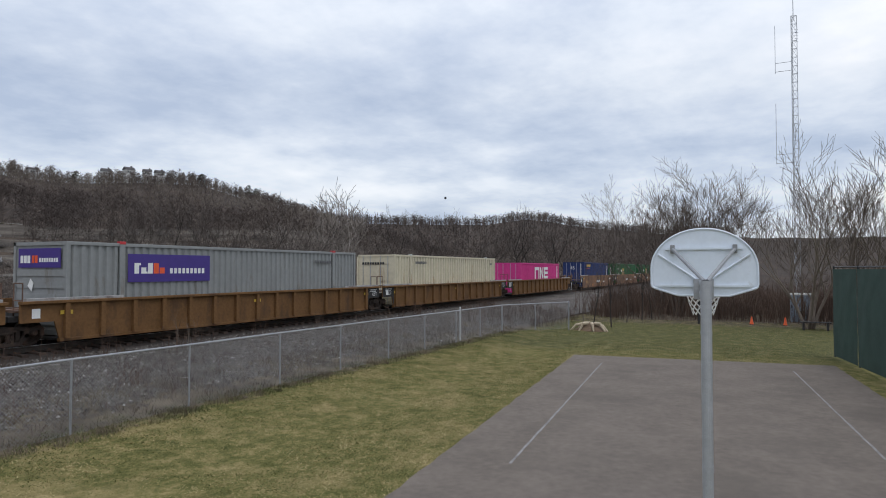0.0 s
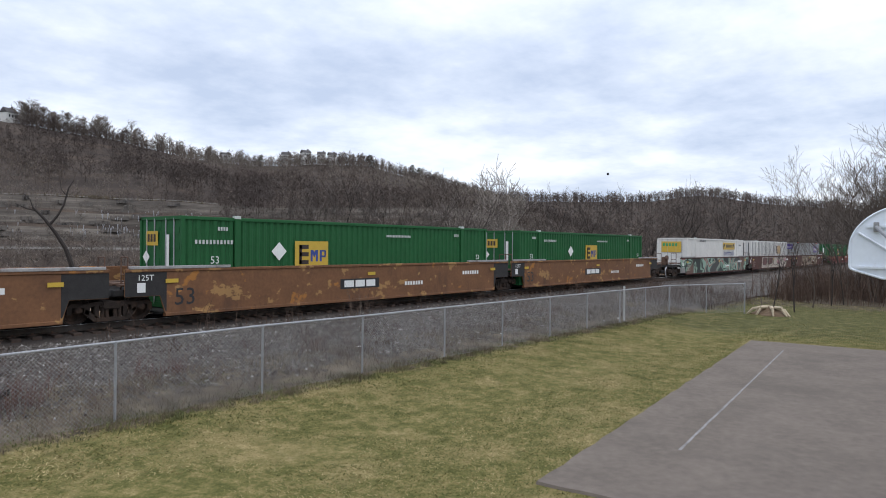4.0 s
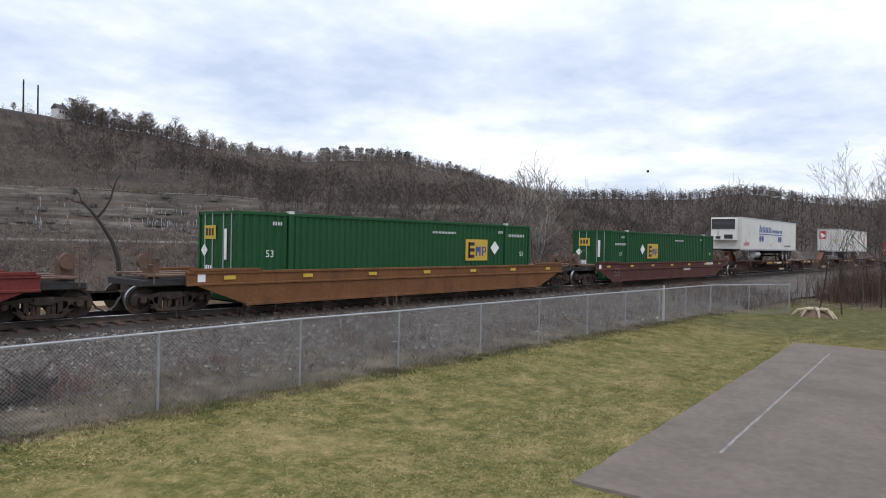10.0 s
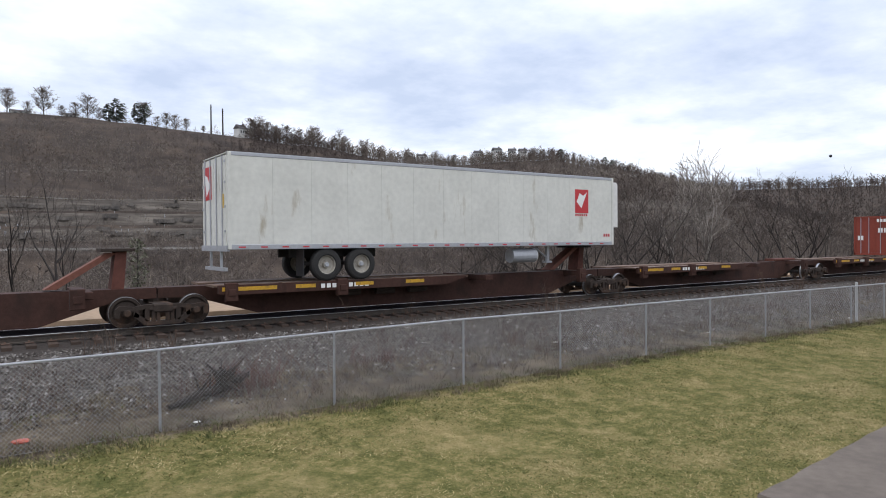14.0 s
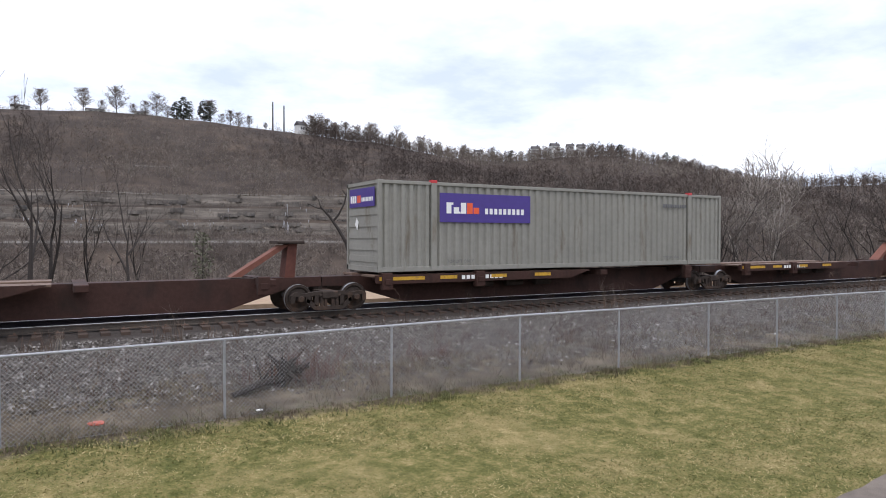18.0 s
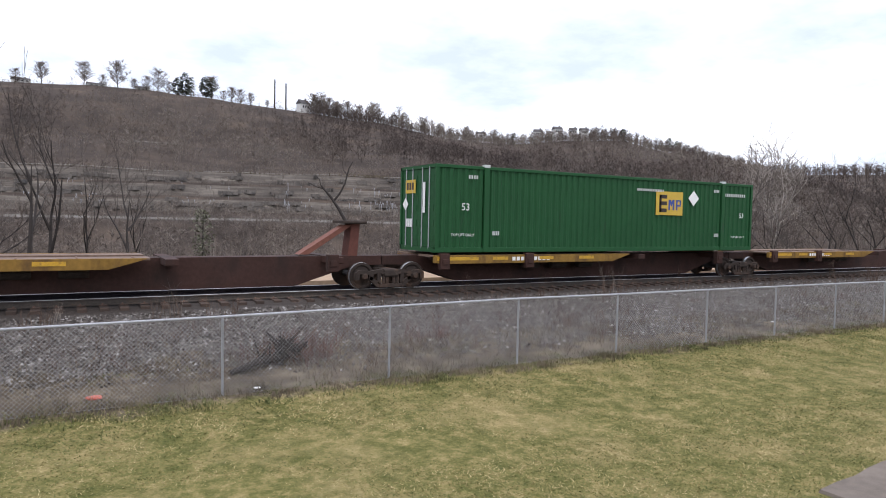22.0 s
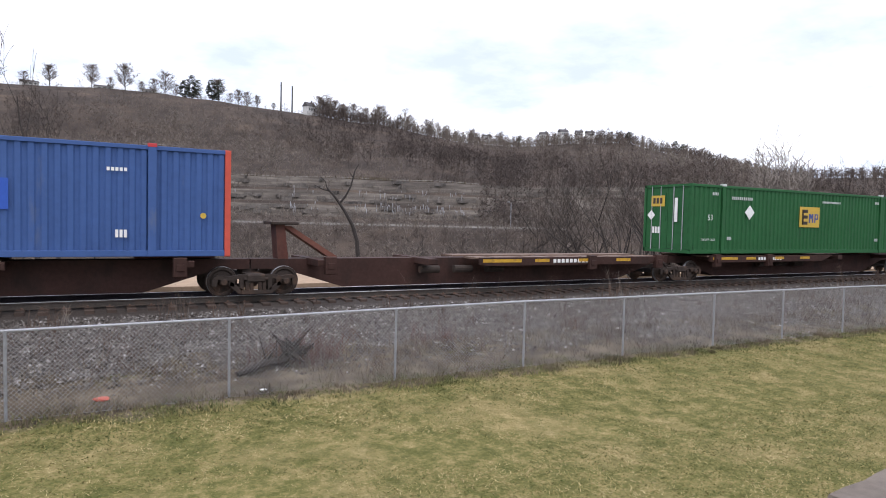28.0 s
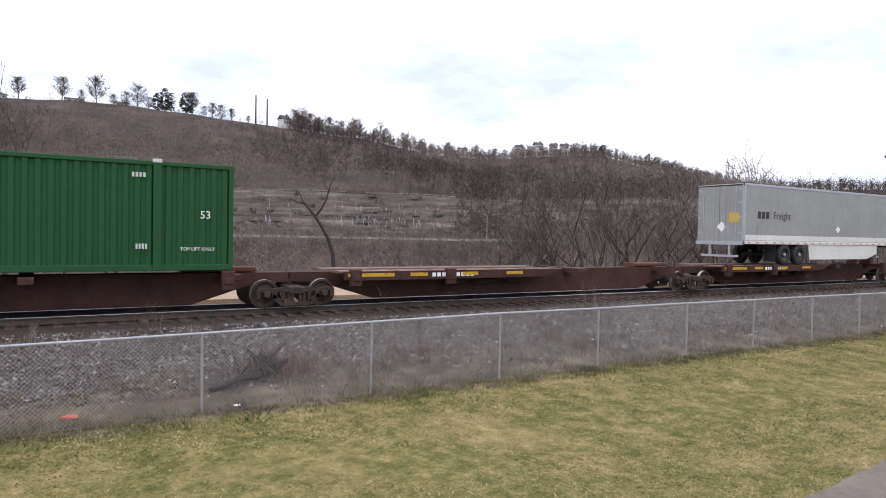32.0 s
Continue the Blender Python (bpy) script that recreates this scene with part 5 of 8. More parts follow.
def well_car(label, s, Lt, top, paint_m, side_m=None, posts=False, left_truck=True, right_truck=True, coupler=(False, False), style=0, marks=True):
    """One well unit, truck to truck; local x runs from its left truck. Its sides hang low between the trucks."""
    car = thing("well_car", 0, 17.55, 0, label, "railcar", "well cars of the train")
    y0, y1 = 0.0, 2.9
    side_m = side_m or paint_m
    lo, mid = 1.3, (1.86 if style == 0 else 1.92)
    a = 1.42 if style == 0 else 2.2
    b = 1.25 if style == 0 else 0.55
    e0 = 0.2
    prof = [(e0, top), (e0, mid), (b, mid), (a, lo), (Lt - a, lo), (Lt - b, mid), (Lt - e0, mid), (Lt - e0, top)]
    for yy, nm in ((y0, "side_wall"), (y1 - 0.05, "far_side_wall")):
        part(nm, Geo().sweep_y(prof, yy, yy + 0.05), side_m if nm == "side_wall" else paint_m, car)
    inner = 3.6 if style == 0 else 2.7
    for yy in (y0 - 0.035, y1 - 0.02):
        part("top_chord", Geo().bevel_box(e0, yy - (0.1 if posts and yy < 1 else 0), top - 0.02, Lt - e0, yy + 0.12, top + 0.07, 0.012), paint_m, car)
        part("bottom_sill", Geo().bevel_box(a, yy, lo - 0.06, Lt - a, yy + 0.16, lo + 0.04, 0.012), paint_m, car)
    if style == 1:
        part("mid_sill", Geo().bevel_box(0.2, y0 - 0.045, 1.93, Lt - 0.2, y0 + 0.01, 2.0, 0.01), paint_m, car)
    for x0, x1 in ((e0 + 0.1, inner), (Lt - inner, Lt - e0 - 0.1)):
        part("guide_rail", Geo().bevel_box(x0, y0 - 0.05, top + 0.06, x1, y0 + 0.05, top + 0.15, 0.01), M["pipe"] if style == 0 else paint_m, car)
    if posts:
        me = stock("side_post", lambda: Geo().bevel_box(-0.08, -0.115, lo + 0.02, 0.08, 0.0, top - 0.02, 0.012), paint_m)
        n = int((Lt - 3.2) / 1.14)
        for i in range(n + 1):
            put("side_post", me, car, (1.6 + i * (Lt - 3.2) / n, 0, 0))
    part("well_floor", Geo().box(a, 0.3, lo - 0.02, Lt - a, y1 - 0.3, lo + 0.04), M["dark"], car)
    for x in (0, Lt):
        sgn = 1 if x == 0 else -1
        reach = 1.0 if coupler[0 if x == 0 else 1] else -0.03
        lo_x, hi_x = sorted((x - sgn * reach, x + sgn * 1.5))
        part("end_platform", Geo().bevel_box(lo_x, 0.25, mid + 0.02, hi_x, y1 - 0.25, mid + 0.2, 0.02), M["dark"], car)
        part("centre_sill", Geo().bevel_box(lo_x, 1.15, mid - 0.25, hi_x, 1.75, mid + 0.02, 0.02), M["truck"], car)
        cov = Geo()
        for k in range(5):
            cov.bevel_box(lo_x + 0.15, 0.2 + k * 0.52, mid + 0.3 + 0.02 * (k % 2), hi_x - 0.2, 0.52 + k * 0.52, mid + 0.36 + 0.02 * (k % 2), 0.01)
        part("walkway", cov, RUST, car, "rusty grated walkway planks")
        hx = x - sgn * (0.75 if reach > 0 else -0.3)
        g = Geo().tube((hx, 0.05, mid + 0.1), (hx, 0.05, mid + 1.15), 0.02, n=6).tube((hx, 0.45, mid + 0.1), (hx, 0.45, mid + 1.15), 0.02, n=6).tube((hx, 0.05, mid + 1.15), (hx, 0.45, mid + 1.15), 0.02, n=6).tube((hx, 0.05, mid + 0.65), (hx, 0.45, mid + 0.65), 0.02, n=6)
        part("handrail", g, RUST, car)
    if coupler[0] or coupler[1]:
        for x, on, sgn in ((0, coupler[0], -1), (Lt, coupler[1], 1)):
            if on:
                part("coupler", Geo().bevel_box(min(x + sgn * 1.0, x + sgn * 2.3), 1.28, 1.5, max(x + sgn * 1.0, x + sgn * 2.3), 1.62, 1.78, 0.04), M["truck"], car)
                hose = Geo()
                pts = [(x + sgn * 1.3, 0.95, 1.65), (x + sgn * 1.5, 0.9, 1.35), (x + sgn * 1.75, 0.9, 1.22), (x + sgn * 2.0, 0.95, 1.35), (x + sgn * 2.15, 1.0, 1.6)]
                for p, q in zip(pts, pts[1:]):
                    hose.tube(p, q, 0.025, n=6)
                part("air_hose", hose, M["black"], car)
                bw = Geo().bevel_box(x + sgn * 0.55, 0.9, mid + 0.2, x + sgn * 0.55 + 0.35, 1.3, mid + 0.85, 0.04).tube((x + sgn * 0.7, 0.75, mid + 0.75), (x + sgn * 0.7, 0.9, mid + 0.75), 0.22, n=14)
                part("hand_brake", bw, RUST, car, "rusty hand brake housing and wheel")
    def gussets(on):
        for k, (x0, x1) in enumerate(((e0, 1.45), (Lt - 1.45, Lt - e0))):
            if not on[k]:
                continue
            edge = [(x0, top - 0.03), (x0, mid + 0.01), (b, mid + 0.01), (1.42, lo + 0.1), (1.45, lo + 0.1), (1.45, top - 0.03)] if k == 0 else [(x1, top - 0.03), (x0, top - 0.03), (x0, lo + 0.1), (Lt - 1.42, lo + 0.1), (Lt - b, mid + 0.01), (x1, mid + 0.01)]
            gu = part("end_gusset", Geo().sweep_y(edge, -0.006, 0.002), M["dark"], car, "dark end of the side wall")
            if posts:
                part("lettering", text_geo("125T", 0.24, x0 + (0.7 if k == 0 else 0.75), -0.010, mid + 0.2, -1), M["white"], gu)
                part("side_markings", bars(bars(Geo(), x0 + 0.3, -0.006, mid + 0.42, 0.7, 0.05, 8), x0 + 0.3, -0.006, mid + 0.34, 0.6, 0.04, 7), M["white"], gu)

    if posts and (31.0 < s < 55 or s > 11):
        gussets((s > 31, s < 50))
    if marks:
        letters(car, "53", 0.74, 2.05 if style == 0 else 2.7, 1.78, M["spray_beige"] if paint_m is CARBROWN else (M["decal_grey"] if style else M["black"]), y=-0.006)
        g = Geo()
        if style == 0:
            letters(car, "125T", 0.24, 0.8, top - 0.2, M["white"], y=-0.010)
        if paint_m is PATCHCAR:
            gussets((True, True))
            pl = sign(car, "name_panel", 8.4, 1.74, 10.5, 2.12, M["black"], -0.004, "black panel with white blocks")
            part("white_blocks", bars(Geo(), 8.6, -0.005, 1.8, 1.75, 0.26, 3, 0.15), M["white"], pl)
        bars(g, Lt * 0.6, -0.003, 1.75, 1.2, 0.16, 7)
        bars(g, Lt * 0.8, -0.003, 2.1, 1.3, 0.16, 7)
        part("side_markings", g, M["white"] if paint_m is not YELLOWCAR else M["decal_yellow"], car, "stencilled car marks")
    for k in range(7 if style == 1 else 3):
        put("reflector", stock("reflector", lambda: Geo().box(-0.2, -0.05, -0.06, 0.2, -0.038, 0.06), M["decal_yellow"]), car, (1.6 + k * (Lt - 3.2) / (6 if style == 1 else 2), -0.0, top - 0.14 if style == 1 else top - 0.3))
    part("end_tag", Geo().box(0.55, -0.008, mid + 0.12, 0.8, -0.001, mid + 0.4), M["white"], car)
    if left_truck:
        truck(car, 0, (17.55, 0))
    if right_truck:
        truck(car, Lt, (17.55, 0))
    return mover(car, s)


def sprayed(car, x0, x1, lo, top, field, fill, line, cloud, seed):
    """A sprayed field along the car's side: pale ground, filled letters as plain shapes with dark outlines, small clouds."""
    rng = random.Random(seed)
    y = -0.004
    out = [(x0, lo + 0.02), (x1 - 0.5, lo + 0.02), (x1, lo + 0.35), (x1 - 0.2, top - 0.02), (x0 + 0.3, top - 0.02), (x0 + 0.12, top - 0.5)]
    fi = part("sprayed_field", Geo().sweep_y(out, y, 0.0), field, car, "pale sprayed field")
    x = x0 + 0.5
    while x < x1 - 1.8:
        w, z0, z1 = rng.uniform(1.0, 2.2), lo + rng.uniform(0.25, 0.45), top - rng.uniform(0.03, 0.2)
        q = [(x + rng.uniform(-0.1, 0.25), z0), (x + w * 0.5, z0 + rng.uniform(-0.08, 0.1)), (x + w - rng.uniform(0, 0.5), z0 + rng.uniform(-0.05, 0.25)), (x + w, z1), (x + rng.uniform(0, 0.3), z1), (x, (z0 + z1) / 2)]
        part("sprayed_shape", Geo().sweep_y(q, y - 0.003, y + 0.001), fill if rng.random() < 0.6 else field, fi)
        g = Geo()
        for (a, b), (c, d) in zip(q, q[1:] + q[:1]):
            g.tube((a, y - 0.002, b), (c, y - 0.002, d), 0.035, n=4)
        part("sprayed_outline", g, line, fi)
        if rng.random() < 0.7:
            g = Geo()
            cx, cz = x + rng.uniform(0, w), lo + rng.uniform(0.3, 0.9)
            for k in range(5):
                g.tube((cx + rng.uniform(-0.18, 0.18), y - 0.006 - 0.0005 * k, cz + rng.uniform(-0.15, 0.15)), (cx, y + 0.001, cz), 0.13, n=10)
            part("sprayed_cloud", g, cloud, fi)
        x += w + rng.uniform(0.15, 0.6)


def spine_unit(s, Lt, loaded, hitch="right", raised=True, right_truck=False, left_end=False, right_end=False, tone=0):
    """One platform of a spine car, truck to truck, with a deep centre sill, side deck and a trailer hitch."""
    label = "rusty brown spine car platform carrying a container" if loaded else "empty rusty brown spine car platform with trailer hitch"
    car = thing("spine_car", 0, 17.6, 0, label, "railcar", "spine cars of the train")
    deck = 2.2
    sp = (BROWNCAR, RUSTED, TANRUST, RUSTED)[tone]
    g = Geo()
    yc = TRACK_Y - 17.6
    l0, l1 = -0.55 if left_end else 0.02, Lt + (0.55 if right_end else -0.02)
    prof = [(l0, deck - 0.05), (l0, 1.86), (1.0, 1.84), (2.9, 1.26), (Lt - 2.9, 1.24), (Lt - 1.0, 1.84), (l1, 1.86), (l1, deck - 0.05)]
    g.sweep_y(prof, yc - 0.34, yc + 0.34)
    part("centre_sill", g, sp, car)
    a, b = (1.4, 10.1) if hitch == "right" else (Lt - 10.1, Lt - 1.4)
    for yy in (0.0, 2.62):
        part("side_sill", Geo().sweep_y([(a, deck), (a, deck - 0.24), (a + 0.3, deck - 0.28), (b - 0.9, deck - 0.28), (b, deck - 0.02), (b, deck)], yy, yy + 0.12), sp if tone < 3 else YELLOWSILL, car)
    for y2, y3 in ((0.12, 0.95), (1.75, 2.55)):
        part("runway", Geo().bevel_box(a - 0.1, y2, deck - 0.06, b + 0.1, y3, deck + 0.0, 0.01), PLATE, car, "worn rusty wheel runway plate")
    me = stock("deck_cleat", lambda: Geo().bevel_box(-0.02, 0, 0, 0.02, 0.8, 0.015, 0.004), RUST)
    for i in range(7):
        put("deck_cleat", me, car, (a + 0.6 + i * 1.3, 0.13, deck))
    for x in (1.9, 5.6, Lt * 0.62, Lt - 1.9):
        part("cross_bearer", Geo().bevel_box(x - 0.17, 0.02, deck - 0.22, x + 0.17, 2.72, deck - 0.03, 0.02), sp, car)
    for x in (1.75, 5.2, Lt - 2.1) if hitch == "right" else (2.1, Lt - 5.2, Lt - 1.75):
        part("container_pedestal", Geo().bevel_box(x - 0.17, -0.1, deck - 0.46, x + 0.17, 0.1, deck + 0.06, 0.02).bevel_box(x - 0.1, -0.13, deck - 0.3, x + 0.1, -0.09, deck - 0.12, 0.01), sp, car)
    yl = stock("yellow_stripe", lambda: Geo().box(-0.4, -0.006, deck - 0.17, 0.4, -0.001, deck - 0.06), M["yellow"])
    for x, k in ((a + 0.9, 2.0), (a + 2.6, 0.8), (a + 4.6, 0.8), (a + 6.5, 0.9)):
        ob = put("yellow_stripe", yl, car, (x, 0, 0))
        ob.scale = (k, 1, 1)
    part("side_markings", bars(Geo(), a + 3.1, -0.001, deck - 0.2, 1.7, 0.13, 9), M["white"], car, "stencilled car marks")
    for k in range(3):
        part("brake_cylinder", Geo().tube((5.5 + 1.3 * k, 0.75, 1.78), (6.2 + 1.3 * k, 0.75, 1.78), 0.13, n=12), M["truck"], car)
    # trailer hitch
    hx, d = (Lt - 1.0, 1) if hitch == "right" else (1.0, -1)
    if raised:
        post = Geo().sweep_y([(hx - 0.16, deck - 0.05), (hx + 0.16, deck - 0.05), (hx + 0.1 * d + 0.14, deck + 0.98), (hx + 0.1 * d - 0.14, deck + 0.98)], yc - 0.28, yc + 0.28)
        hp = part("hitch_post", post, HITCH, car, "upright trailer hitch post")
        part("hitch_plate", Geo().bevel_box(hx - 0.42, yc - 0.45, deck + 0.98, hx + 0.42, yc + 0.45, deck + 1.07, 0.02), M["truck"], hp)
        part("hitch_brace", Geo().sweep_y([(hx - 1.75 * d, deck + 0.0), (hx - 1.45 * d, deck + 0.0), (hx + 0.0, deck + 0.94), (hx - 0.25 * d, deck + 0.94)], yc - 0.24, yc + 0.24), HITCH2, hp)
    else:
        part("hitch_folded", Geo().bevel_box(min(hx - 2.1 * d, hx), yc - 0.3, deck - 0.02, max(hx - 2.1 * d, hx), yc + 0.3, deck + 0.12, 0.03), HITCH, car, "folded trailer hitch")
    for on, x, sg in ((left_end, 0, -1), (right_end, Lt, 1)):
        if on:
            part("coupler", Geo().bevel_box(min(x + sg * 0.5, x + sg * 2.05), yc - 0.17, 1.6, max(x + sg * 0.5, x + sg * 2.05), yc + 0.17, 1.9, 0.04), M["truck"], car)
            bw = Geo().bevel_box(x + sg * 1.0 - 0.2, yc - 0.6, 1.95, x + sg * 1.0 + 0.2, yc - 0.2, 2.7, 0.04).tube((x + sg * 1.0, yc - 0.72, 2.5), (x + sg * 1.0, yc - 0.6, 2.5), 0.24, n=14)
            part("hand_brake", bw, RUST, car, "rusty hand brake housing and wheel")
            hose = Geo()
            pts = [(x + sg * 1.0, yc - 0.4, 1.7), (x + sg * 1.3, yc - 0.4, 1.4), (x + sg * 1.6, yc - 0.4, 1.3), (x + sg * 1.9, yc - 0.4, 1.45)]
            for p, q in zip(pts, pts[1:]):
                hose.tube(p, q, 0.028, n=6)
            part("air_hose", hose, M["black"], car)
    truck(car, 0.0 if not left_end else 0.0, (17.6, 0))
    if right_truck:
        truck(car, Lt, (17.6, 0))
    return mover(car, s)


YELLOWSILL = patched("worn_yellow_sill_paint", (0.23, 0.13, 0.03), (0.09, 0.05, 0.025), 0.6)
RUSTED = patched("dark_rust_car_paint", (0.05, 0.0245, 0.019), (0.026, 0.017, 0.014), 0.5)
TANRUST = patched("orange_rust_car_paint", (0.085, 0.042, 0.025), (0.045, 0.026, 0.018), 0.5)
PLATE = patched("worn_rusty_plate", (0.15, 0.1, 0.075), (0.25, 0.2, 0.16), 0.4)
HITCH = patched("brown_hitch_paint", (0.11, 0.043, 0.032), (0.09, 0.05, 0.04), 0.4)
HITCH2 = patched("salmon_hitch_paint", (0.17, 0.07, 0.05), (0.09, 0.045, 0.035), 0.4)


def road_wheel(parent, x, y, z, r=0.5, rim="rim"):
    t = put("tyre", stock("tyre", lambda: Geo().lathe_y(0, 0, [(0.0, 0.29), (-0.02, 0.33), (-0.01, 0.44), (0.02, 0.49), (0.06, 0.505), (0.22, 0.505), (0.26, 0.49), (0.28, 0.44), (0.28, 0.3)], 28), M["tyre"]), parent, (x, y, z), label="truck tyre with dusty rim")
    put("rim", stock("rim", lambda: Geo().lathe_y(0, 0, [(0.02, 0.3), (0.03, 0.27), (0.10, 0.25), (0.12, 0.12), (0.03, 0.1), (0.02, 0.0)], 24), M[rim]), t, (0, 0, 0))
    put("hub", stock("hub", lambda: Geo().lathe_y(0, 0, [(-0.02, 0.0), (-0.02, 0.06), (0.05, 0.09), (0.12, 0.09)], 12), M["steel"]), t, (0, 0, 0))


def trailer(label, s, paint_m, L=16.1, nose="right", wheels=(3.05, 4.2), reefer=False, skirt=None, h=2.8, base=3.2, decor=None, frame_m=None, name="semi_trailer"):
    """A road trailer riding on a spine car; local x from its left end, near side at y = 0."""
    W = 2.58
    tr = thing(name, 0, 17.68, base, label, "semi-trailer", "trailers on the train")
    fm = frame_m or M["steel"]
    n = 13
    wdt = (L - 0.2) / n
    for i in range(n):
        part("side_panel", Geo().bevel_box(0.1 + i * wdt + 0.002, 0.0, 0.14, 0.1 + (i + 1) * wdt - 0.002, 0.05, h - 0.1, 0.004), paint_m, tr)
    part("far_side", Geo().box(0.1, W - 0.05, 0.14, L - 0.1, W, h - 0.1), paint_m, tr)
    part("top_rail", Geo().bevel_box(0, -0.012, h - 0.11, L, 0.06, h, 0.012), fm, tr)
    part("bottom_rail", Geo().bevel_box(0, -0.015, 0.0, L, 0.08, 0.15, 0.012), fm if paint_m is not SILVER else WHITE2, tr)
    if paint_m is SILVER:
        part("lower_band", Geo().bevel_box(0.1, -0.008, 0.17, L - 0.1, 0.02, 0.42, 0.006), WHITE2, tr, "pale band above the bottom rail")
    part("roof", Geo().box(0.02, 0.03, h - 0.03, L - 0.02, W - 0.03, h - 0.005), WHITE2, tr)
    part("floor", Geo().box(0.02, 0.06, 0.0, L - 0.02, W - 0.06, 0.1), M["dark"], tr)
    for i in range(24):
        put("marker_stripe", stock("marker_stripe", lambda: Geo().box(0, -0.02, 0.05, 0.2, -0.014, 0.09), M["decal_red"]), tr, (0.3 + i * (L - 0.8) / 23.5, 0, 0))
    rear = 0 if nose == "right" else L
    front = L - rear
    d = 1 if nose == "right" else -1
    # corner posts and the closed rear or nose at the left end
    for x in (0, L):
        part("corner_post", Geo().bevel_box(min(x, x - 0.1 if x else 0.1), -0.018, 0, max(x, 0.1 if not x else L), 0.12, h, 0.015), fm if not reefer else paint_m, tr)
    if nose == "right":
        for k in range(2):
            y0 = 0.12 + k * 1.18
            dr = part("rear_door", Geo().bevel_box(-0.02, y0, 0.12, 0.02, y0 + 1.15, h - 0.1, 0.01), paint_m, tr)
            for f in (0.28, 0.85):
                part("locking_bar", Geo().tube((-0.04, y0 + f, 0.05), (-0.04, y0 + f, h - 0.08), 0.022, n=6), M["steel"], dr)
            for zz in (0.5, 1.2, 1.9, 2.5):
                part("hinge", Geo().box(-0.035, y0 + (0 if k == 0 else 1.02), zz, -0.018, y0 + (0.13 if k == 0 else 1.15), zz + 0.07), M["steel"], dr)
        part("rear_sill", Geo().bevel_box(-0.05, 0.02, -0.05, 0.05, W - 0.02, 0.12, 0.015), fm, tr)
        part("underride_guard", Geo().bevel_box(-0.02, 0.3, -0.62, 0.08, W - 0.3, -0.52, 0.01).box(0.0, 0.7, -0.55, 0.06, 0.8, 0.0).box(0.0, 1.75, -0.55, 0.06, 1.85, 0.0), M["steel"], tr)
    part("front_wall", Geo().box(front - 0.03, 0.05, 0.1, front + 0.03, W - 0.05, h - 0.05), paint_m, tr)
    if nose == "left":
        part("rear_wall", Geo().box(rear - 0.03, 0.05, 0.1, rear + 0.03, W - 0.05, h - 0.05), paint_m, tr)
    if reefer:
        x0, x1 = sorted((front, front + d * 0.62))
        rf = part("refrigeration_unit", Geo().sweep_y([(x0, 0.85), (x1, 0.75) if d > 0 else (x1, 0.85), (x1, 2.55), (x1 - 0.08, 2.66), (x0 + 0.08, 2.66), (x0, 2.55)], 0.3, W - 0.3), WHITE, tr, "white refrigeration unit with black grille")
        gx = front + d * 0.625
        part("grille", Geo().bevel_box(min(gx, gx + d * 0.02), 0.34, 1.75, max(gx, gx + d * 0.02), W - 0.34, 2.62, 0.01), M["black"], rf)
        gl = Geo()
        for k in range(8):
            gl.box(min(gx + d * 0.02, gx + d * 0.035), 0.4, 1.8 + k * 0.1, max(gx + d * 0.02, gx + d * 0.035), W - 0.4, 1.83 + k * 0.1)
        part("grille_slats", gl, M["decal_grey"], rf)
        pn = Geo().bevel_box(min(gx, gx + d * 0.015), 0.5, 0.95, max(gx, gx + d * 0.015), 1.2, 1.3, 0.01).bevel_box(min(gx, gx + d * 0.015), 1.5, 0.95, max(gx, gx + d * 0.015), 1.9, 1.15, 0.01)
        part("control_panel", pn, M["black"], rf)
    # running gear
    wx = [rear + d * w for w in wheels]
    part("axle_frame", Geo().bevel_box(min(wx) - 0.9, 0.75, -0.28, max(wx) + 0.9, 0.9, 0.0, 0.02).bevel_box(min(wx) - 0.9, 1.68, -0.28, max(wx) + 0.9, 1.83, 0.0, 0.02), M["dark"], tr)
    wz = 2.2 + 0.505 - base
    for x in wx:
        part("axle", Geo().tube((x, 0.3, wz), (x, W - 0.3, wz), 0.07, n=8), M["dark"], tr)
        for yy in (0.02, W - 0.3):
            road_wheel(tr, x, yy, wz, rim="rim_dark" if paint_m is SILVER else "rim")
    part("mud_flap", Geo().box(rear + d * (min(wheels) - 0.75) - 0.01, 0.05, wz - 0.35, rear + d * (min(wheels) - 0.75) + 0.01, 0.65, 0.0), M["black"], tr)
    lx = front - d * 3.3
    for yy in (0.45, W - 0.55):
        g = Geo().bevel_box(lx - 0.06, yy, -0.62, lx + 0.06, yy + 0.12, 0.0, 0.01).bevel_box(lx - 0.15, yy - 0.06, -0.68, lx + 0.15, yy + 0.18, -0.6, 0.01)
        g.tube((lx, yy + 0.06, -0.5), (lx - d * 0.75, yy + 0.06, 0.0), 0.035, n=6)
        part("landing_leg", g, M["steel"], tr)
    if reefer:
        part("fuel_tank", Geo().tube((front - d * 5.4, 0.35, -0.36), (front - d * 4.2, 0.35, -0.36), 0.27, n=16), M["steel"], tr)
        part("tank_cap", Geo().tube((front - d * 4.2, 0.35, -0.36), (front - d * 4.19, 0.35, -0.36), 0.28, n=16), M["white"], tr)
    if skirt:
        a, b = sorted((rear + d * (max(wheels) + 0.72), front - d * 4.2))
        part("side_skirt", Geo().sweep_y([(a, 0.0), (a + 0.15, -0.74), (b - 1.0, -0.74), (b, -0.45), (b, 0.0)], 0.02, 0.05), skirt, tr)
    # hitch that carries the nose
    hx = front - d * 1.0
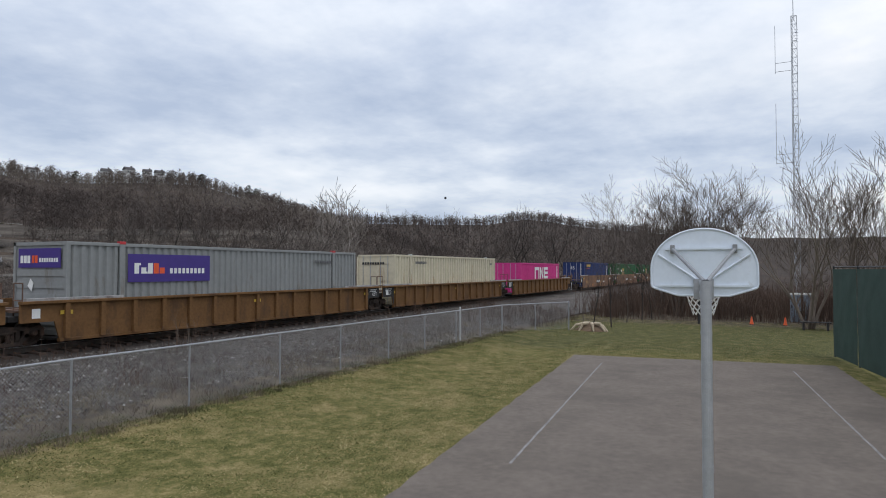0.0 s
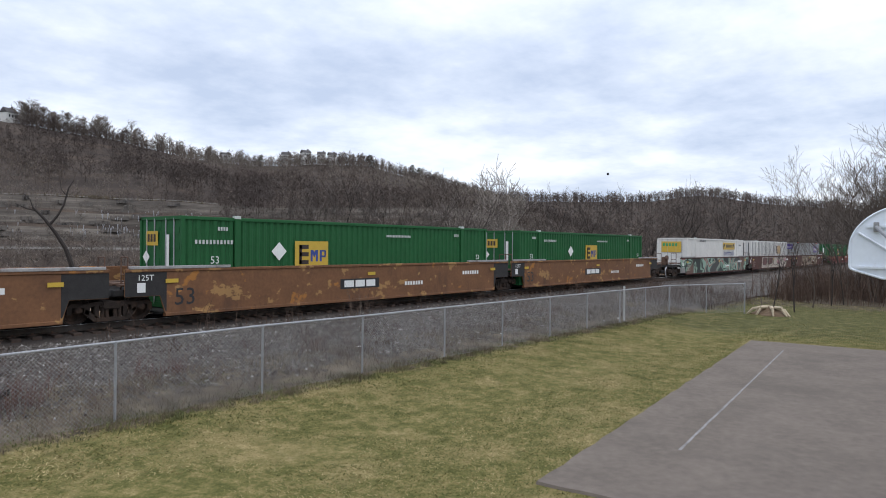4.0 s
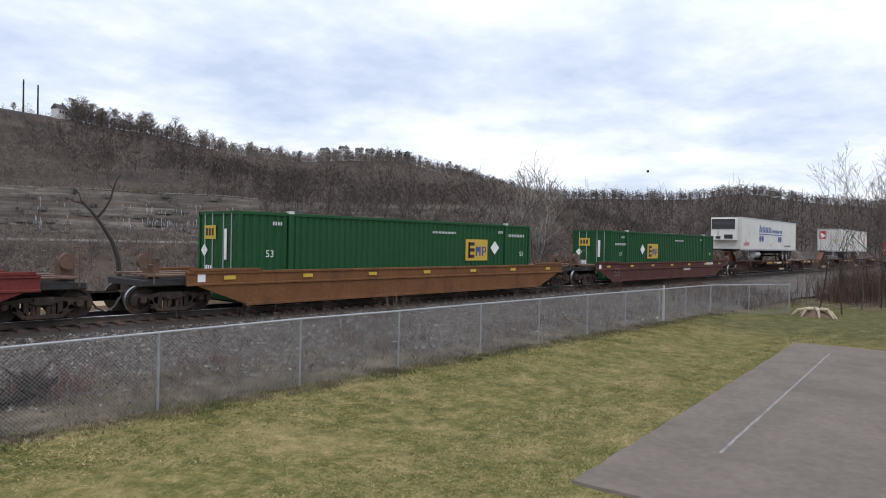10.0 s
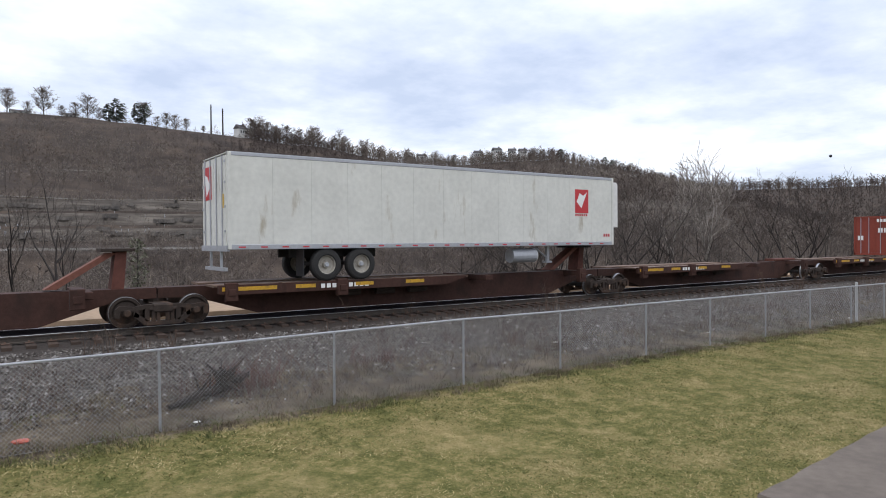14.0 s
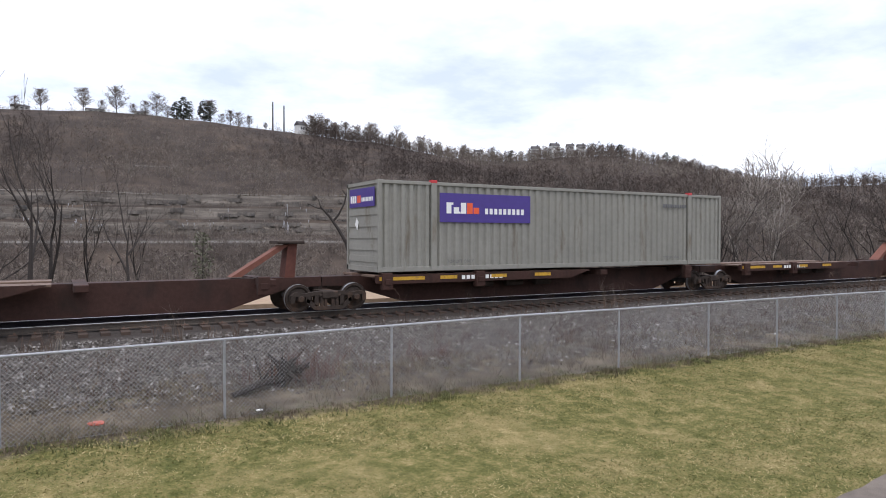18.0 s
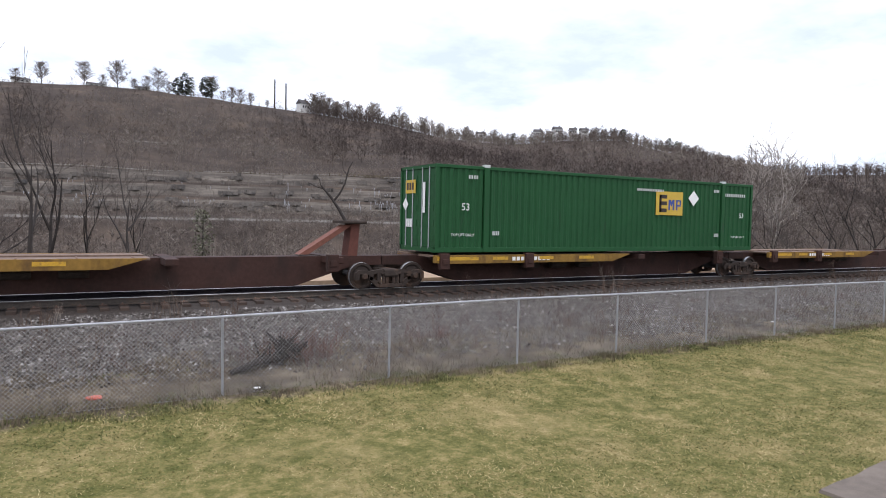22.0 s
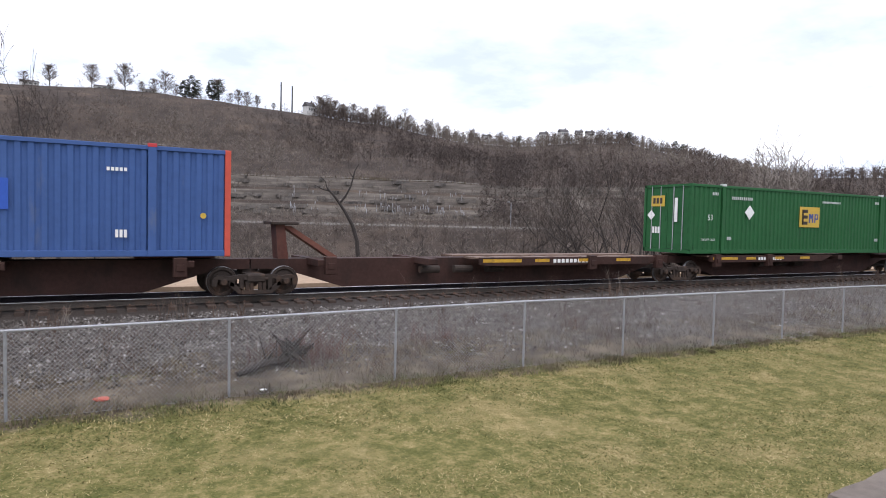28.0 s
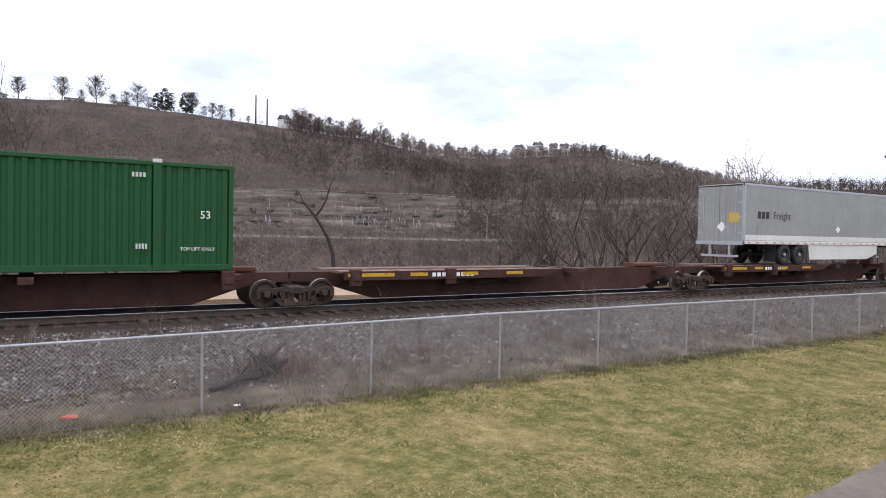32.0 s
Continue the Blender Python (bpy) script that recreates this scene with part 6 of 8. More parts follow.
    part("kingpin_plate", Geo().bevel_box(hx - 0.5, W / 2 - 0.5, -0.1, hx + 0.5, W / 2 + 0.5, 0.0, 0.02), M["dark"], tr)
    if decor:
        decor(tr, L, h, W)
    return mover(tr, s)


# ---- the consist, front to back ----
def plain_decor(box, L, h, W):
    part("side_markings", bars(bars(Geo(), L * 0.16, -0.010, h * 0.82, 1.5, 0.15, 10), L - 1.2, -0.010, h * 0.82, 0.5, 0.14, 4), M["decal_grey"], box, "small grey stencil marks")
    part("end_markings", bars(Geo(), W * 0.85, -0.003, h * 0.8, W * 0.6, 0.14, 9, 0.3, -2), M["black"], box)


def arch_decor(box, L, h, W):
    g = Geo().box(4.0, -0.012, 1.15, 4.28, -0.006, 2.25).box(5.15, -0.012, 1.15, 5.43, -0.006, 2.25).box(4.0, -0.0125, 1.97, 5.43, -0.0065, 2.25)
    part("white_arch", g, M["white"], box, "large white arch block")
    g = Geo().box(5.65, -0.012, 1.15, 5.9, -0.006, 2.25).box(6.45, -0.012, 1.15, 6.7, -0.006, 2.25).sweep_y([(5.65, 2.25), (6.45, 1.15), (6.7, 1.15), (5.9, 2.25)], -0.0125, -0.0065)
    part("white_blocks", g, M["white"], box, "large white slanted block")
    g = Geo().box(6.95, -0.012, 1.15, 7.2, -0.006, 2.25)
    for z in (1.15, 1.58, 2.0):
        g.box(7.2, -0.012, z, 8.18, -0.006, z + 0.25)
    part("white_comb", g, M["white"], box, "large white comb block")
    part("side_markings", bars(Geo(), L - 0.9, -0.010, 1.2, 0.35, 1.2, 2), M["white"], box)


def sea_decor(box, L, h, W):
    g = Geo()
    for i in range(5):
        x = 1.15 + i * 0.4
        part("logo_disc", Geo().tube((x + 0.16, -0.012, 2.5), (x + 0.16, -0.006, 2.5), 0.17, n=12), M["decal_yellow"], box, "yellow round block")
    part("logo_bar", Geo().box(1.2, -0.012, 2.12, 1.7, -0.006, 2.2).box(1.9, -0.012, 2.12, 2.8, -0.006, 2.17), M["decal_red"], box)
    letters(box, "45", 0.5, L - 0.55, 2.2, M["white"])
    part("lettering", text_geo("45", 0.55, -0.006, W * 0.55, 2.2, -2), M["white"], box)
    part("end_markings", Geo().box(-0.005, 0.38, 1.2, 0.001, 0.43, 2.4).box(-0.005, 0.38, 2.4, 0.001, 0.42, 2.7), M["white"], box)
    part("side_markings", bars(Geo(), L - 1.4, -0.010, 1.2, 0.3, 1.3, 1), M["white"], box)


def hunt_decor(box, L, h, W):
    sg = sign(box, "logo_panel", 9.6, 1.95, 13.3, 2.6, M["decal_yellow"], -0.010, "yellow panel with black blocks")
    g = Geo()
    for i in range(6):
        g.box(10.5 + i * 0.36, -0.014, 2.13, 10.76 + i * 0.36, -0.010, 2.42)
    g.sweep_y([(9.65, 2.0), (10.2, 2.35), (10.1, 2.5), (9.75, 2.4)], -0.014, -0.010).sweep_y([(13.25, 2.0), (12.7, 2.35), (12.8, 2.5), (13.15, 2.4)], -0.014, -0.010)
    part("black_blocks", g, M["black"], sg)
    letters(box, "Intermodal", 0.78, 11.4, 1.62, M["decal_navy"], squeeze=0.92)
    part("side_markings", bars(bars(Geo(), 3.0, -0.010, 2.62, 1.6, 0.13, 10), L - 1.5, -0.010, 2.3, 0.8, 0.14, 5), M["decal_grey"], box)
    es = end_sign(box, "logo_panel", W * 0.2, 1.7, W * 0.85, 2.6, M["decal_yellow"], label="yellow and green panel on the end")
    part("end_markings", bars(Geo(), W * 0.8, -0.004, 2.2, W * 0.5, 0.25, 5, 0.3, -2), M["decal_green"], es)


def striped_decor(box, L, h, W):
    n = 26
    me = stock("panel_joint", lambda: Geo().box(-0.055, -0.012, 0.16, 0.055, 0.0, 2.78), M["decal_grey"])
    for i in range(n + 1):
        put("panel_joint", me, box, (0.35 + i * (L - 0.7) / n, 0.0, 0))
    sg = sign(box, "logo_panel", L * 0.68, 1.5, L * 0.68 + 1.6, 2.45, mat_tan, -0.016, "faded tan panel with dark comb")
    g = Geo().box(L * 0.68 - 0.5, -0.02, 1.55, L * 0.68 - 0.3, -0.014, 2.4)
    for z in (1.55, 1.9, 2.22):
        g.box(L * 0.68 - 0.3, -0.02, z, L * 0.68 + 0.15, -0.014, z + 0.18)
    part("logo_comb", g, M["decal_brown"], sg)
    for k in range(5):
        part("end_stripe", Geo().box(-0.006, 0.25 + k * 0.5, 0.2, -0.001, 0.35 + k * 0.5, 2.7), M["decal_grey"], box)


mat_tan = mat("faded_tan_decal", (0.5, 0.34, 0.17), 0.6, 0, 0.15, 3)


def hub_decor(box, L, h, W):
    cx, cz, r = 7.18, 1.58, 0.68
    hexa = [(cx + r * 0.98 * math.sin(k * math.pi / 3), cz + r * math.cos(k * math.pi / 3)) for k in range(6)]
    sg = part("logo_hexagon", Geo().sweep_y(list(reversed(hexa)), -0.014, -0.008), M["white"], box, "white hexagon with maroon bars")
    g = Geo()
    for dx in (-0.33, -0.16, 0.07, 0.24):
        g.box(cx + dx, -0.018, cz - 0.36, cx + dx + 0.09, -0.013, cz + 0.36)
    g.box(cx - 0.12, -0.018, cz - 0.06, cx + 0.12, -0.013, cz + 0.06)
    part("maroon_bars", g, M["decal_red"], sg)
    g = Geo()
    for i in range(3):
        g.box(8.35 + i * 0.29, -0.014, 1.63, 8.57 + i * 0.29, -0.008, 1.95)
    for i in range(5):
        g.box(8.07 + i * 0.285, -0.014, 1.18, 8.29 + i * 0.285, -0.008, 1.5)
    part("white_blocks", g, M["white"], box, "two rows of white blocks")
    letters(box, "53", 0.34, 1.2, h * 0.52, M["white"])
    letters(box, "53", 0.30, L - 0.75, h * 0.52, M["white"])
    g = bars(bars(Geo(), 2.6, -0.010, h * 0.8, 1.4, 0.18, 10), L * 0.45, -0.010, h * 0.83, 1.5, 0.09, 14)
    bars(g, 2.45, -0.010, h * 0.2, 0.32, 0.2, 3); bars(g, L - 2.5, -0.010, h * 0.2, 0.3, 0.2, 3)
    part("side_markings", g, M["white"], box, "small white stencil marks")
    part("patch", Geo().box(1.7, -0.012, 0.15, 2.05, -0.006, 0.85), GREEN2, box, "dark green repair patch")
    for x in (0.5, 9.2, 12.2):
        part("patch", Geo().box(x, -0.01, h - 0.28, x + 0.5, -0.004, h - 0.12), GREEN2, box, "dark green repair patch")
    part("logo_hexagon", Geo().sweep_x([(W * 0.75 + 0.2 * math.cos(k * math.pi / 3), 2.45 + 0.2 * math.sin(k * math.pi / 3)) for k in range(6)], -0.006, -0.001), M["white"], box)
    part("end_markings", bars(Geo(), W * 0.55, -0.003, 2.38, 0.7, 0.2, 4, 0.3, -2), M["white"], box)


def tiger_decor(box, L, h, W):
    g = Geo()
    for i, w in enumerate((0.62, 0.2, 0.5, 0.5, 0.36)):
        x = 5.5 + (0, 0.7, 0.98, 1.56, 2.14)[i]
        g.box(x, -0.014, 1.78, x + w, -0.008, 2.22 if i else 2.28)
    g.box(5.35, -0.014, 2.29, 6.2, -0.008, 2.47)
    part("green_blocks", g, M["decal_green"], box, "row of bright green blocks")
    head = [(8.0, 1.75), (8.4, 1.6), (8.9, 1.62), (9.2, 1.72), (9.45, 1.95), (9.5, 2.15), (9.3, 2.4), (9.0, 2.5), (8.6, 2.48), (8.1, 2.3), (7.8, 2.05)]
    part("green_shape", Geo().sweep_y(head, -0.013, -0.008), M["decal_green"], box, "plain green rounded shape")
    g = Geo()
    for i in range(4):
        g.sweep_y([(5.26 + i * 0.55, 0.95), (5.68 + i * 0.55, 0.95), (5.78 + i * 0.55, 1.35), (5.36 + i * 0.55, 1.35)], -0.014, -0.008)
    for i in range(7):
        g.sweep_y([(7.75 + i * 0.46, 0.9), (8.1 + i * 0.46, 0.9), (8.2 + i * 0.46, 1.3), (7.85 + i * 0.46, 1.3)], -0.014, -0.008)
    part("blue_blocks", g, M["decal_navy"], box, "row of slanted navy blocks")
    letters(box, "TOP LIFT ONLY", 0.2, 2.9, 0.35, M["decal_grey"])
    letters(box, "TOP LIFT ONLY", 0.2, L - 2.9, 0.35, M["decal_grey"])
    me = stock("panel_seam", lambda: Geo().box(-0.012, -0.002, 0.2, 0.012, 0.004, 2.75), M["decal_grey"])
    for i in range(13):
        put("panel_seam", me, box, (2.3 + i * 1.0, 0.0, 0))
    diamond(box, L - 1.1, 0.75, 0.27, M["decal_grey"])
    part("side_markings", bars(Geo(), L - 1.6, -0.010, 2.55, 0.9, 0.14, 7), M["decal_grey"], box)
    g = Geo()
    for yy in (0.02, W - 0.12):
        g.tube((L + 0.02, yy + 0.05, 0.1), (L + 0.95, yy + 0.05, 0.1), 0.05, n=6).tube((L + 0.02, yy + 0.05, 2.8), (L + 0.95, yy + 0.05, 2.8), 0.05, n=6).tube((L + 0.95, yy + 0.05, 0.1), (L + 0.95, yy + 0.05, 2.8), 0.05, n=6).tube((L + 0.1, yy + 0.05, 1.6), (L + 0.95, yy + 0.05, 2.75), 0.03, n=6).tube((L + 0.1, yy + 0.05, 1.5), (L + 0.9, yy + 0.05, 0.2), 0.03, n=6)
    part("generator_frame", g, CREAM, box, "open steel frame at the cooling end")
    part("cooling_unit", Geo().bevel_box(L + 0.05, 0.3, 0.5, L + 0.6, W - 0.3, 2.6, 0.03), WHITE2, box)


def bluebox_decor(box, L, h, W):
    emp_logo(box, 2.5, 1.63, 1.55, 0.95)
    part("faded_field", Geo().box(5.1, -0.008, 1.15, 11.0, -0.003, 1.9), BRIGHTBLUE, box, "brighter blue overpainted field")
    part("white_patch", Geo().box(7.6, -0.012, 2.35, 8.1, -0.006, 2.62).box(0.72, -0.012, 1.52, 1.3, -0.006, 1.85), M["white"], box, "white paint patch")
    letters(box, "53", 0.42, 1.0, 2.08, M["white"])
    g = bars(bars(Geo(), 2.3, -0.010, 0.55, 0.3, 0.22, 3), 13.1, -0.010, 2.2, 0.5, 0.09, 5)
    bars(g, 13.3, -0.010, 0.5, 0.3, 0.2, 3)
    part("side_markings", g, M["white"], box, "small white stencil marks")
    for x in (0, L - 0.12):
        part("red_end_post", Geo().bevel_box(x - 0.012, -0.016, -0.01, x + 0.14, 0.12, h + 0.01, 0.02), RED_ROOF, box, "red painted end post")
    part("orange_spot", Geo().tube((0.9, -0.012, 0.55), (0.9, -0.006, 0.55), 0.1, n=10).tube((L - 0.7, -0.012, 1.1), (L - 0.7, -0.006, 1.1), 0.08, n=10), M["decal_yellow"], box)


BRIGHTBLUE = paint("bright_blue_overpaint", (0.035, 0.10, 0.42), (0.05, 0.1, 0.3), 0.1)


def red_decor(box, L, h, W):
    g = bars(Geo(), L - 0.85, -0.010, 1.0, 0.3, 1.4, 2)
    g.box(L - 2.2, -0.012, 0.6, L - 2.05, -0.006, 0.72).box(L - 1.5, -0.012, 0.42, L - 1.3, -0.006, 0.55)
    part("side_markings", g, M["white"], box)
    g = bars(bars(Geo(), W * 0.45, -0.003, 2.2, 0.8, 0.2, 4, 0.3, -2), W * 0.42, -0.003, 1.5, 0.7, 0.3, 4, 0.4, -2)
    bars(g, W * 0.9, -0.003, 1.0, 0.4, 0.3, 2, 0.3, -2)
    part("end_markings", g, M["white"], box)


def alliance_decor(t, L, h, W):
    g = Geo()
    for i in range(8):
        x = 4.62 + i * 0.43
        g.sweep_y([(x, 1.62), (x + 0.3, 1.62), (x + 0.34, 2.12 if i else 2.25), (x + 0.12, 2.12 if i else 2.25)], -0.012, -0.004)
    for i in range(7):
        g.box(8.15 + i * 0.34, -0.012, 1.62, 8.38 + i * 0.34, -0.004, 1.9)
    for i in range(3):
        g.box(10.65 + i * 0.28, -0.012, 1.62, 10.83 + i * 0.28, -0.004, 1.9)
    g.box(4.55, -0.012, 1.42, 11.5, -0.004, 1.5)
    part("blue_blocks", g, M["decal_blue"], t, "row of blue blocks over a blue rule")
    for x in (4.95, 5.6, 10.4, 11.0):
        part("blue_disc", Geo().tube((x, -0.012, 1.05), (x, -0.004, 1.05), 0.29, n=22), M["decal_blue"], t)
    letters(t, "53'", 0.34, 8.0, 0.45, M["decal_grey"], y=-0.012)
    part("side_markings", bars(Geo(), 12.2, -0.004, 0.36, 2.2, 0.16, 14), M["decal_grey"], t)
    part("number_panel", bars(Geo().box(0.55, -0.01, 0.68, 2.1, -0.004, 0.71).box(0.55, -0.01, 0.36, 2.1, -0.004, 0.39), 0.6, -0.004, 0.44, 1.45, 0.18, 9), M["decal_red"], t)


def arrow_decor(t, L, h, W):
    sg = sign(t, "logo_panel", 13.85, 1.3, 14.6, 2.25, M["decal_red"], -0.010, "red panel with white bird-like wedge")
    part("white_wedge", Geo().sweep_y([(13.93, 1.75), (14.2, 1.5), (14.52, 2.15), (14.3, 2.0), (14.1, 2.1)], -0.014, -0.010), M["white"], sg)
    part("side_markings", bars(bars(Geo(), 13.85, -0.004, 1.18, 0.72, 0.08, 6), 15.5, -0.004, 0.35, 0.4, 0.12, 3), M["decal_red"], t)
    es = end_sign(t, "logo_panel", 1.5, 1.5, 2.3, 2.5, M["decal_red"], -0.03, "red panel on the door")
    part("white_wedge", Geo().sweep_x([(1.6, 1.9), (2.0, 1.6), (2.2, 2.3), (1.9, 2.2)], -0.034, -0.03), M["white"], es)
    part("yellow_sign", Geo().box(-0.034, 0.25, 1.2, -0.028, 0.5, 1.6), M["decal_yellow"], t)


def freight_decor(t, L, h, W):
    g = Geo()
    for i in range(3):
        g.box(1.02 + i * 0.32, -0.012, 1.2, 1.26 + i * 0.32, -0.004, 1.53)
    part("dark_blocks", g, M["decal_brown"], t, "row of dark brown blocks")
    letters(t, "Freight", 0.5, 2.95, 1.36, M["decal_brown"], y=-0.012)
    part("placard", Geo().sweep_y([(7.7, 0.8), (7.9, 0.62), (8.1, 0.8), (7.9, 0.98)], -0.012, -0.004), M["white"], t, "blank white placard")
    part("orange_mark", Geo().sweep_y([(14.55, 1.3), (14.65, 1.3), (14.75, 1.85), (14.62, 1.8)], -0.012, -0.004), M["decal_yellow"], t)
    part("yellow_sign", Geo().box(-0.034, 0.25, 1.0, -0.028, 0.75, 1.45), M["decal_yellow"], t)
    part("placard", Geo().sweep_x([(0.9, 0.8), (1.15, 1.05), (1.4, 0.8), (1.15, 0.55)], -0.034, -0.028), M["white"], t)


def abf_decor(t, L, h, W):
    for x in (14.4,):
        sg = sign(t, "logo_panel", x, 1.6, x + 1.2, 2.2, M["black"], -0.010, "black panel with yellow blocks")
        part("yellow_blocks", Geo().box(x + 0.2, -0.014, 1.7, x + 0.45, -0.010, 2.1).box(x + 0.55, -0.014, 1.7, x + 0.75, -0.010, 2.1).box(x + 0.85, -0.014, 1.7, x + 1.0, -0.010, 2.1), M["decal_yellow"], sg)
    for y0 in (0.3, 1.5):
        es = end_sign(t, "logo_panel", y0, 1.75, y0 + 0.8, 2.4, M["black"], -0.05, "black panel on the door")
        part("yellow_blocks", bars(Geo(), y0 + 0.7, -0.051, 1.88, 0.6, 0.38, 3, 0.25, -2), M["decal_yellow"], es)
    diamond(t, 8.6, 0.75, 0.25)
    part("orange_patch", Geo().box(-0.05, 0.3, 0.35, -0.044, 0.9, 0.8), M["decal_yellow"], t)


EMPL = "green steel container with ribbed sides and yellow logo panel"


def consist():
    # three-unit yellow well car
    for i, (s, side) in enumerate(((-8.7, 0), (11.5, 0), (31.7, 0), (52.0, 0))):
        well_car("brown-yellow well car with side posts carrying a container", s, 20.2, 2.42, YELLOWCAR, posts=True, right_truck=(i == 3), coupler=(False, i == 3), marks=False)
    container("steel_container", "light grey ribbed steel container with violet logo panel", GREY, s=13.2, base=WELL_BASE, decor=fedex_decor(0.05 + 0.13), door=False, post=GREY, depth=0.06, ribs=0.31)
    container("steel_container", "cream ribbed steel container streaked with rust", CREAM, s=33.5, base=WELL_BASE, decor=plain_decor, depth=0.075, ribs=0.38)
    container("steel_container", "magenta forty-foot container with large white blocks", PINK, L=12.19, h=2.62, s=55.9, base=WELL_BASE, decor=arch_decor, ribs=0.26)
    # rusted three-unit car
    for i, s in enumerate((76.5, 96.6, 116.6)):
        well_car("rusty tan-patched well car carrying a container", s, 20.05, 2.6, PATCHCAR, right_truck=(i == 2), coupler=(i == 0, i == 2))
    container("steel_container", "navy blue forty-five-foot container with yellow discs", NAVY, L=13.7, s=79.2, base=WELL_BASE, decor=sea_decor)
    container("steel_container", EMPL, GREEN, s=98.6, base=WELL_BASE, decor=emp_decor(4.35, 3.66, num_x=0.45))
    container("steel_container", EMPL, GREEN, s=117.8, base=WELL_BASE, decor=emp_decor(7.5, 5.6))
    # sprayed three-unit car
    for i, (s, m) in enumerate(((141.3, MINTCAR), (161.3, SANDCAR), (181.6, CLAYCAR))):
        wc = well_car(("rusty well car sprayed all over in mint green", "rusty well car sprayed in beige and dark red", "rusty well car sprayed in tan and black")[i], s, (20.0, 20.3, 20.0)[i], 2.58, CARBROWN, m if i == 0 else None, right_truck=(i == 2), coupler=(i == 0, i == 2))
        if i:
            sprayed(wc, 5.0, (16.6, 15.2)[i - 1], 1.3, 2.52, (M["spray_beige"], M["spray_tan"])[i - 1], (M["spray_maroon"], M["spray_tan"])[i - 1], M["spray_dark"], (M["spray_pink"], M["spray_maroon"])[i - 1], 5 + i)
    container("steel_container", "white ribbed steel container with yellow panel", WHITE, s=143.4, base=WELL_BASE, decor=hunt_decor)
    container("steel_container", "dirty white panelled container with grey joints", WHITE, s=162.8, base=WELL_BASE, decor=striped_decor, smooth_side=True)
    container("steel_container", "light grey ribbed steel container with violet logo panel", GREY, s=183.2, base=WELL_BASE, decor=fedex_decor(0.735, 2.9, 0.25), post=GREY)
    # three single well cars
    for s, Lt, m, lab in ((206.2, 19.8, REDCAR, "worn red single well car carrying a container"), (229.5, 21.1, TANCAR, "orange-brown single well car carrying a container"), (253.8, 20.8, MAROON, "maroon single well car carrying a container")):
        well_car(lab, s, Lt, 2.3, m, coupler=(True, True), style=1, marks=(m is not TANCAR))
    container("steel_container", EMPL, GREEN, s=207.5, base=WELL_BASE, decor=emp_decor(7.1, 3.6))
    container("steel_container", "green steel container with yellow logo panel and white end stencils", GREEN2, s=231.5, base=WELL_BASE, decor=emp_decor(11.2, 13.3, False))
    container("steel_container", EMPL, GREEN2, s=256.0, base=WELL_BASE, decor=emp_decor(4.8, 4.1, num_x=0.45))
    # spine cars: truck places, then which platforms are loaded
    for places, load, tone in (((278.2, 295.1, 312.3, 330.2, 347.6, 364.6), "t.t.c", 0), ((368.6, 386.0, 403.5, 421.0, 438.5, 455.0), "c.c.t", 1), ((459.1, 476.4, 493.7, 511.1, 528.5, 544.7), "c.c.c", 3),
                               ((549.3, 566.1, 583.5, 600.6), "c.t", 2), ((605.2, 621.5, 639.0, 656.4, 673.7, 689.8), "c.c.c", 1), ((693.7, 711.8, 730.0, 747.4), "c.t", 0)):
        n = len(places) - 1
        for i in range(n):
            full = load[i] != "."
            left_h = (places[0] in (605.2,)) and not full
            spine_unit(places[i], places[i + 1] - places[i], full, "left" if (left_h or places[i] == 278.2) else "right", raised=(load[i] == "t" or (not full and places[i] not in (330.2, 711.8))), right_truck=(i == n - 1), left_end=(i == 0), right_end=(i == n - 1), tone=tone)
    trailer("white refrigerated semi-trailer with blue blocks and discs", 278.4, WHITE2, nose="left", wheels=(2.95, 4.2), reefer=True, decor=alliance_decor)
    trailer("white refrigerated semi-trailer with red logo panels", 314.0, WHITE2, nose="right", wheels=(3.05, 4.25), reefer=True, decor=arrow_decor)
    container("steel_container", "rust-red twenty-foot shipping container with white stencils", RED, L=6.06, h=2.59, s=357.35, base=SPINE_BASE, decor=red_decor, ribs=0.26)
    container("steel_container", "warm grey ribbed steel container with violet logo panel", GREY2, s=368.3, base=SPINE_BASE, decor=fedex_decor(0.13), door=False, post=GREY2, depth=0.06, ribs=0.31)
    container("steel_container", "warm grey ribbed steel container with violet logo panel", GREY2, s=405.0, base=SPINE_BASE, decor=fedex_decor(0.135), door=False, post=GREY2, depth=0.06, ribs=0.31)
    trailer("light grey semi-trailer with dark lettering and side skirt", 439.8, SILVER, nose="right", wheels=(3.3, 4.55), skirt=WHITE2, decor=freight_decor)
    container("steel_container", "green steel container with yellow logo panel and white end stencils", GREEN2, s=458.85, base=SPINE_BASE, decor=emp_decor(7.2, 12.5, False))
    container("steel_container", "green steel container with yellow logo panel and white end stencils", GREEN2, s=495.15, base=SPINE_BASE, decor=emp_decor(10.1, 12.3, False, 0.5))
    container("steel_container", "light grey ribbed steel container with violet logo panel", GREY, s=529.85, base=SPINE_BASE, decor=fedex_decor(0.16), door=False, post=GREY, depth=0.06, ribs=0.31)
    container("steel_container", "dirty cream panelled container with green and navy blocks", CREAM2, L=15.5, s=548.75, base=SPINE_BASE, decor=tiger_decor, smooth_side=True, post=CREAM2)
    trailer("dusty grey semi-trailer with black and yellow panels", 585.0, DUSTGREY, nose="right", wheels=(3.3, 4.5), skirt=WHITE2, decor=abf_decor)
    container("steel_container", "faded blue ribbed container with red end posts", BLUE, s=604.55, base=SPINE_BASE, decor=bluebox_decor, post=BLUE)
    container("steel_container", EMPL, GREEN, s=639.2, base=SPINE_BASE, decor=emp_decor(7.3, 3.7))
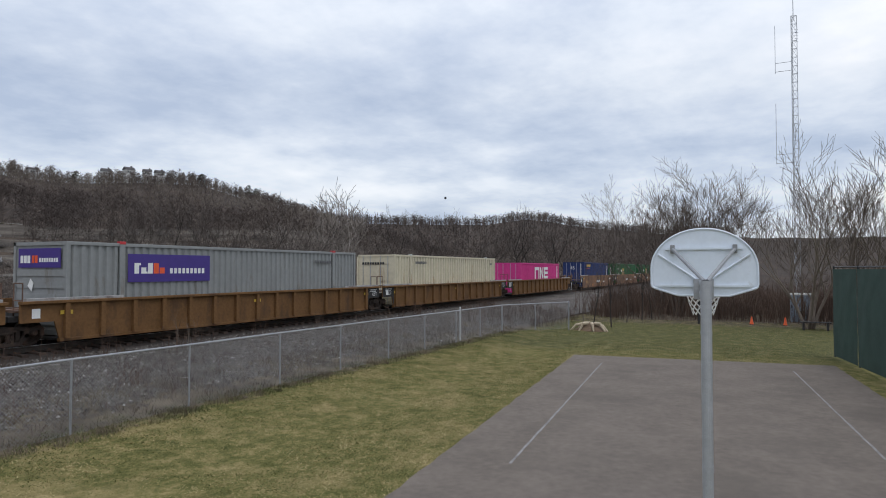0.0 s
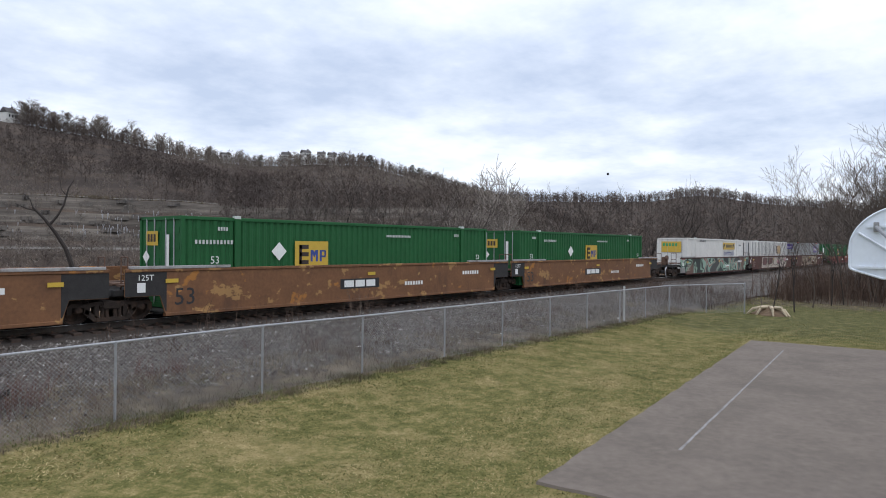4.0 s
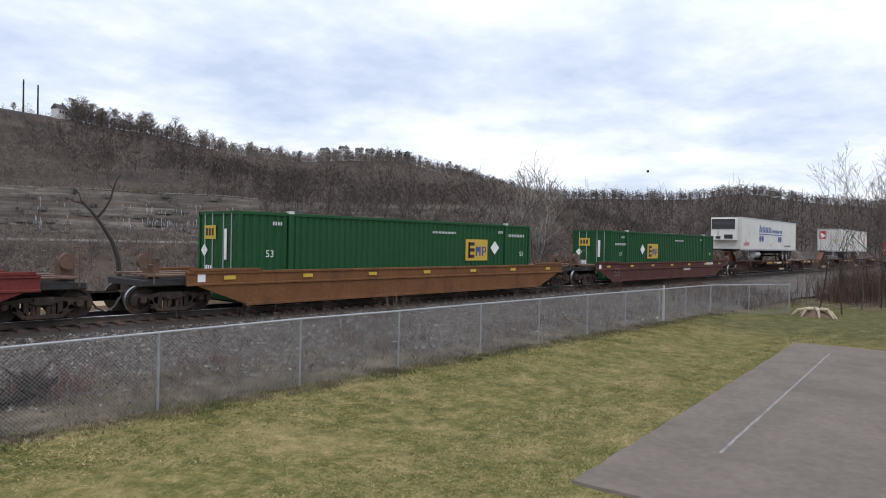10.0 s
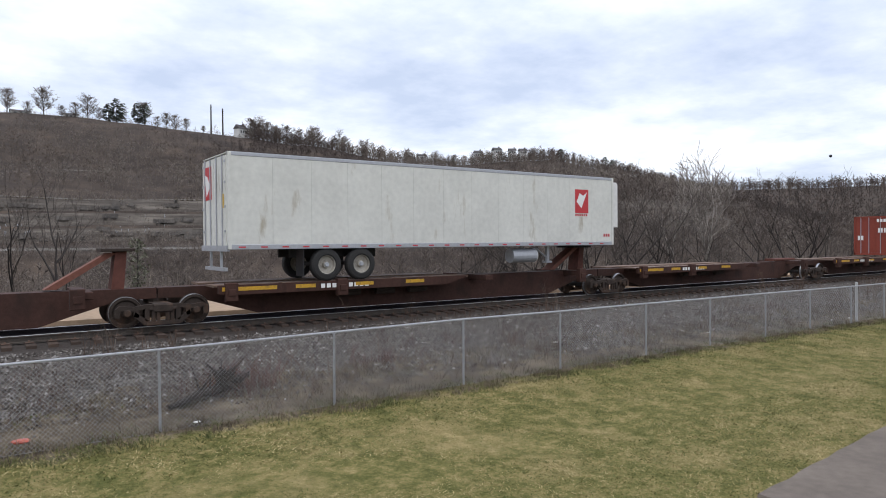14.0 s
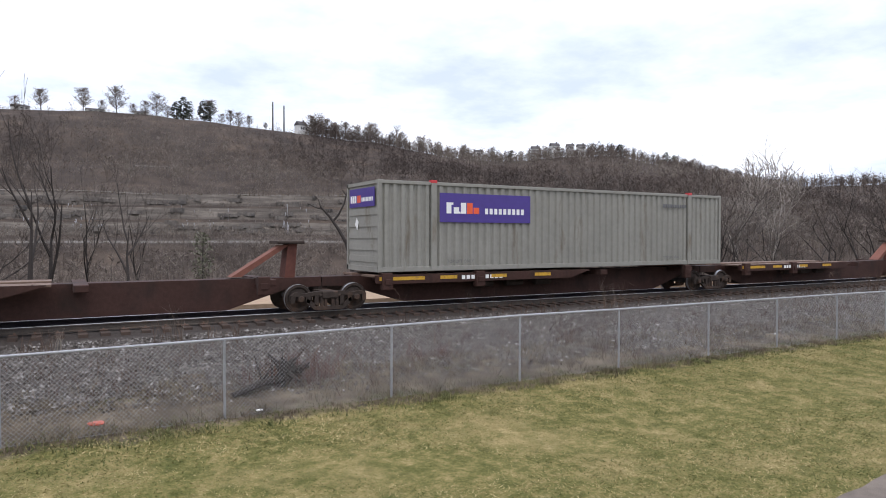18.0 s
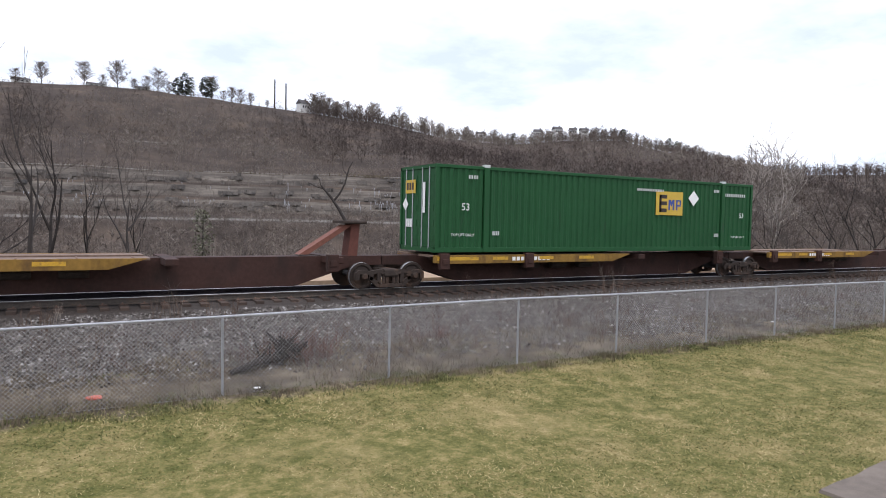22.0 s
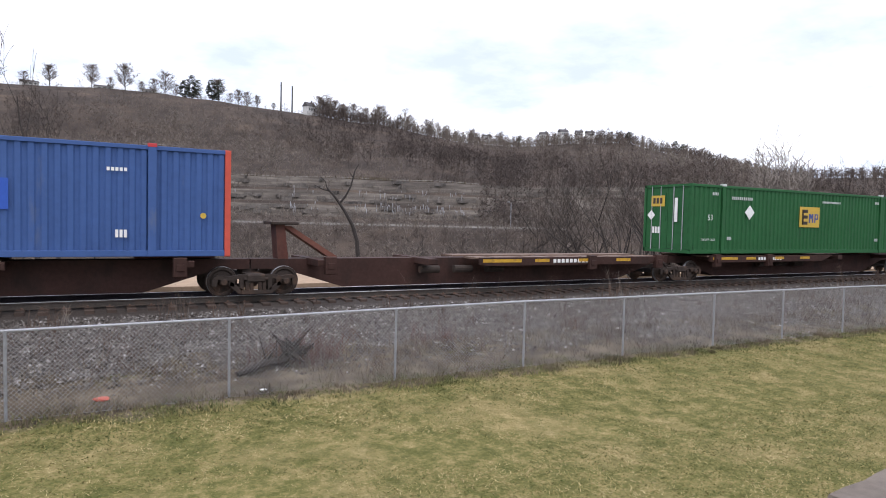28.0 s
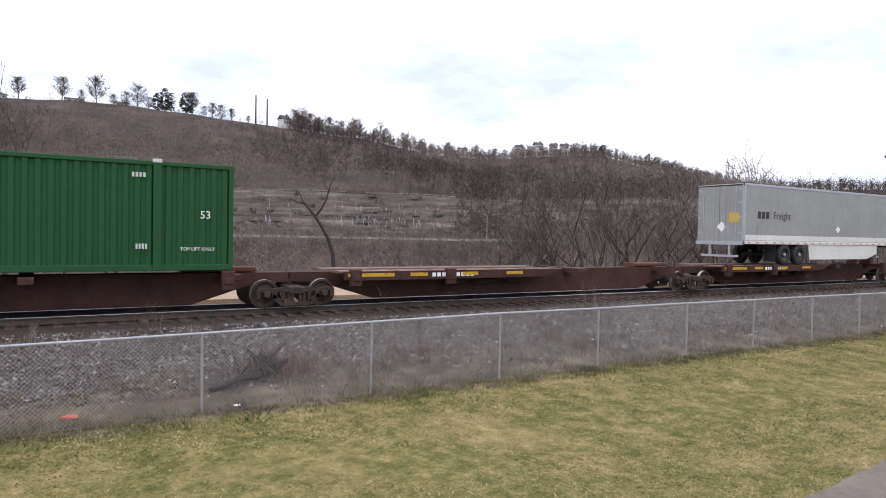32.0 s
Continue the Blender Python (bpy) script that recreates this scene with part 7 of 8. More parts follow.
    container("steel_container", "light green ribbed container with white hexagon logo", LIME, s=674.95, base=SPINE_BASE, decor=hub_decor, door=False)
    container("steel_container", EMPL, GREEN2, s=693.7, base=SPINE_BASE, decor=emp_decor(5.2, 4.1, True, 0.52, num_x=0.45))
    trailer("light grey semi-trailer with dark lettering and side skirt", 732.9, SILVER, nose="right", wheels=(3.3, 4.55), skirt=WHITE2, decor=freight_decor)


SILVER = paint("light_grey_trailer_skin", (0.29, 0.298, 0.282), (0.23, 0.22, 0.2), 0.15)
DUSTGREY = paint("dusty_grey_trailer_skin", (0.30, 0.29, 0.25), (0.24, 0.22, 0.17), 0.25)
CREAM2 = paint("dirty_cream_panel", (0.60, 0.57, 0.48), (0.38, 0.32, 0.22), 0.22)
consist()


# ---- bare trees ----
def grow(seed, height, trunk_r, spread=0.5, stems=1, levels=5, lean=(0, 0), first=0.3, kids=(3, 4), droop=0.0, up=0.25, rmin=0.006):
    """Limbs and twigs of a leafless tree as two lists of tapered sections."""
    rng = random.Random(seed)
    wood, twigs = Geo(), Geo()

    def limb(p, d, ln, r, lv):
        steps = 4 if lv < 2 else 3
        pts, q, dd = [p], p.copy(), d.copy()
        for i in range(steps):
            dd = (dd + Vector((rng.uniform(-1, 1), rng.uniform(-1, 1), rng.uniform(-0.6, 0.9))) * 0.17 + Vector((0, 0, up * 0.25 - droop * lv * 0.06))).normalized()
            q = q + dd * (ln / steps)
            pts.append(q.copy())
        for i in range(steps):
            thin = 0.62 if lv else 0.9
            r0, r1 = r * (1 - thin * i / steps), r * (1 - thin * (i + 1) / steps)
            g = wood if lv < 3 else twigs
            g.tube(pts[i], pts[i + 1], max(r0, rmin), max(r1, rmin * 0.8), n=7 if lv == 0 else (5 if lv == 1 else 3), caps=False)
        if lv >= levels - 1:
            return
        n = rng.randint(*kids) + (1 if lv == 0 else 0) + (1 if lv == levels - 2 else 0)
        for k in range(n):
            f = first + (1 - first) * (k + rng.uniform(0.2, 1.0)) / n if lv == 0 else 0.25 + 0.75 * (k + rng.uniform(0, 1)) / n
            f = min(f, 0.99)
            j = min(int(f * steps), steps - 1)
            o = pts[j].lerp(pts[j + 1], f * steps - j)
            side = (pts[j + 1] - pts[j]).normalized()
            a = rng.uniform(0, 2 * math.pi)
            perp = side.orthogonal().normalized()
            perp = perp * math.cos(a) + side.cross(perp) * math.sin(a)
            nd = (side * (1 - spread * 0.55) + perp * spread * rng.uniform(0.8, 1.3) + Vector((0, 0, up))).normalized()
            limb(o, nd, ln * rng.uniform(0.48, 0.72) * (1 - 0.25 * f if lv == 0 else 1), r * (1 - 0.6 * f) * 0.62, lv + 1)

    for s in range(stems):
        a = 2 * math.pi * s / max(stems, 1) + rng.uniform(-0.4, 0.4)
        k = 0.0 if stems == 1 else rng.uniform(0.18, 0.42)
        d = Vector((math.cos(a) * k + lean[0], math.sin(a) * k + lean[1], 1)).normalized()
        limb(Vector((0.12 * math.cos(a) * (stems > 1), 0.12 * math.sin(a) * (stems > 1), -0.2)), d, height * rng.uniform(0.55, 0.68) * (1 if s == 0 else rng.uniform(0.7, 1)), trunk_r * (1 if stems == 1 else 0.7), 0)
    return wood, twigs


TREES = {}


def tree(x, y, h, seed, label, wood="bark", twig="twig", z=None, group="", name="bare_tree", rz=0.0, **kw):
    key = (seed, wood, twig, tuple(sorted(kw.items())))
    if key not in TREES:
        w, t = grow(seed, 10.0, kw.pop("r", 0.16), **kw)
        TREES[key] = (w.mesh("trunk", M[wood]), t.mesh("crown", M[twig]))
    w, t = TREES[key]
    ob = thing(name, x, y, land(x, y) if z is None else z, label, "tree", group)
    ob.rotation_euler = (0, 0, rz)
    k = h / 10.0
    for nm, me in (("trunk", w), ("crown", t)):
        c = new(nm, me)
        c.parent, c.scale = ob, (k, k, k)
    return ob


def polar(az, d):
    return -0.4 + d * math.cos(radians(az)), -1.55 + d * math.sin(radians(az))


def plant():
    rng = random.Random(11)
    # multi-stemmed trees beyond the court
    for az, d, h, sd in ((7.6, 55, 10.4, 21), (6.2, 52, 11.4, 22), (4.6, 53, 11.6, 23), (3.0, 55, 11.0, 24)):
        x, y = polar(az, d)
        tree(x, y, h, sd, "bare multi-stemmed tree with fine grey-brown twigs", "bark", "twig", rz=rng.uniform(0, 6), group="trees beyond the court", stems=4, levels=5, spread=0.58, r=0.12, first=0.2, kids=(3, 5), rmin=0.009, up=0.2)
    for az, d, h, sd, st in ((-3.1, 44, 9.9, 34, 6), (-6.6, 45, 10.0, 36, 5), (-9.6, 44, 9.4, 35, 4)):
        x, y = polar(az, d)
        tree(x, y, h, sd, "bare vase-shaped tree with tan limbs by the lawn", "bark_tan", "twig", rz=rng.uniform(0, 6), group="trees by the mast", stems=st, levels=5, spread=0.5, r=0.15, first=0.3, kids=(3, 4), rmin=0.010, up=0.22)
    # saplings at the end of the fence
    for az, d, h, sd in ((12.9, 40.5, 5.2, 41), (11.4, 41, 6.0, 43), (10.2, 45, 5.8, 44), (9.0, 47, 5.6, 43), (13.6, 43, 4.2, 44), (8.2, 48, 5.2, 41)):
        x, y = polar(az, d)
        tree(x, y, h, sd, "thin leafless sapling in brush at the fence's end", "bark_dark" if sd % 2 else "bark", "twig", rz=rng.uniform(0, 6), group="saplings by the fence", name="sapling", levels=4, spread=0.35, r=0.075, first=0.25, kids=(3, 5))
    # trees in the valley behind the railway
    for az, d, h, sd in ((54.5, 68, 10.5, 51), (52.2, 64, 12.0, 54), (49.6, 66, 13.0, 52), (47.2, 64, 14.0, 53), (45.0, 68, 15.0, 54), (42.6, 70, 15.0, 51), (40.4, 76, 16.0, 52), (38.2, 80, 16.0, 53), (36.0, 84, 15.0, 54), (33.0, 88, 14.5, 51), (30.0, 84, 13.4, 52), (27.6, 80, 13.4, 54), (25.0, 86, 13.0, 53), (22.0, 88, 13.0, 51), (19.0, 92, 12.5, 52), (15.5, 95, 12.5, 53), (17.2, 90, 11.5, 54),
                         (96.0, 60, 13.0, 53), (63.0, 80, 8.0, 52), (58.0, 84, 9.5, 51), (76.5, 78, 8.0, 53)):
        x, y = polar(az, d)
        tree(x, y, h * (1.06 if 41 < az < 56 else 0.98), sd, "dark spreading leafless tree in the valley behind the railway", "bark_dark", "twig_dark", rz=rng.uniform(0, 6), group="trees behind the railway", levels=5, spread=0.7, r=0.22, stems=2, first=0.14, kids=(3, 4), rmin=0.010)
    for az, d, h, sd in ((34.4, 92, 19.5, 61), (37.2, 95, 19.5, 62)):
        x, y = polar(az, d)
        tree(x, y, h, sd, "tall bare sycamore with pale upper limbs", "bark_pale", "twig_pale", group="sycamores behind the railway", levels=5, spread=0.74, r=0.17, first=0.4, kids=(4, 5), rmin=0.016, up=0.24)
    for az, d, h, sd, lean in ((91.8, 56, 19.0, 74, (0.06, 0)), (89.8, 58, 18.0, 75, (-0.05, 0)), (88.0, 62, 13.0, 76, (0.12, 0)), (85.8, 58, 16.0, 77, (0.2, 0)), (83.9, 64, 11.0, 76, (-0.1, 0))):
        x, y = polar(az, d)
        tree(x, y, h, sd, "dark bare tree with crooked limbs behind the railway", "bark_dark", "twig_dark", rz=0.0, group="crooked trees behind the railway", levels=5, spread=0.5, r=0.15, stems=1, lean=lean, first=0.42, kids=(2, 3), rmin=0.008)
    # leaning half-dead tree: a bent trunk with one side limb
    x, y = polar(68.2, 70)
    sn = thing("leaning_snag", x, y, land(x, y), "dark leaning half-dead tree behind the railway", "tree")
    side = Vector((-math.sin(radians(68.2)), math.cos(radians(68.2)), 0))

    def at(u, z):
        return side * u + Vector((0, 0, z))

    def bent(name, pts, r0, r1):
        g = Geo()
        for i, (p, q) in enumerate(zip(pts, pts[1:])):
            f0, f1 = i / (len(pts) - 1), (i + 1) / (len(pts) - 1)
            g.tube(at(*p), at(*q), r0 + (r1 - r0) * f0, r0 + (r1 - r0) * f1, n=7)
        part(name, g, M["bark_dark"], sn)

    bent("trunk", [(-0.3, -0.4), (-0.5, 2.5), (-0.2, 6.0), (0.3, 7.6), (1.1, 9.0), (2.0, 10.3), (2.9, 11.3)], 0.28, 0.1)
    bent("limb", [(1.6, 9.8), (1.0, 10.6), (0.5, 11.6), (0.1, 13.2), (-0.3, 13.9)], 0.13, 0.04)
    bent("limb", [(2.6, 11.0), (3.4, 11.2), (4.2, 11.6)], 0.08, 0.03)
    bent("limb", [(2.9, 11.3), (3.1, 12.0), (3.6, 12.5)], 0.06, 0.02)
    bent("limb", [(0.2, 12.4), (0.7, 13.0), (0.8, 13.9)], 0.05, 0.015)
    x, y = polar(80.0, 66)
    iv = thing("ivy_shrub", x, y, land(x, y), "dark green ivy climbing a dead shrub behind the railway", "shrub")
    part("stem", Geo().tube((0, 0, -0.3), (0.15, 0.1, 8.4), 0.14, 0.04, n=7), M["bark_dark"], iv)
    r2, g = np.random.default_rng(77), Geo()
    for i in range(480):
        f, a = r2.uniform(0.1, 1), r2.uniform(0, 6.283)
        rad = (0.25 + 0.75 * math.sin(math.pi * min(1, f * 0.8 + 0.1))) * r2.uniform(0.3, 1.1)
        c = Vector((rad * math.cos(a), rad * math.sin(a), 3.4 + 5.2 * f))
        u, w = Vector(r2.normal(0, 0.11, 3)), Vector(r2.normal(0, 0.11, 3))
        g.add([tuple(c), tuple(c + u), tuple(c + u + w), tuple(c + w)], [(0, 1, 2, 3)])
    part("leaves", g, M["ivy"], iv, "small dark evergreen leaves")


plant()


# ---- brush, weeds and grass ----
def stalks(name, label, category, spots, h, n, spread, m, seed, width=0.012, bend=0.5):
    """Thin standing stems, a triangle or two each, round the given spots."""
    rng = np.random.default_rng(seed)
    g = Geo()
    for (x, y, k) in spots:
        for i in range(n):
            a, r = rng.uniform(0, 6.283), spread * math.sqrt(rng.uniform(0, 1)) * k
            px, py = x + r * math.cos(a), y + r * math.sin(a)
            hh = h * k * rng.uniform(0.45, 1.1)
            dx, dy = rng.normal(0, bend * 0.45, 2) * hh
            t = rng.uniform(0, 6.283)
            wx, wy = width * math.cos(t), width * math.sin(t)
            z = land(px, py) if py < 10.9 or py > 23.4 or px > 40 else bank(py)
            m1 = (px + dx * 0.35, py + dy * 0.35, z + hh * 0.55)
            g.add([(px - wx, py - wy, z - 0.03), (px + wx, py + wy, z - 0.03), (m1[0] + wx * 0.7, m1[1] + wy * 0.7, m1[2]), (m1[0] - wx * 0.7, m1[1] - wy * 0.7, m1[2]), (px + dx, py + dy, z + hh)], [(0, 1, 2, 3), (3, 2, 4)])
            if h > 1.0:
                for s in range(3):
                    f = rng.uniform(0.3, 0.9)
                    bx, by, bz = px + dx * f, py + dy * f, z + hh * f
                    ex, ey, ez = bx + rng.normal(0, 0.28) * hh, by + rng.normal(0, 0.28) * hh, bz + rng.uniform(0.05, 0.35) * hh
                    g.add([(bx - wx * 0.6, by - wy * 0.6, bz), (bx + wx * 0.6, by + wy * 0.6, bz), (ex, ey, ez)], [(0, 1, 2)])
    return whole(name, g, m, label, category, kind="stuff")


BANK = [(10.75, 0.15), (12.0, 0.42), (13.8, 0.55), (15.0, 0.64), (16.2, 0.70), (17.1, 0.76), (17.55, 0.79), (17.85, 0.87), (20.4, 0.915), (23.4, 0.75)]


def bank(y):
    return lerp_list(BANK, y)


def island(name, cols, rough=0.9, patch=0.6, apart=0.45, drift=2.2):
    """Colour that differs from stem to stem."""
    m = bpy.data.materials.new(name)
    m.use_nodes = True
    nt = m.node_tree
    b = nt.nodes["Principled BSDF"]
    b.inputs["Roughness"].default_value = rough
    b.inputs["Specular IOR Level"].default_value = 0.15
    ge, r, co, n = nt.nodes.new("ShaderNodeNewGeometry"), nt.nodes.new("ShaderNodeValToRGB"), nt.nodes.new("ShaderNodeTexCoord"), nt.nodes.new("ShaderNodeTexNoise")
    n.inputs["Scale"].default_value, n.inputs["Detail"].default_value = patch, 6
    s = nt.nodes.new("ShaderNodeMath"); s.operation = "MULTIPLY_ADD"; s.inputs[1].default_value = apart
    nt.links.new(co.outputs["Object"], n.inputs["Vector"])
    k = nt.nodes.new("ShaderNodeMath"); k.operation = "MULTIPLY_ADD"; k.inputs[1].default_value, k.inputs[2].default_value = drift, 0.28 - 0.5 * drift + 0.5 * (0.45 - apart)
    nt.links.new(n.outputs[0], k.inputs[0])
    nt.links.new(ge.outputs["Random Per Island"], s.inputs[0]); nt.links.new(k.outputs[0], s.inputs[2])
    e = r.color_ramp.elements
    e[0].position, e[0].color = 0.0, (*cols[0], 1)
    e[1].position, e[1].color = 1.0, (*cols[-1], 1)
    for i, c in enumerate(cols[1:-1]):
        e.new((i + 1) / (len(cols) - 1)).color = (*c, 1)
    nt.links.new(s.outputs[0], r.inputs[0]); nt.links.new(r.outputs[0], b.inputs["Base Color"])
    return m


M["blades"] = island("lawn_blades", [(0.06, 0.078, 0.023), (0.125, 0.128, 0.041), (0.235, 0.2, 0.081), (0.44, 0.36, 0.185)], patch=1.6, apart=0.85, drift=2.0)
M["straw"] = island("dead_straw", [(0.075, 0.06, 0.042), (0.14, 0.112, 0.076), (0.26, 0.215, 0.15)])
M["bramble"] = island("bare_brambles", [(0.05, 0.036, 0.03), (0.10, 0.066, 0.05), (0.16, 0.115, 0.085)])
M["grass_green"] = island("fresh_weeds", [(0.07, 0.085, 0.032), (0.115, 0.125, 0.05), (0.19, 0.165, 0.085)])


def build_lawn():
    rng = np.random.default_rng(3)
    n, far = 430000, 170000
    x = np.concatenate([rng.uniform(-6, 36, n), rng.uniform(18, 47, far)])
    y = np.concatenate([10.35 - (rng.uniform(0, 1, n) ** 0.9) * 12.5, rng.uniform(-13, 10, far)])
    n += far
    keep = rng.uniform(0, 1, n) < np.where(np.arange(n) < n - far, np.clip((35 - x) / 14, 0, 1), np.clip((x - 18) / 14, 0, 1))
    rx, ry = x - CO.x, y - CO.y
    u, w = rx * CU.x + ry * CU.y, rx * CW.x + ry * CW.y
    keep &= ~((u > 0.02) & (u < 18.08) & (w > 0.02) & (w < 9.03))
    keep &= (np.hypot(x + 0.4, y + 1.5) > 2.5)
    x, y = x[keep], y[keep]
    n = len(x)
    h = rng.uniform(0.008, 0.032, n)
    a, b = rng.uniform(0, 6.283, n), rng.uniform(0, 6.283, n)
    wd, ln = rng.uniform(0.006, 0.012, n), rng.uniform(0.03, 0.08, n)
    z = np.array([0.25 * smooth(6.5, 10.4, q) for q in y])
    v = np.empty((n, 3, 3))
    v[:, 0] = np.stack([x - wd * np.cos(a), y - wd * np.sin(a), z - 0.005], 1)
    v[:, 1] = np.stack([x + wd * np.cos(a), y + wd * np.sin(a), z - 0.005], 1)
    v[:, 2] = np.stack([x + ln * np.cos(b), y + ln * np.sin(b), z + h], 1)
    me = bpy.data.meshes.new("grass_blades")
    me.from_pydata(v.reshape(-1, 3).tolist(), [], np.arange(3 * n).reshape(-1, 3).tolist())
    me.materials.append(M["blades"])
    tagged(new("lawn_grass", me), "short winter lawn grass, green mixed with straw", "grass", kind="stuff")


build_lawn()


def stones():
    """Loose ballast stones on the near bank."""
    rng = np.random.default_rng(21)
    n = 62000
    x = rng.uniform(-6, 46, n)
    y = 10.95 + 6.25 * rng.uniform(0, 1, n) ** 0.8
    s = rng.uniform(0.017, 0.042, n) * (1 + 0.5 * (rng.uniform(0, 1, n) > 0.93))
    z = np.interp(y, [p for p, _ in BANK], [q for _, q in BANK])
    base = np.array([(1, 0, -0.3), (0, 1, -0.3), (-1, 0, -0.3), (0, -1, -0.3), (0, 0, 0.75)], float)
    tri = np.array([(0, 1, 4), (1, 2, 4), (2, 3, 4), (3, 0, 4)])
    a = rng.uniform(0, 6.283, n)
    c, q = np.cos(a), np.sin(a)
    v = base[None] * (1 + rng.uniform(-0.4, 0.4, (n, 5, 3))) * s[:, None, None]
    vx = v[..., 0] * c[:, None] - v[..., 1] * q[:, None]
    vy = v[..., 0] * q[:, None] + v[..., 1] * c[:, None]
    v = np.stack([vx + x[:, None], vy + y[:, None], v[..., 2] + (z + 0.03 + rng.uniform(0, 0.06, n))[:, None]], 2)
    me = bpy.data.meshes.new("ballast_stones")
    me.from_pydata(v.reshape(-1, 3).tolist(), [], (tri[None] + 5 * np.arange(n)[:, None, None]).reshape(-1, 3).tolist())
    me.materials.append(M["stone"])
    tagged(new("ballast_stones", me), "loose grey crushed stones on the railway bank", "stones", kind="stuff")


M["stone"] = island("crushed_stones", [(0.028, 0.023, 0.02), (0.064, 0.055, 0.048), (0.11, 0.098, 0.088), (0.17, 0.155, 0.14), (0.38, 0.365, 0.345)], patch=7.0)
stones()


TRACKSIDE = ((2.1, 16.4, 1.0), (2.0, 16.5, 0.7), (-0.6, 16.2, 0.6), (-0.5, 16.1, 0.6), (3.5, 16.6, 0.45), (16.6, 16.6, 1.1), (17.0, 16.5, 1.0), (17.4, 16.6, 0.7), (24.5, 16.5, 0.8))


def scatter():
    rng = np.random.default_rng(8)
    f = lambda n, x0, x1, y0, y1, k0=0.6, k1=1.2: [(rng.uniform(x0, x1), rng.uniform(y0, y1), rng.uniform(k0, k1)) for _ in range(n)]
    stalks("fence_weeds", "straggling green weeds along the foot of the fence", "weeds", f(640, -6, 32, 9.75, 10.75) + f(260, -6, 32, 10.6, 12.0, 0.6, 1.3), 0.075, 16, 0.24, M["grass_green"], 1, 0.009, 2.2)
    stalks("dead_grass", "dead straw-coloured grass behind the fence", "dead grass", f(620, -7, 34, 10.4, 12.7) + f(350, -7, 34, 9.85, 10.5, 0.3, 0.7), 0.26, 16, 0.24, M["straw"], 2, 0.006, 1.0)
    stalks("dead_grass_bank", "thin dead grass tufts on the stone bank", "dead grass", f(200, -8, 60, 13.0, 17.0, 0.4, 1.0), 0.24, 10, 0.2, M["straw"], 3, 0.006, 0.9)
    stalks("brambles", "brown leafless brambles on the railway bank", "brambles", f(260, -6, 34, 10.9, 14.8, 0.3, 0.85), 0.7, 14, 0.5, M["bramble"], 4, 0.007, 1.4)
    stalks("tall_dead_weeds", "tall dead weed stalks beside the track", "weeds", f(34, 8, 46, 15.4, 17.0, 0.5, 1.0) + f(12, -4, 9, 15.4, 16.8, 0.4, 0.7), 1.3, 9, 0.35, M["bramble"], 5, 0.008, 0.45)
    stalks("brush_thicket", "brown leafless brush beyond the lawn", "brush", f(430, 47, 66, -16, 10.5, 0.5, 1.25), 2.5, 22, 1.3, M["bramble"], 6, 0.016, 0.45)
    stalks("fence_end_brush", "dark leafless brush behind the fence corner", "brush", f(70, 33.5, 48, 9.6, 15, 0.4, 0.8), 1.7, 16, 0.9, M["bramble"], 7, 0.012, 0.7)
    stalks("far_bank_grass", "tall tan dead grass beyond the railway", "dead grass", f(700, -40, 110, 27.5, 32, 0.7, 1.3), 1.0, 12, 0.9, M["straw"], 9, 0.02, 0.35)
    stalks("valley_brush", "grey-brown leafless saplings filling the valley", "brush", f(900, -60, 130, 40, 92, 0.6, 1.2), 5.0, 9, 2.2, M["hillwood"], 10, 0.04, 0.22)
    stalks("pale_saplings", "pale tan saplings standing in dead grass beyond the railway", "brush", f(900, -40, 110, 32, 60, 0.5, 1.15), 4.2, 7, 1.6, M["sapling"], 14, 0.022, 0.16)
    stalks("root_sprouts", "reddish bare sprouts round the fallen branch", "sprouts", [(3.75 + rng.normal(0, 0.4), 12.1 + rng.normal(0, 0.25), rng.uniform(0.6, 1.1)) for _ in range(26)] + [(7.2 + rng.normal(0, 0.3), 12.6, rng.uniform(0.5, 0.9)) for _ in range(8)], 0.75, 12, 0.3, M["sprout"], 16, 0.006, 0.7)
    stalks("track_saplings", "pale thin saplings rooted in the stones by the track", "saplings", [(x, y, k) for x, y, k in TRACKSIDE], 1.25, 4, 0.12, M["sapling"], 17, 0.008, 0.35)
    r2 = random.Random(5)
    fb = thing("fallen_branch", 0, 0, 0, "dark fallen branch lying in dead weeds", "branch")
    p = Vector((2.3, 11.42, 0.42))
    for k in range(6):
        q = p + Vector((0.21, r2.uniform(0.02, 0.13), r2.uniform(-0.02, 0.05)))
        part("limb_piece", Geo().tube(p, q, 0.05 + 0.009 * k, 0.059 + 0.009 * k, n=7), M["bark_dark"], fb)
        if k > 1:
            for j in range(3):
                part("side_branch", Geo().tube(q, q + Vector((r2.uniform(-0.2, 0.5), r2.uniform(-0.4, 0.4), r2.uniform(0.1, 0.6))), 0.022, 0.006, n=5), M["bark_dark"], fb)
        p = q
    for j in range(26):
        a = r2.uniform(0, 6.28)
        o = p + Vector((r2.uniform(-0.2, 0.15), r2.uniform(-0.12, 0.12), r2.uniform(-0.08, 0.12)))
        part("root_end", Geo().tube(o, o + Vector((0.45 * math.cos(a), 0.4 * math.sin(a), r2.uniform(-0.25, 0.45))) * r2.uniform(0.4, 0.95), r2.uniform(0.05, 0.11), 0.015, n=6), M["bark_dark"], fb)


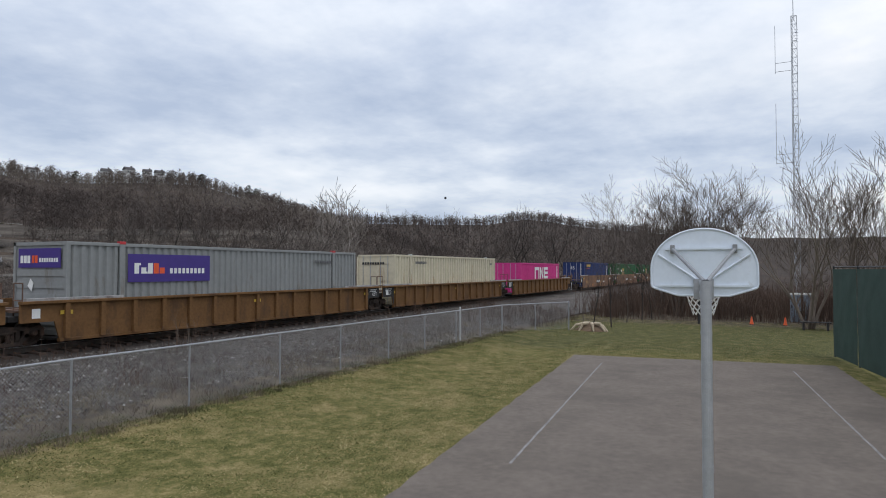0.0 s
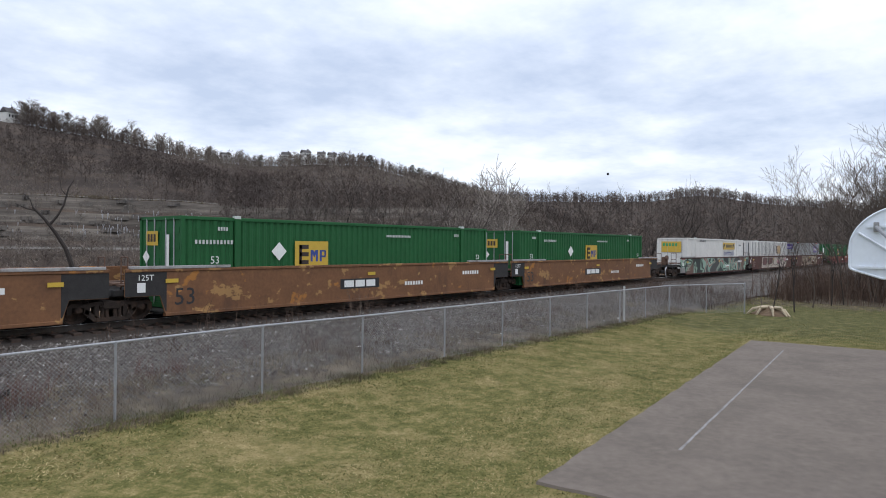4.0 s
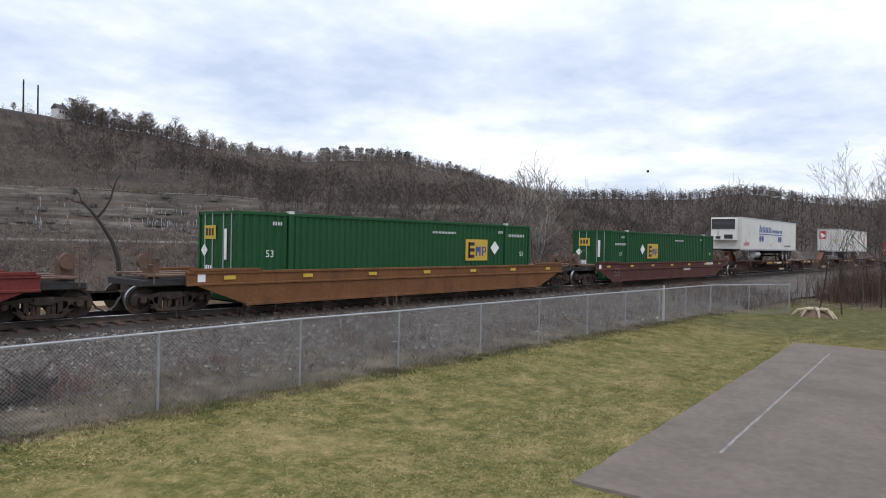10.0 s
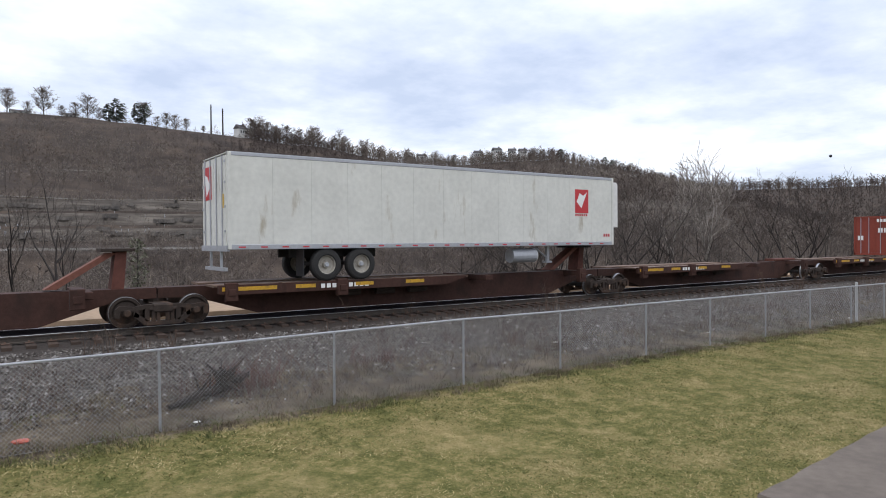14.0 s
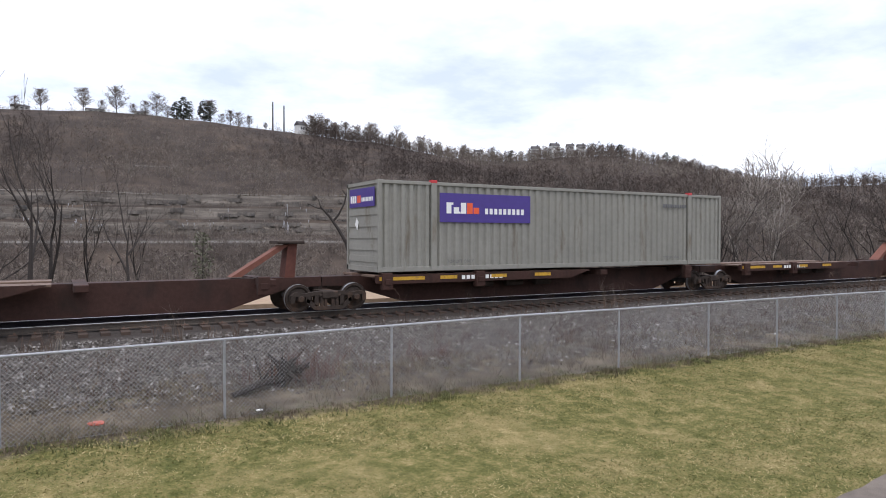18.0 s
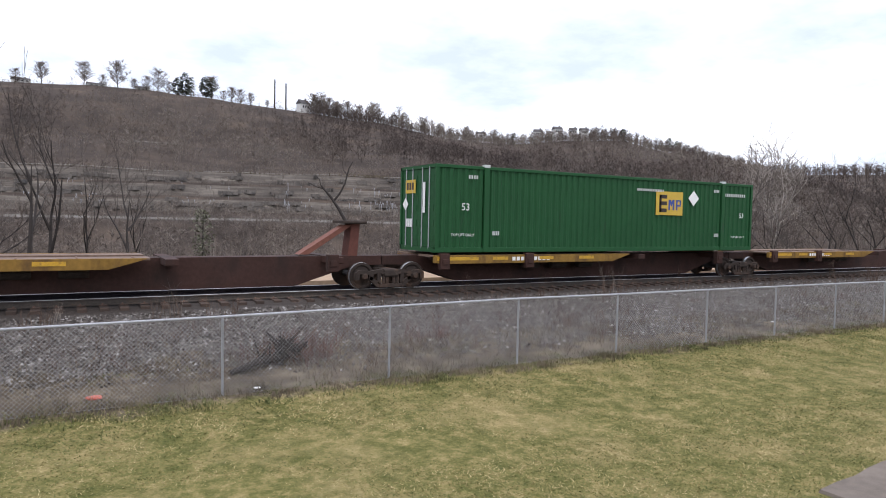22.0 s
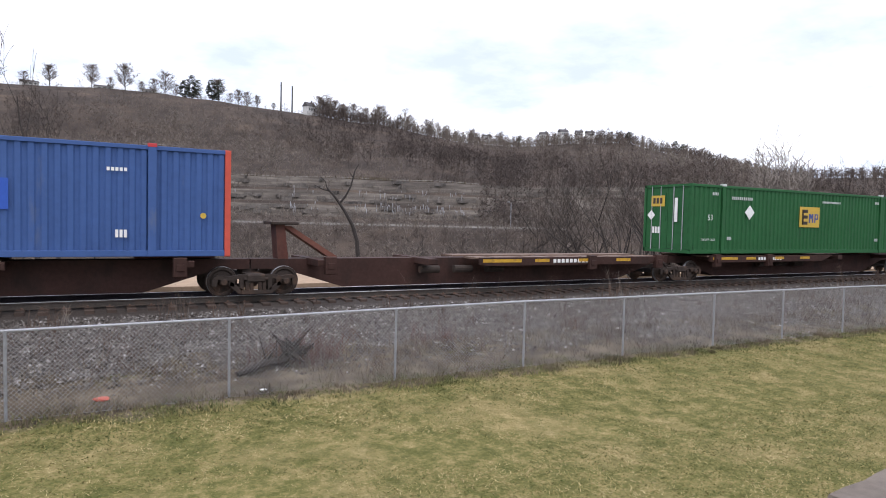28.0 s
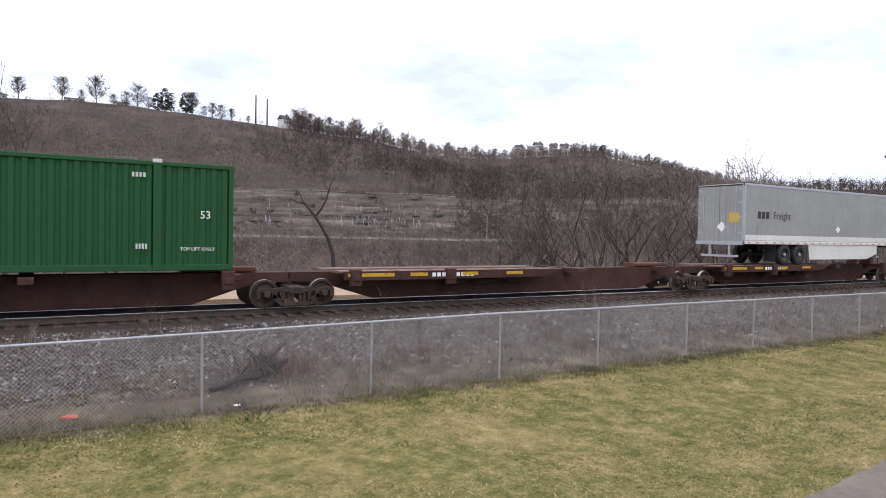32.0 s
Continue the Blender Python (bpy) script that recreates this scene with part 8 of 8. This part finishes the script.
M["sprout"] = island("reddish_sprouts", [(0.07, 0.035, 0.03), (0.12, 0.062, 0.05), (0.17, 0.1, 0.08)])
M["sapling"] = island("pale_sapling_stems", [(0.07, 0.055, 0.045), (0.13, 0.105, 0.085), (0.24, 0.205, 0.17)])
M["hillwood"] = island("hillside_trees", [(0.085, 0.067, 0.056), (0.13, 0.104, 0.086), (0.18, 0.148, 0.123), (0.22, 0.187, 0.16)])
scatter()


# ---- the wooded hill ----
def soup(name, tris, material):
    """A mesh of loose triangles from an array (n, 3, 3)."""
    n = len(tris)
    me = bpy.data.meshes.new(name)
    me.vertices.add(3 * n)
    me.vertices.foreach_set("co", tris.reshape(-1).astype(np.float32))
    me.loops.add(3 * n)
    me.loops.foreach_set("vertex_index", np.arange(3 * n, dtype=np.int32))
    me.polygons.add(n)
    me.polygons.foreach_set("loop_start", np.arange(0, 3 * n, 3, dtype=np.int32))
    me.materials.append(material)
    me.update(calc_edges=True)
    return me


def crown_form(seed, limbs, subs, twigs, low=0.3, wide=0.34, thin=0.006, trunk=0.016, reach=1.0):
    """A leafless tree one metre high as triangles: trunk, rising limbs, branches and twigs filling a rounded crown."""
    rng = np.random.default_rng(seed)
    out = []

    def blade(p, q, w):
        d = q - p
        u = np.cross(d, rng.normal(0, 1, 3))
        u *= w / (np.linalg.norm(u) + 1e-9)
        out.append((p - u, p + u, q))

    def bough(p, q, w0, w1):
        d = q - p
        for k in range(2):
            u = np.cross(d, (1, 0, 0) if k else (0, 1, 0.1))
            u /= np.linalg.norm(u) + 1e-9
            out.append((p - u * w0, p + u * w0, q + u * w1))
            out.append((p - u * w0, q + u * w1, q - u * w1))

    top = np.array((rng.normal(0, 0.03), rng.normal(0, 0.03), 0.8))
    bough(np.array((0, 0, -0.06)), top * 0.6, trunk, trunk * 0.7)
    bough(top * 0.6, top, trunk * 0.7, trunk * 0.25)
    mid, half = (low + 0.98) / 2, (0.98 - low) / 2
    for i in range(limbs):
        a, e = 2.4 * i + rng.uniform(-0.5, 0.5), radians(-38 + 124 * (i + 0.5) / limbs)
        k = rng.uniform(0.7, 1.02)
        q = np.array((wide * math.cos(e) * k * math.cos(a), wide * math.cos(e) * k * math.sin(a), mid + half * math.sin(e) * k))
        p = top * min(0.95, max(low * 0.8, q[2] - 0.1 - 0.55 * wide * math.cos(e)) / 0.8)
        bough(p, q, trunk * 0.42, trunk * 0.15)
        for j in range(subs):
            t = rng.uniform(0.25, 1.0)
            o = p + (q - p) * t
            e = o + np.array((rng.normal(0, 0.085), rng.normal(0, 0.085), rng.uniform(0.0, 0.16))) * reach
            blade(o, e, thin * 1.5)
            for k in range(twigs):
                m = o + (e - o) * rng.uniform(0.2, 1.0)
                blade(m, m + np.array((rng.normal(0, 0.06), rng.normal(0, 0.06), rng.uniform(-0.02, 0.1))), thin)
    return np.array(out)


def stamp(forms, spots, seed):
    """Copies of the forms at spots (x, y, z, height), each turned at random."""
    rng = np.random.default_rng(seed)
    spots = np.array(spots)
    pick = rng.integers(0, len(forms), len(spots))
    res = []
    for k, f in enumerate(forms):
        q = spots[pick == k]
        if not len(q):
            continue
        a = rng.uniform(0, 6.283, len(q))
        wide = rng.uniform(0.8, 1.3, len(q))
        c, s = (np.cos(a) * wide)[:, None, None], (np.sin(a) * wide)[:, None, None]
        h = q[:, 3][:, None, None]
        x, y, z = f[None, ..., 0], f[None, ..., 1], f[None, ..., 2]
        v = np.stack([(x * c - y * s) * h + q[:, 0][:, None, None], (x * s + y * c) * h + q[:, 1][:, None, None], z * h + q[:, 2][:, None, None]], -1)
        res.append(v.reshape(-1, 3, 3))
    return np.concatenate(res)


CROWNS = {}


def woods():
    rng = np.random.default_rng(12)
    full = [crown_form(100 + i, 7, 4, 2, low=(0.1, 0.16, 0.26)[i % 3], wide=(0.38, 0.44, 0.32)[i % 3], thin=0.0075, trunk=0.009) for i in range(7)]
    small = [crown_form(200 + i, 5, 3, 2, low=0.06, wide=0.46, thin=0.011, trunk=0.010) for i in range(5)]
    far = [crown_form(300 + i, 5, 3, 1, low=0.15, wide=0.45, thin=0.018, trunk=0.02) for i in range(4)]
    rim = [crown_form(400 + i, 10, 5, 3, low=(0.02, 0.1)[i % 2], wide=(0.36, 0.3)[i % 2], thin=0.006, trunk=0.02) for i in range(5)]
    CROWNS["crest"] = [crown_form(420 + i, 26, 8, 5, low=(0.12, 0.2, 0.26)[i % 3], wide=(0.42, 0.38, 0.33)[i % 3], thin=0.0055, trunk=0.02, reach=0.9) for i in range(5)]
    tones = [[], [], []]

    def sow(forms, az, r, h, seed_tone=None):
        x, y = r * math.cos(radians(az)), r * math.sin(radians(az))
        k = 1.7 * noise.noise((x * 0.011, y * 0.011, 5)) + 0.9 * noise.noise((x * 0.035, y * 0.035, 9)) + rng.normal(0, 0.28) - (0.2 if r > 285 else 0.0) if seed_tone is None else seed_tone
        tones[0 if k < -0.15 else (1 if k < 0.45 else 2)].append((forms, (x, y, land(x, y), h)))

    # slope above the bench; the open grassy top by the poles stays thin
    for i in range(4500):
        az = rng.uniform(16, 104)
        r = 232 + (rng.uniform(0, 1) ** 0.8) * 180
        if lerp_list(CREST, az) < 1.0 or 290 < r < 300 and az > 80:
            continue
        gap = noise.noise((az * 0.22, r * 0.018, 11))
        if gap < -0.42 or (az > 71.5 and r > 368 + 12 * gap and rng.uniform() < 0.9):
            continue
        sow(full if r < 330 or i % 2 else small, az, r, rng.uniform(4.5, 9.0) * (0.7 if az > 71 and r > 330 else 1.0))
    # brush over the benches and the open top
    for i in range(1900):
        az = rng.uniform(30, 104)
        r = rng.uniform(204, 236) if i % 3 else rng.uniform(330, 414)
        sow(small, az, r, rng.uniform(1.5, 3.6) * (1.0 if i % 3 else 0.8))
    # the rim
    for i in range(900):
        az = rng.uniform(22, 71.6)
        thick = 0.85 + 0.75 * noise.noise((az * 0.9, 2, 2))
        sow(rim, az, 413 + rng.uniform(-13, 13), rng.uniform(4.0, 10.5) * thick * (1.15 if az > 60 else 0.9), rng.uniform(-0.5, 1.1))
    for i in range(1000):
        az = rng.uniform(22, 104)
        sow(full if az < 73 else small, az, 411 + rng.uniform(-8, 6), rng.uniform(1.8, 4.2) * (1 if az < 72 else 0.6), rng.uniform(-0.7, 0.8))
    for i in range(750):
        az = rng.uniform(36, 72.5)
        sow(full, az, 415 + rng.uniform(-4, 4), rng.uniform(1.4, 3.6), rng.uniform(-0.5, 0.9))
    # unbroken woods down to the valley where the cut ends
    for i in range(1000):
        az = rng.uniform(15, 57.5)
        sow(full, az, rng.uniform(150, 240), rng.uniform(4.0, 8.0))
    # the rock cut and the valley road
    for i in range(2600):
        az = rng.uniform(14, 104)
        r = rng.uniform(104, 206)
        if 141 < r < 150:
            continue
        sow(small if i % 3 else full, az, r, rng.uniform(2.2, 5.5) * (0.62 if r > 181 else (0.75 if r > 134 else 1.0)), rng.uniform(-0.3, 1.1))
    for i in range(2300):
        az = rng.uniform(40, 104)
        r = rng.uniform(131, 140) if i % 3 else rng.uniform(181, 206)
        sow(small, az, r, rng.uniform(0.8, 2.2), rng.uniform(-0.2, 1.1))
    # far ridge
    for i in range(3200):
        az = rng.uniform(2, 42)
        r = 1275 - 680 * rng.uniform(0, 1) ** 1.3
        sow(far, az, r, rng.uniform(10, 19), rng.uniform(-1.0, 0.4))
    for k, (m, lab) in enumerate((("hillwood_dark", "dark brown leafless woods on hill and ridge"), ("hillwood", "grey-brown leafless woods covering hill and ridge"), ("hillwood_pale", "pale grey leafless trees among the hill's woods"))):
        got = [stamp(forms, [q for f, q in tones[k] if f is forms], 50 + k + 7 * j) for j, forms in enumerate((full, small, far, rim)) if any(f is forms for f, _ in tones[k])]
        tagged(new("hillside_woods", soup("hillside_woods", np.concatenate(got), M[m])), lab, "woods", kind="stuff")


M["hillwood_dark"] = island("dark_hillside_trees", [(0.05, 0.04, 0.036), (0.078, 0.062, 0.055), (0.118, 0.095, 0.083)])
M["hillwood_pale"] = island("pale_hillside_trees", [(0.13, 0.107, 0.09), (0.19, 0.16, 0.136), (0.27, 0.235, 0.205)])
woods()


def crest_trees():
    """Round-crowned trees that stand out one by one on the open top."""
    rng = random.Random(33)
    rows = [(88.3, 13), (87.0, 7), (86.0, 15.5), (84.9, 6.5), (84.0, 8.5), (83.2, 13), (82.4, 7.5), (79.2, 13), (78.3, 6.5), (77.7, 9), (77.0, 9.5), (76.2, 7.5), (74.9, 4.5), (91.0, 12), (92.6, 8), (94.5, 13), (71.2, 12.5), (70.6, 10), (69.9, 11.5), (69.3, 10.5), (68.4, 12), (67.3, 10.5), (66.2, 12)]
    for az, h in rows:
        x, y, z = at_hill(az, 414 + rng.uniform(-3, 4))
        k = rng.randint(0, 4)
        key = ("crest", k)
        if key not in CROWNS:
            f = CROWNS["crest"][k]
            CROWNS[key] = (soup("trunk", f[:8], M["bark_dark"]), soup("crown", f[8:], M["hillwood"]))
        ob = thing("bare_tree", x, y, z - 0.4, "bare round-crowned tree on the hill's crest", "tree", "trees on the crest")
        ob.rotation_euler = (0, 0, rng.uniform(0, 6))
        for nm, me in zip(("trunk", "crown"), CROWNS[key]):
            c = new(nm, me)
            c.parent, c.scale = ob, (h * 1.15, h * 1.15, h)


def at_hill(az, r):
    x, y = r * math.cos(radians(az)), r * math.sin(radians(az))
    return x, y, land(x, y)


M["rock"] = mat("grey_shale_rock", (0.10, 0.088, 0.076), 0.9, 0, 0.4, 0.25, 0.6, 1.5, (0.035, 0.032, 0.03), 0.5, 0.2, streak=0.3)
M["rock_pale"] = mat("pale_ice_streaked_rock", (0.34, 0.34, 0.35), 0.8, 0, 0.3, 0.5)
M["road"] = mat("pale_distant_road", (0.125, 0.113, 0.095), 0.9, 0, 0.2, 0.1)
M["needles"] = mat("dark_conifer_needles", (0.07, 0.084, 0.062), 0.9, 0, 0.4, 0.6)
M["house_wall"] = mat("pale_siding", (0.62, 0.61, 0.58), 0.7, 0, 0.1, 1)
M["house_roof"] = mat("dark_shingle_roof", (0.08, 0.075, 0.075), 0.9, 0, 0.2, 1)
M["glass"] = mat("window_glass", (0.03, 0.035, 0.04), 0.1, 0, 0.05, 1)


FLAG = (70.0, 22.2, 0.75)
M["lime"] = mat("lime_plastic", (0.45, 0.6, 0.05), 0.5, 0, 0.1, 4)


def hillside():
    rng = np.random.default_rng(15)
    for az0, az1, r0, r1, lift, lab in ((57.5, 100, 211.0, 214.0, 0.25, "pale grassy bench road cut across the hillside"), (81.8, 86.6, 293.0, 296.0, 0.35, "short pale terrace higher on the hillside"), (50, 104, 143.5, 148.5, 0.06, "distant valley road below the hill")):
        g = Geo()
        k = 150
        for i in range(k + 1):
            az = az0 + (az1 - az0) * i / k
            for rr in (r0 + 0.8 * noise.noise((az * 1.3, r0, 1)), r1):
                x, y, z = at_hill(az, rr)
                g.v.append((x, y, z + lift + (0.25 if rr == r1 else 0.0)))
        g.f = [(2 * i, 2 * i + 2, 2 * i + 3, 2 * i + 1) for i in range(k)]
        whole("hill_road", g, M["road"], lab, "road", kind="structure")
    # broken shale ledges along the terraces
    g = Geo()
    for i in range(150):
        az = rng.uniform(40, 100)
        r = (184.6, 192.6, 200.6)[i % 3] + rng.normal(0, 0.8)
        x, y, z = at_hill(az, r)
        w, h = rng.uniform(0.8, 6), rng.uniform(0.12, 0.45)
        ax, ay = -y / r, x / r
        vs = []
        for k in range(6):
            t, j = k / 5 - 0.5, rng.uniform(-0.7, 0.5)
            vs.append((x + ax * w * t - x / r * (1.2 + j), y + ay * w * t - y / r * (1.2 + j), z - 0.8))
            vs.append((x + ax * w * t - x / r * (0.8 + j), y + ay * w * t - y / r * (0.8 + j), z + h * rng.uniform(0.4, 1)))
        vs += [(x + ax * w * 0.5 + x / r * 2, y + ay * w * 0.5 + y / r * 2, z + h * 0.6), (x - ax * w * 0.5 + x / r * 2, y - ay * w * 0.5 + y / r * 2, z + h * 0.6)]
        g.add(vs, [(2 * k, 2 * k + 2, 2 * k + 3, 2 * k + 1) for k in range(5)] + [(1, 3, 5, 7, 9, 11, 12, 13)])
    whole("rock_outcrops", g, M["rock"], "grey shale outcrops in the cut hillside", "rock", kind="stuff")
    # icicles: bunches of thin tapering runs under the ledges
    g = Geo()
    for c, wid, n, size in ((66.8, 1.3, 34, 1.0), (64.2, 1.5, 40, 1.1), (61.6, 1.2, 30, 1.0), (59.3, 0.7, 14, 0.9), (73.3, 0.35, 12, 1.7), (71.6, 0.5, 8, 0.6), (78.6, 0.9, 12, 0.6), (81.0, 0.6, 8, 0.5), (88.2, 1.3, 22, 0.7), (91.5, 0.8, 10, 0.6), (56.0, 0.8, 10, 0.7), (50.5, 1.0, 12, 0.6)):
        for i in range(n):
            az = c + rng.uniform(-wid, wid)
            low = rng.uniform() < 0.7
            r = 184.0 if low else 192.0
            x, y, z = at_hill(az, r)
            ax, ay = -y / r, x / r
            w, h = rng.uniform(0.03, 0.14), rng.uniform(0.25, 1.8) * size
            zt = z + rng.uniform(0.9, 3.4)
            xx, yy = x - x / r * 1.4, y - y / r * 1.4
            lean = rng.normal(0, 0.08)
            g.add([(xx - ax * (w * 0.2 + lean), yy - ay * (w * 0.2 + lean), zt - h), (xx + ax * (w * 0.2 - lean), yy + ay * (w * 0.2 - lean), zt - h), (xx + ax * w, yy + ay * w, zt), (xx - ax * w, yy - ay * w, zt), (xx + x / r * 1.5, yy + y / r * 1.5, zt)], [(0, 1, 2, 3), (3, 2, 4)])
    whole("ice_streaks", g, M["rock_pale"], "white ice streaks hanging on the rock cut", "ice", kind="stuff")
    # tawny grass on the bench
    g = Geo()
    for i in range(900):
        az, r = rng.normal(66.4, 1.0) if i % 2 else rng.uniform(58, 92), rng.uniform(211, 220)
        x, y, z = at_hill(az, r)
        h, w = rng.uniform(0.4, 1.1), rng.uniform(0.1, 0.3)
        ax, ay = -y / r, x / r
        g.add([(x - ax * w, y - ay * w, z - 0.1), (x + ax * w, y + ay * w, z - 0.1), (x + ax * rng.normal(0, 0.3), y + ay * rng.normal(0, 0.3), z + h)], [(0, 1, 2)])
    whole("bench_grass", g, M["straw"], "tawny dead grass on the hillside bench", "dead grass", kind="stuff")
    # two tall poles on the crest
    for az, r, h in ((74.3, 415, 17.0), (73.4, 415, 15.6)):
        x, y, z = at_hill(az, r)
        p = thing("utility_pole", x, y, z, "tall dark wooden pole on the hill's crest", "utility pole", "poles on the crest")
        part("shaft", Geo().tube((0, 0, -2), (0, 0, h), 0.5, 0.36, n=8), M["bark_dark"], p)
        part("crossarm", Geo().bevel_box(-0.2, -1.0, h - 2.0, 0.2, 1.0, h - 1.7, 0.03), M["bark_dark"], p)
    # conifers
    for az, h in ((79.2, 11.5), (79.7, 12.5), (80.75, 12), (81.2, 13.5), (81.75, 10.5), (54.2, 7.5), (41.6, 9), (41.0, 8), (45.2, 8)):
        x, y, z = at_hill(az, 413 + rng.uniform(-5, 6))
        c = thing("conifer", x, y, z - 0.5, "dark evergreen conifer on the hill's crest", "tree", "conifers on the crest")
        part("trunk", Geo().tube((0, 0, -1), (0, 0, h * 0.95), 0.25, 0.05, n=6), M["bark_dark"], c)
        g = Geo()
        for k in range(150):
            f = rng.uniform(0.12, 1.0)
            a, rad = rng.uniform(0, 6.283), math.sqrt(max(0.02, (1 - f) * (f + 0.15))) * h * 0.5 + 0.3
            rad *= rng.uniform(0.5, 1.1)
            px, py, pz = rad * math.cos(a), rad * math.sin(a), h * f - 0.1 * rad
            q = 0.075 * h
            g.add([(0.3 * px, 0.3 * py, h * f + 0.2), (px + q * math.sin(a), py - q * math.cos(a), pz - 0.3), (px - q * math.sin(a), py + q * math.cos(a), pz + 0.1)], [(0, 1, 2)])
        part("crown", g, M["needles"], c)
    # houses
    for az, r, w, h, rz, up in ((72.0, 412, 6.5, 6.5, 0.7, 0.8), (52.2, 413, 4.8, 4.4, 0.2, 4.2), (50.6, 413, 5.2, 4.4, 0.5, 4.6), (49.3, 413, 4.4, 3.8, 0.1, 4.2), (48.4, 413, 4.8, 3.8, 0.4, 4.0), (57.0, 414, 5, 3.4, 0.3, 3.0), (92.3, 421, 8, 3.0, 0.2, 0.0), (87.5, 421, 9, 3.0, 0.1, -0.3), (84.3, 421, 7, 3.0, 0.1, -0.2)):
        x, y, z = at_hill(az, r)
        ho = thing("house", x, y, at_hill(az, r)[2] + up, "small pale house with dark gable roof on the crest", "house", "houses on the crest")
        ho.rotation_euler = (0, 0, radians(az) - math.pi / 2 + rz)
        d = w * 0.7
        part("wall", Geo().box(-w / 2, -d / 2, -9, w / 2, d / 2, h * 0.62), M["house_wall"], ho)
        part("roof", Geo().sweep_x([(-d / 2 - 0.4, h * 0.6), (d / 2 + 0.4, h * 0.6), (0, h)], -w / 2 - 0.3, w / 2 + 0.3), M["house_roof"], ho)
        for k in range(3):
            wi = part("window", Geo().box(-w * 0.32 + k * w * 0.27, -d / 2 - 0.06, h * 0.2, -w * 0.32 + k * w * 0.27 + w * 0.12, -d / 2 + 0.01, h * 0.45), M["glass"], ho)
            part("window_sill", Geo().box(-w * 0.33 + k * w * 0.27, -d / 2 - 0.12, h * 0.17, -w * 0.31 + k * w * 0.27 + w * 0.12, -d / 2, h * 0.2), M["white"], wi)
        part("chimney", Geo().box(w * 0.2, -0.4, h * 0.7, w * 0.2 + 0.7, 0.3, h * 1.15), M["rock"], ho)
    # street lamp by the valley road, marker ball in the sky
    x, y, z = at_hill(54.7, 150)
    la = thing("street_lamp", x, y, z, "thin grey street lamp beside the valley road", "street lamp")
    part("pole", Geo().tube((0, 0, -0.5), (0, 0, 5.6), 0.11, 0.08, n=8), M["post"], la)
    part("lamp_arm", Geo().tube((0, 0, 5.5), (-0.9, -0.5, 5.8), 0.06, n=6), M["post"], la)
    part("lamp_head", Geo().bevel_box(-1.4, -0.65, 5.74, -0.8, -0.4, 5.92, 0.05), M["post"], la)
    g = Geo()
    for i in range(8):
        for j in range(12):
            a, b = math.pi * i / 7, 2 * math.pi * j / 12
            g.v.append((0.8 * math.sin(a) * math.cos(b), 0.8 * math.sin(a) * math.sin(b), 0.8 * math.cos(a)))
    for i in range(7):
        for j in range(12):
            g.f.append((i * 12 + j, (i + 1) * 12 + j, (i + 1) * 12 + (j + 1) % 12, i * 12 + (j + 1) % 12))
    e = Vector((-0.4, -1.55, 3.4)) + Vector((math.cos(radians(25.3)) * math.cos(radians(6.1)), math.sin(radians(25.3)) * math.cos(radians(6.1)), math.sin(radians(6.1)))) * 420
    whole("marker_ball", g, M["black"], "small dark aviation marker ball hanging over the valley", "marker ball", loc=tuple(e))
    x, y = polar(7.8, 75)
    whole("signal_flag", Geo().tube((0, 0, -1.2), (0, 0, 1.5), 0.03, n=6).box(-0.02, -0.17, 1.15, 0.02, 0.17, 1.5), M["lime"], "small yellow-green marker board on a thin stake", "marker", loc=(FLAG[0], FLAG[1], FLAG[2]))


hillside()
crest_trees()


def motions():
    for ob, s in MOVERS:
        y, z = ob.location.y, ob.location.z
        walk(ob, [(t, pose(s - SPEED * t, y, z)) for t in (0, 0.0334, 0.0667, 16, 31.9333, 31.9667, 32)])


motions()
